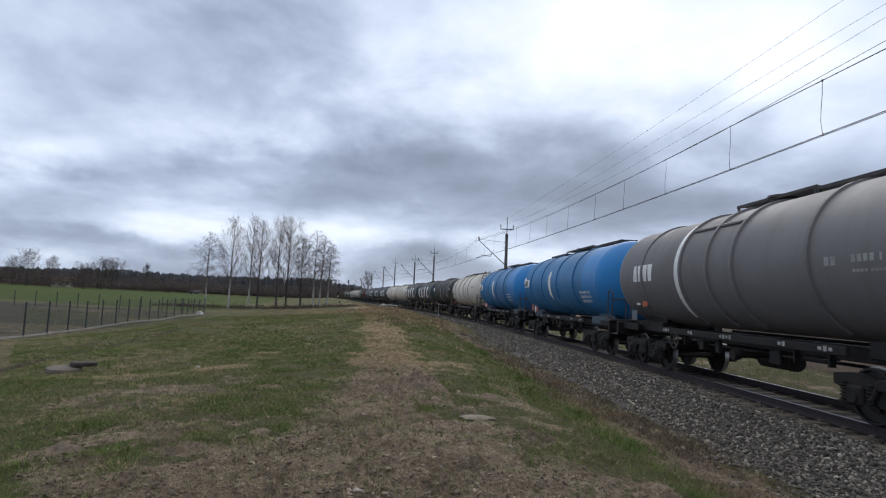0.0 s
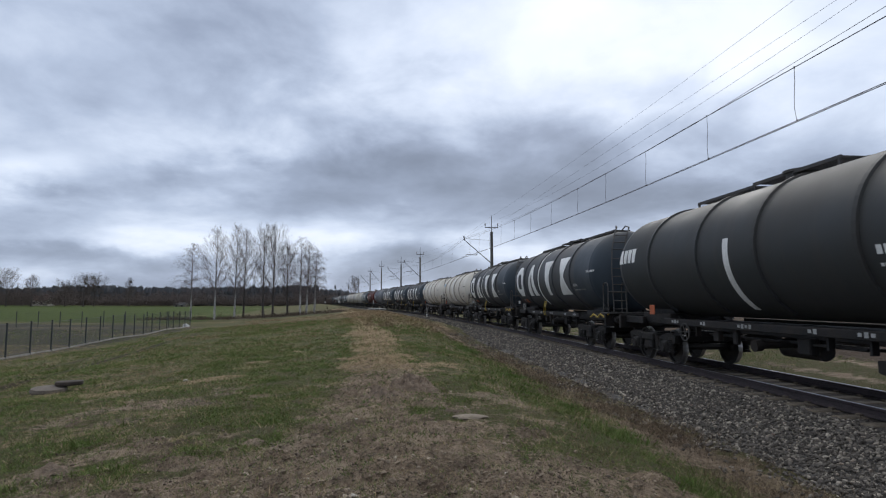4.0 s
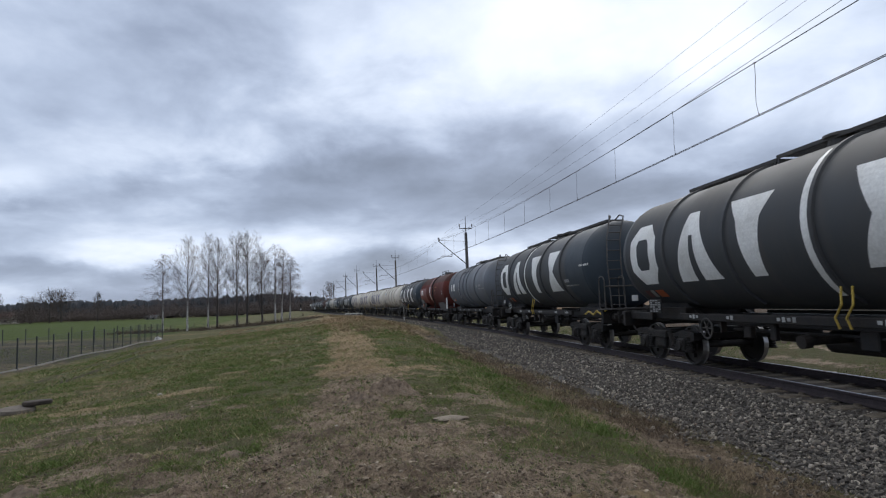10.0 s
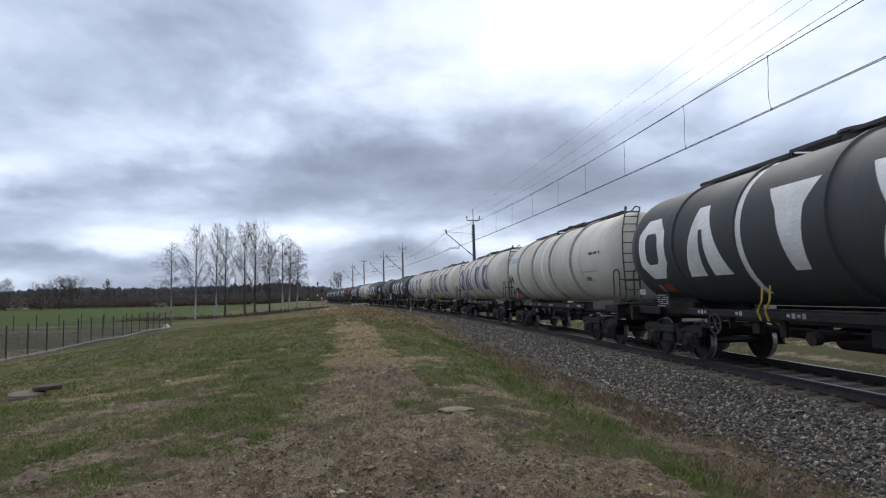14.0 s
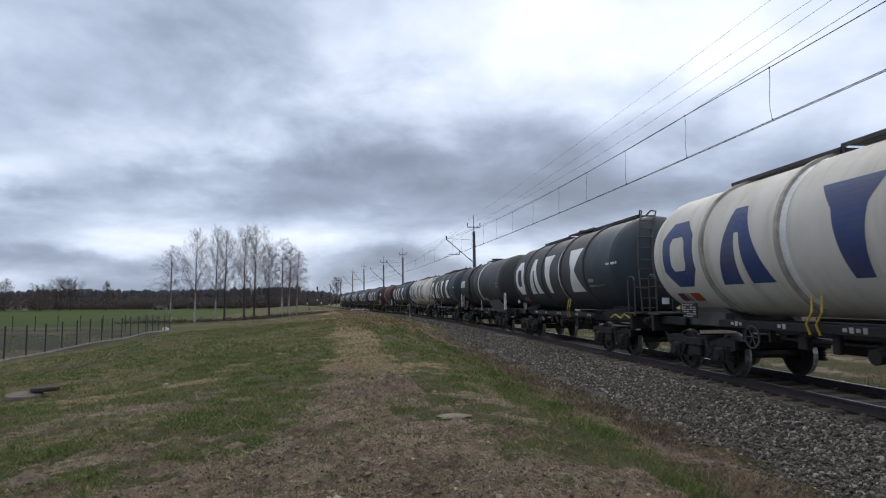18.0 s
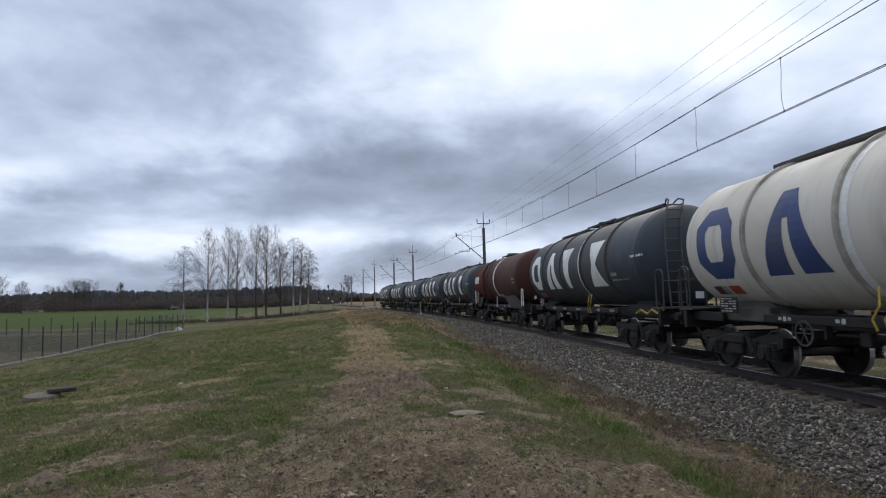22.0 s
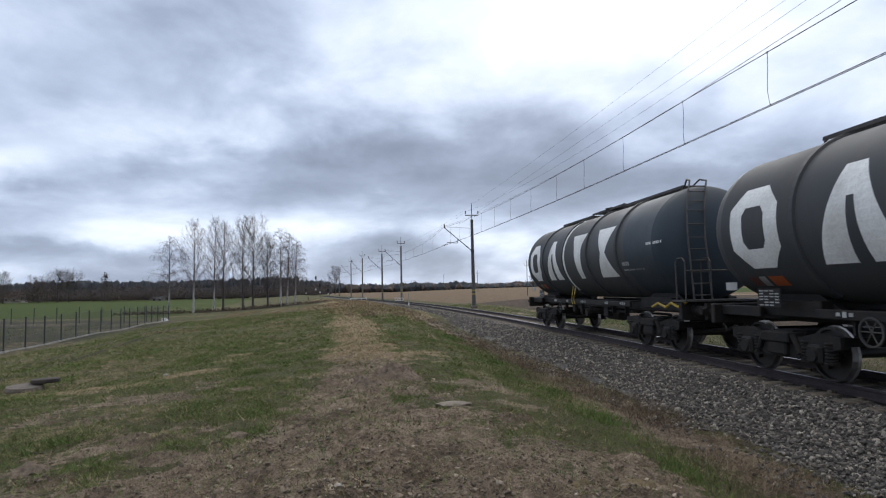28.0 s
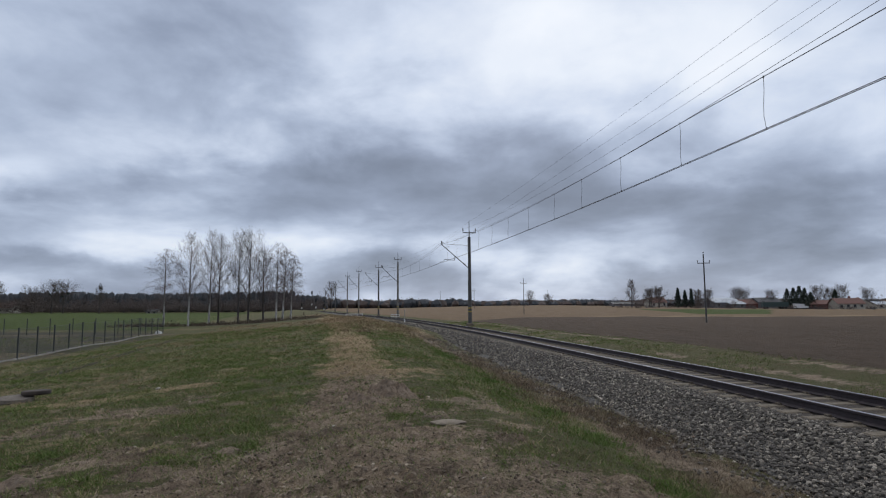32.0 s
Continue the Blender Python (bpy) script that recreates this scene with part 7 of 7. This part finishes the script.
def build_grass():
    rs = np.random.RandomState(61)
    xs, ys, hs = [], [], []
    for y0, y1, per, h in ((3.4, 8.0, 7000, 0.034), (8.0, 14.0, 3600, 0.042), (14.0, 24.0, 1300, 0.05), (24.0, 60.0, 330, 0.06)):
        x0, x1 = -0.80 * y1 - 0.5, 6.0
        n = int((x1 - x0) * (y1 - y0) * per)
        x, y = rs.uniform(x0, x1, n), rs.uniform(y0, y1, n)
        keep = (rs.rand(n) < green_mask(x, y) * 0.85 + 0.06 * (side_of(x, y) < -4.4)) & (x > -0.80 * y - 0.5)
        x, y = x[keep], y[keep]
        xs.append(x)
        ys.append(y)
        hs.append(h * (0.6 + 0.9 * lattice(x, y, 0.45, 55)) * rs.lognormal(0, 0.4, len(x)))
    x, y, h = np.concatenate(xs), np.concatenate(ys), np.concatenate(hs)
    w = 0.002 + 0.00033 * y
    blades("grass_blades", x, y, h, rs.uniform(0.3, 1.6, len(x)), w, "grass", 62, "short patchy spring grass with dry blades", "grass")
    # dead weeds along the foot of the ballast
    n = 95000
    y = 3.0 + 57.0 * rs.rand(n) ** 1.9
    d = -3.95 + rs.normal(0, 0.5, n) + 0.8 * (lattice(y, y * 0, 2.0, 64) - 0.5)
    h_ = np.interp(y, TY, TH)
    x = np.interp(y, TY, TX) + d / np.cos(h_)
    keep = (rs.rand(n) < 0.25 + 0.75 * step(0.35, 0.6, lattice(x, y, 0.7, 69))) & (d < -2.95) & (rs.rand(n) < 1 - 0.75 * step(18, 30, y))
    x, y = x[keep], y[keep]
    h = 0.075 * rs.lognormal(0, 0.55, len(x))
    blades("dead_weeds", x, y, np.minimum(h, 0.35), rs.uniform(0.3, 1.8, len(x)), 0.0016 + 0.0002 * y, "weeds", 65, "brown dead weeds along the foot of the ballast", "weeds")
    # dry tufts over the bank and the turf
    n = 120000
    y = 3.5 + 75 * rs.rand(n) ** 1.5
    d = rs.uniform(-24, -4.4, n)
    x = np.interp(y, TY, TX) + d
    bank = step(36, 50, y) * step(-13, -9.5, d)
    keep = (bare_mask(x, y)[1] < 0.35) & (rs.rand(n) < np.maximum(0.75 * step(0.5, 0.66, 0.6 * lattice(x, y, 1.6, 66) + 0.4 * lattice(x, y, 0.5, 63)), bank)) & (x > -0.8 * y)
    x, y = x[keep], y[keep]
    blades("dry_tufts", x, y, 0.045 * (1 + y / 45) * rs.lognormal(0, 0.45, len(x)), rs.uniform(0.6, 2.2, len(x)), 0.0022 + 0.0003 * y, "hay", 67, "pale dry grass tufts", "grass")
    n = 26000
    y = 34 + 78 * rs.rand(n) ** 0.8
    d = rs.uniform(-11, -2.6, n)
    x = np.interp(y, TY, TX) + d
    keep = rs.rand(n) < (0.1 + 0.9 * step(0.42, 0.62, lattice(x, y, 2.4, 70))) * (1 - 0.9 * path_mask(x, y)) * step(34, 56, y)
    x, y = x[keep], y[keep]
    blades("bank_grass", x, y, 0.075 * rs.lognormal(0, 0.5, len(x)), rs.uniform(0.5, 2.2, len(x)), 0.005 + 0.0005 * y, "straw_blade", 86, "long pale dry grass on the bank", "grass")
    # trodden hay and roots on the lane
    n = 130000
    y = 3.2 + 52 * rs.rand(n) ** 1.5
    x = rs.uniform(-0.55, 0.5, n) * y
    m = path_mask(x, y)
    keep = rs.rand(n) < m * (0.25 + 0.75 * step(0.45, 0.65, lattice(x, y, 0.6, 73))) * (0.6 + 0.4 * step(10, 16, y))
    x, y = x[keep], y[keep]
    blades("trodden_hay", x, y, 0.02 * (1 + y / 22) * rs.lognormal(0, 0.45, len(x)), rs.uniform(0.8, 3.5, len(x)), 0.002 + 0.00032 * y, "hay", 74, "trodden dry hay on the dirt lane", "hay")
    # low dead stalks that stand in the open soil
    n = 60000
    y = 3.5 + 12 * rs.rand(n) ** 1.3
    x = rs.uniform(-0.8, 0.5, n) * y
    keep = (rs.rand(n) < (0.08 + 0.92 * step(0.5, 0.68, 0.6 * lattice(x, y, 0.5, 87) + 0.4 * lattice(x, y, 0.16, 88))) * np.maximum(path_mask(x, y), bare_mask(x, y)[0])) & (side_of(x, y) < -4.6)
    x, y = x[keep], y[keep]
    blades("dead_stalks", x, y, 0.03 * rs.lognormal(0, 0.5, len(x)), rs.uniform(0.3, 2.4, len(x)), 0.0018 + 0.0003 * y, "weeds", 89, "low brown dead stalks in the bare soil", "weeds")
    # rank green tufts along the lane's far edge
    n = 30000
    y = 3.6 + 30 * rs.rand(n) ** 2.0
    d = -5.05 + rs.normal(0, 0.22, n) + 0.5 * (lattice(y, y * 0, 2.3, 75) - 0.5)
    x = np.interp(y, TY, TX) + d
    keep = rs.rand(n) < step(0.54, 0.7, lattice(x, y, 0.9, 76))
    x, y = x[keep], y[keep]
    blades("green_tufts", x, y, 0.07 * rs.lognormal(0, 0.4, len(x)), rs.uniform(0.2, 1.2, len(x)), 0.002 + 0.0003 * y, "green", 77, "fresh green grass tufts beside the dead weeds", "grass")
    # the grassy verge beyond the rails
    n = 30000
    y = rs.uniform(9, 70, n)
    d = rs.uniform(2.2, 5.4, n)
    x = np.interp(y, TY, TX) + d
    keep = rs.rand(n) < step(0.36, 0.62, 0.6 * lattice(x, y, 1.6, 78) + 0.4 * lattice(x, y, 0.5, 79)) * (1 - 0.8 * np.exp(-((d - 4.7) / 0.3) ** 2))
    x, y = x[keep], y[keep]
    blades("verge_grass", x, y, 0.055 * rs.lognormal(0, 0.4, len(x)), rs.uniform(0.3, 1.4, len(x)), 0.004 + 0.0003 * y, "grass", 68, "patchy green verge beyond the rails", "grass")


M["straw_blade"] = material("pale_straw_blades", blade_material([(0.0, (0.16, 0.125, 0.068)), (0.5, (0.27, 0.21, 0.12)), (1.0, (0.46, 0.37, 0.23))]))
M["green"] = material("fresh_green_blades", blade_material([(0.0, (0.06, 0.11, 0.02)), (0.7, (0.10, 0.165, 0.032)), (1.0, (0.18, 0.18, 0.07))]))
build_grass()


def build_clods():
    rs = np.random.RandomState(71)
    n = 120000
    y = 3.2 + 22 * rs.rand(n) ** 1.7
    x = rs.uniform(-0.8, 0.6, n) * y
    d = side_of(x, y)
    m = path_mask(x, y)
    keep = (rs.rand(n) < m * 0.6 + 0.02 + 0.3 * bare_mask(x, y)[0]) & (d < -4.6)
    x, y = x[keep], y[keep]
    s = 0.0115 * rs.lognormal(0, 0.65, len(x))
    s = np.minimum(s, 0.05)
    for cx, cy, r, k in ((-2.6, 7.2, 0.22, 70), (-2.2, 7.0, 0.25, 60), (-1.6, 6.7, 0.4, 90), (-1.1, 11.5, 0.4, 80), (-4.6, 6.45, 0.25, 60), (1.7, 5.6, 0.3, 60), (-1.4, 10.5, 0.3, 60), (-0.9, 5.2, 0.5, 110), (0.6, 4.9, 0.5, 110)):
        x, y = np.append(x, cx + rs.normal(0, r, k)), np.append(y, cy + rs.normal(0, r * 0.6, k))
        s = np.append(s, np.minimum(0.03 * rs.lognormal(0, 0.45, k), 0.07))
    z = ground_z(x, y) + s * 0.1
    scatter_lumps("soil_clods", np.stack([x, y, z], 1), s, M["clod"], 72, 0.65, None, "crumbled dry soil clods on the dirt lane", "soil")


build_clods()
M["pale_stone"] = worn("pale_flat_stone", (0.25, 0.205, 0.155), (0.18, 0.145, 0.11), 0.9, 0.0, 5.0, 0.6)
M["old_concrete"] = worn("old_grey_concrete", (0.15, 0.125, 0.10), (0.085, 0.07, 0.056), 0.9, 0.0, 5.0, 0.6)
M["white_stone"] = worn("chalky_white_stone", (0.46, 0.42, 0.36), (0.32, 0.29, 0.24), 0.85, 0.0, 8.0, 0.5)
M["mound_soil"] = worn("dry_mole_soil", (0.23, 0.17, 0.122), (0.12, 0.088, 0.062), 0.95, 0.0, 9.0, 0.9)
M["mound_sand"] = worn("sandy_soil", (0.23, 0.165, 0.085), (0.14, 0.10, 0.055), 0.95, 0.0, 9.0, 0.9)
M["railing_white"] = worn("weathered_white_paint", (0.62, 0.62, 0.6), (0.45, 0.44, 0.42), 0.7, 0.0, 3.0)
M["slab_dark"] = worn("dark_wet_slab", (0.06, 0.044, 0.034), (0.035, 0.027, 0.022), 0.85, 0.0, 4.0, 0.5)


def rock(name, x, y, size, mat, label, seed, category="stone", sink=0.3, group=""):
    rs = np.random.RandomState(seed)
    bm = bmesh.new()
    bmesh.ops.create_icosphere(bm, subdivisions=3, radius=1.0)
    k = rs.uniform(0, 50, 3)
    for v in bm.verts:
        n1 = noise.noise(Vector(v.co * 1.6) + Vector(k))
        n2 = noise.noise(Vector(v.co * 4.5) + Vector(k))
        v.co *= 1 + 0.28 * n1 + 0.12 * n2
    bmesh.ops.scale(bm, vec=[s / 2 for s in size], verts=bm.verts[:])
    ob = mesh_ob(name, bm, M[mat], label=label)
    ob.matrix_basis = pose(x, y, float(ground_z(np.array(x), np.array(y))) + size[2] * (0.5 - sink), 0, 0, float(rs.uniform(0, 360)) if size[0] == size[1] else 0)
    return tagged(ob, label, category, group)


rock("flat_stone", 0.04, 8.86, (0.48, 0.26, 0.09), "pale_stone", "pale flat stone lying in the dirt", 1, sink=0.42)


def heap(name, x, y, wide, deep, high, mat, label, seed):
    """A crumbly pile of soil: a ragged dome with lumps on it."""
    rs = np.random.RandomState(seed)
    k = 30
    u = np.linspace(-1, 1, k)
    U, V = np.meshgrid(u, u)
    r = np.hypot(U, V) * (1 + 0.35 * (lattice(U * 3 + seed, V * 3, 0.8, 81) - 0.5))
    X, Y = x + U * wide / 2, y + V * deep / 2
    dome = np.clip(1 - r ** 2, 0, 1)
    lump = lattice(X, Y, 0.11, 82 + seed) * 0.6 + lattice(X, Y, 0.045, 83 + seed) * 0.4
    Z = ground_z(X, Y) - 0.03 + high * 0.75 * dome ** 0.8 * (0.05 + 1.9 * lump)
    base = float(ground_z(np.array(x), np.array(y)))
    verts = np.stack([(X - x).ravel(), (Y - y).ravel(), (Z - base).ravel()], 1)
    i = (np.arange(k - 1)[:, None] * k + np.arange(k - 1)[None, :]).ravel()
    f = np.stack([i, i + 1, i + 1 + k, i + k], 1)
    keep = dome.ravel()[f].max(1) > 0
    ob = raw_ob(name, verts.tolist(), f[keep].tolist(), M[mat])
    ob.matrix_basis = pose(x, y, base)
    return tagged(ob, label, "soil", "soil heaps by the lane")


heap("soil_mound", -4.62, 6.45, 0.62, 0.5, 0.10, "mound_soil", "small bare mole hill in the grass", 2)
heap("soil_mound", -2.6, 7.25, 0.5, 0.36, 0.09, "mound_soil", "lumpy soil heap beside the lane", 3)
heap("soil_mound", -2.25, 7.05, 0.5, 0.34, 0.07, "mound_soil", "lumpy soil heap beside the lane", 4)
heap("soil_mound", -1.7, 6.7, 0.8, 0.5, 0.05, "mound_soil", "lumpy soil heap beside the lane", 7)
heap("soil_mound", -1.05, 11.6, 1.1, 0.8, 0.26, "mound_soil", "trampled clod heap on the lane", 8)
heap("soil_mound", -1.5, 10.6, 0.9, 0.7, 0.19, "mound_soil", "trampled clod heap on the lane", 9)
heap("sand_clod", 1.85, 5.75, 0.42, 0.34, 0.10, "mound_sand", "sandy yellow-brown clod at the lane's edge", 5)
heap("sand_clod", 1.55, 5.45, 0.3, 0.24, 0.07, "mound_sand", "sandy yellow-brown clod at the lane's edge", 6)
heap("sand_clod", 1.2, 5.65, 0.3, 0.2, 0.05, "mound_sand", "sandy yellow-brown clod at the lane's edge", 10)
for i, (x, y, s) in enumerate([(q[0], q[1], q[2] * 0.75) for q in [(-0.07, 7.32, 0.09), (-0.95, 5.0, 0.07), (-1.75, 8.9, 0.09), (-1.55, 8.3, 0.06), (-7.2, 14.9, 0.13), (0.4, 6.1, 0.05)]]):
    rock("white_stone", x, y, (s * 1.3, s, s * 0.8), "white_stone", "small chalky white stone on the bare soil", 20 + i, group="white stones by the lane")


def build_slabs():
    x, y = -10.3, 14.95
    z = float(ground_z(np.array(x), np.array(y)))
    bm = bmesh.new()
    lathe(bm, [(0.0, 0.02), (0.0, 0.40), (0.05, 0.415), (0.12, 0.39), (0.13, 0.02)], 22, "z", close=True)
    ob = mesh_ob("concrete_cover", bm, M["old_concrete"])
    ob.matrix_basis = pose(x - 0.28, y - 0.35, z + 0.0, 3, 2, 0)
    tagged(ob, "sunken pale concrete well cover in the grass", "well cover")
    bm = bmesh.new()
    lathe(bm, [(0.0, 0.02), (0.0, 0.30), (0.03, 0.32), (0.09, 0.32), (0.11, 0.29), (0.10, 0.02)], 26, "z", close=True)
    lid = mesh_ob("well_lid", bm, M["slab_dark"])
    lid.matrix_basis = pose(x, y, z + 0.135, -2, -2, 0)
    tagged(lid, "round dark lid lying on the concrete cover", "lid")


build_slabs()


def build_barrier():
    bx, by = -15.3, 100.0
    z = -0.42
    w = thing("culvert_railing", pose(bx, by, z, 0, 0, 12), "white-painted pipe railing over a culvert", "railing")
    for e in (-1.4, -0.47, 0.47, 1.4):
        bm = bmesh.new()
        rod(bm, (e, 0, -0.4), (e, 0, 0.9), 0.06, seg=8)
        part("post", bm, M["railing_white"], w)
    for zz in (0.5, 0.88):
        bm = bmesh.new()
        rod(bm, (-1.45, 0, zz), (1.45, 0, zz), 0.06, seg=8)
        part("rail_bar", bm, M["railing_white"], w)
    x, y, h = rail_at(99.0, 2.0)
    copy_thing(w, pose(float(x), float(y), -0.5, 0, 0, 12) @ Matrix.Scale(0.5, 4, (1, 0, 0)))
    bx2, by2 = bearing(-67.0, 70.0)
    x, y = bx2, by2
    z = float(ground_z(np.array(x), np.array(y)))
    k = thing("distance_post", pose(x, y, z, 0, 0, 10), "grey-white concrete distance post beside the line", "marker post")
    bm = bmesh.new()
    box(bm, (0, 0, 0.8), (0.09, 0.07, 2.0), bevel=0.015)
    part("post", bm, M["concrete"], k)
    bm = bmesh.new()
    box(bm, (0, -0.047, 0.5), (0.12, 0.02, 0.3), bevel=0.004)
    part("sign_face", bm, M["white_mark"], k)
    # line-side signs further down
    for b, far, h in ((-226, 205, 7.2), (-219, 190, 4.6), (-243, 240, 3.0), (-205, 230, 3.2)):
        x, y = bearing(b, far)
        z = float(ground_z(np.array(x), np.array(y)))
        s = thing("line_signal", pose(x, y, z), "slim dark line-side signal post with a small head", "signal post", "line-side signals")
        bm = bmesh.new()
        rod(bm, (0, 0, -0.2), (0, 0, h), 0.09, 0.07, seg=8)
        part("post", bm, M["mast_dark"], s)
        bm = bmesh.new()
        box(bm, (0, -0.1, h - 0.6), (0.5, 0.25, 1.2), bevel=0.06)
        part("head", bm, M["frame_black"], s)
        bm = bmesh.new()
        box(bm, (0, -0.1, h * 0.35), (0.35, 0.06, 0.6), bevel=0.02)
        part("white_plate", bm, M["white_mark"], s)
    rock("white_sack", -32.3, 66.4, (0.7, 0.6, 0.6), "railing_white", "crumpled white sack at the fence's corner", 45, "sack", 0.35)


build_barrier()


# ---- what moves ----
def motions():
    times = [i * 0.5 for i in range(65)]
    for w, end in WAGONS:
        walk(w, [(t, wagon_pose(end - SPEED * t)) for t in times])
    # all wheels turn at the same rate: one set of keys for each place in a bogie
    turn = math.degrees(SPEED / 0.46)
    done = {}
    for w, end in WAGONS:
        for b in w.children:
            for ws in b.children:
                if not ws.name.startswith("wheelset"):
                    continue
                side = ws.location.x > 0
                if side not in done:
                    x = ws.location.x
                    walk(ws, [(i / FPS, pose(x, 0, 0.46, 0, -turn * i / FPS, 0)) for i in range(32 * FPS + 1)])
                    done[side] = ws
                else:
                    ws.rotation_mode = "QUATERNION"
                    keys = ws.animation_data_create()
                    keys.action = done[side].animation_data.action
                    keys.action_slot = done[side].animation_data.action_slot


motions()
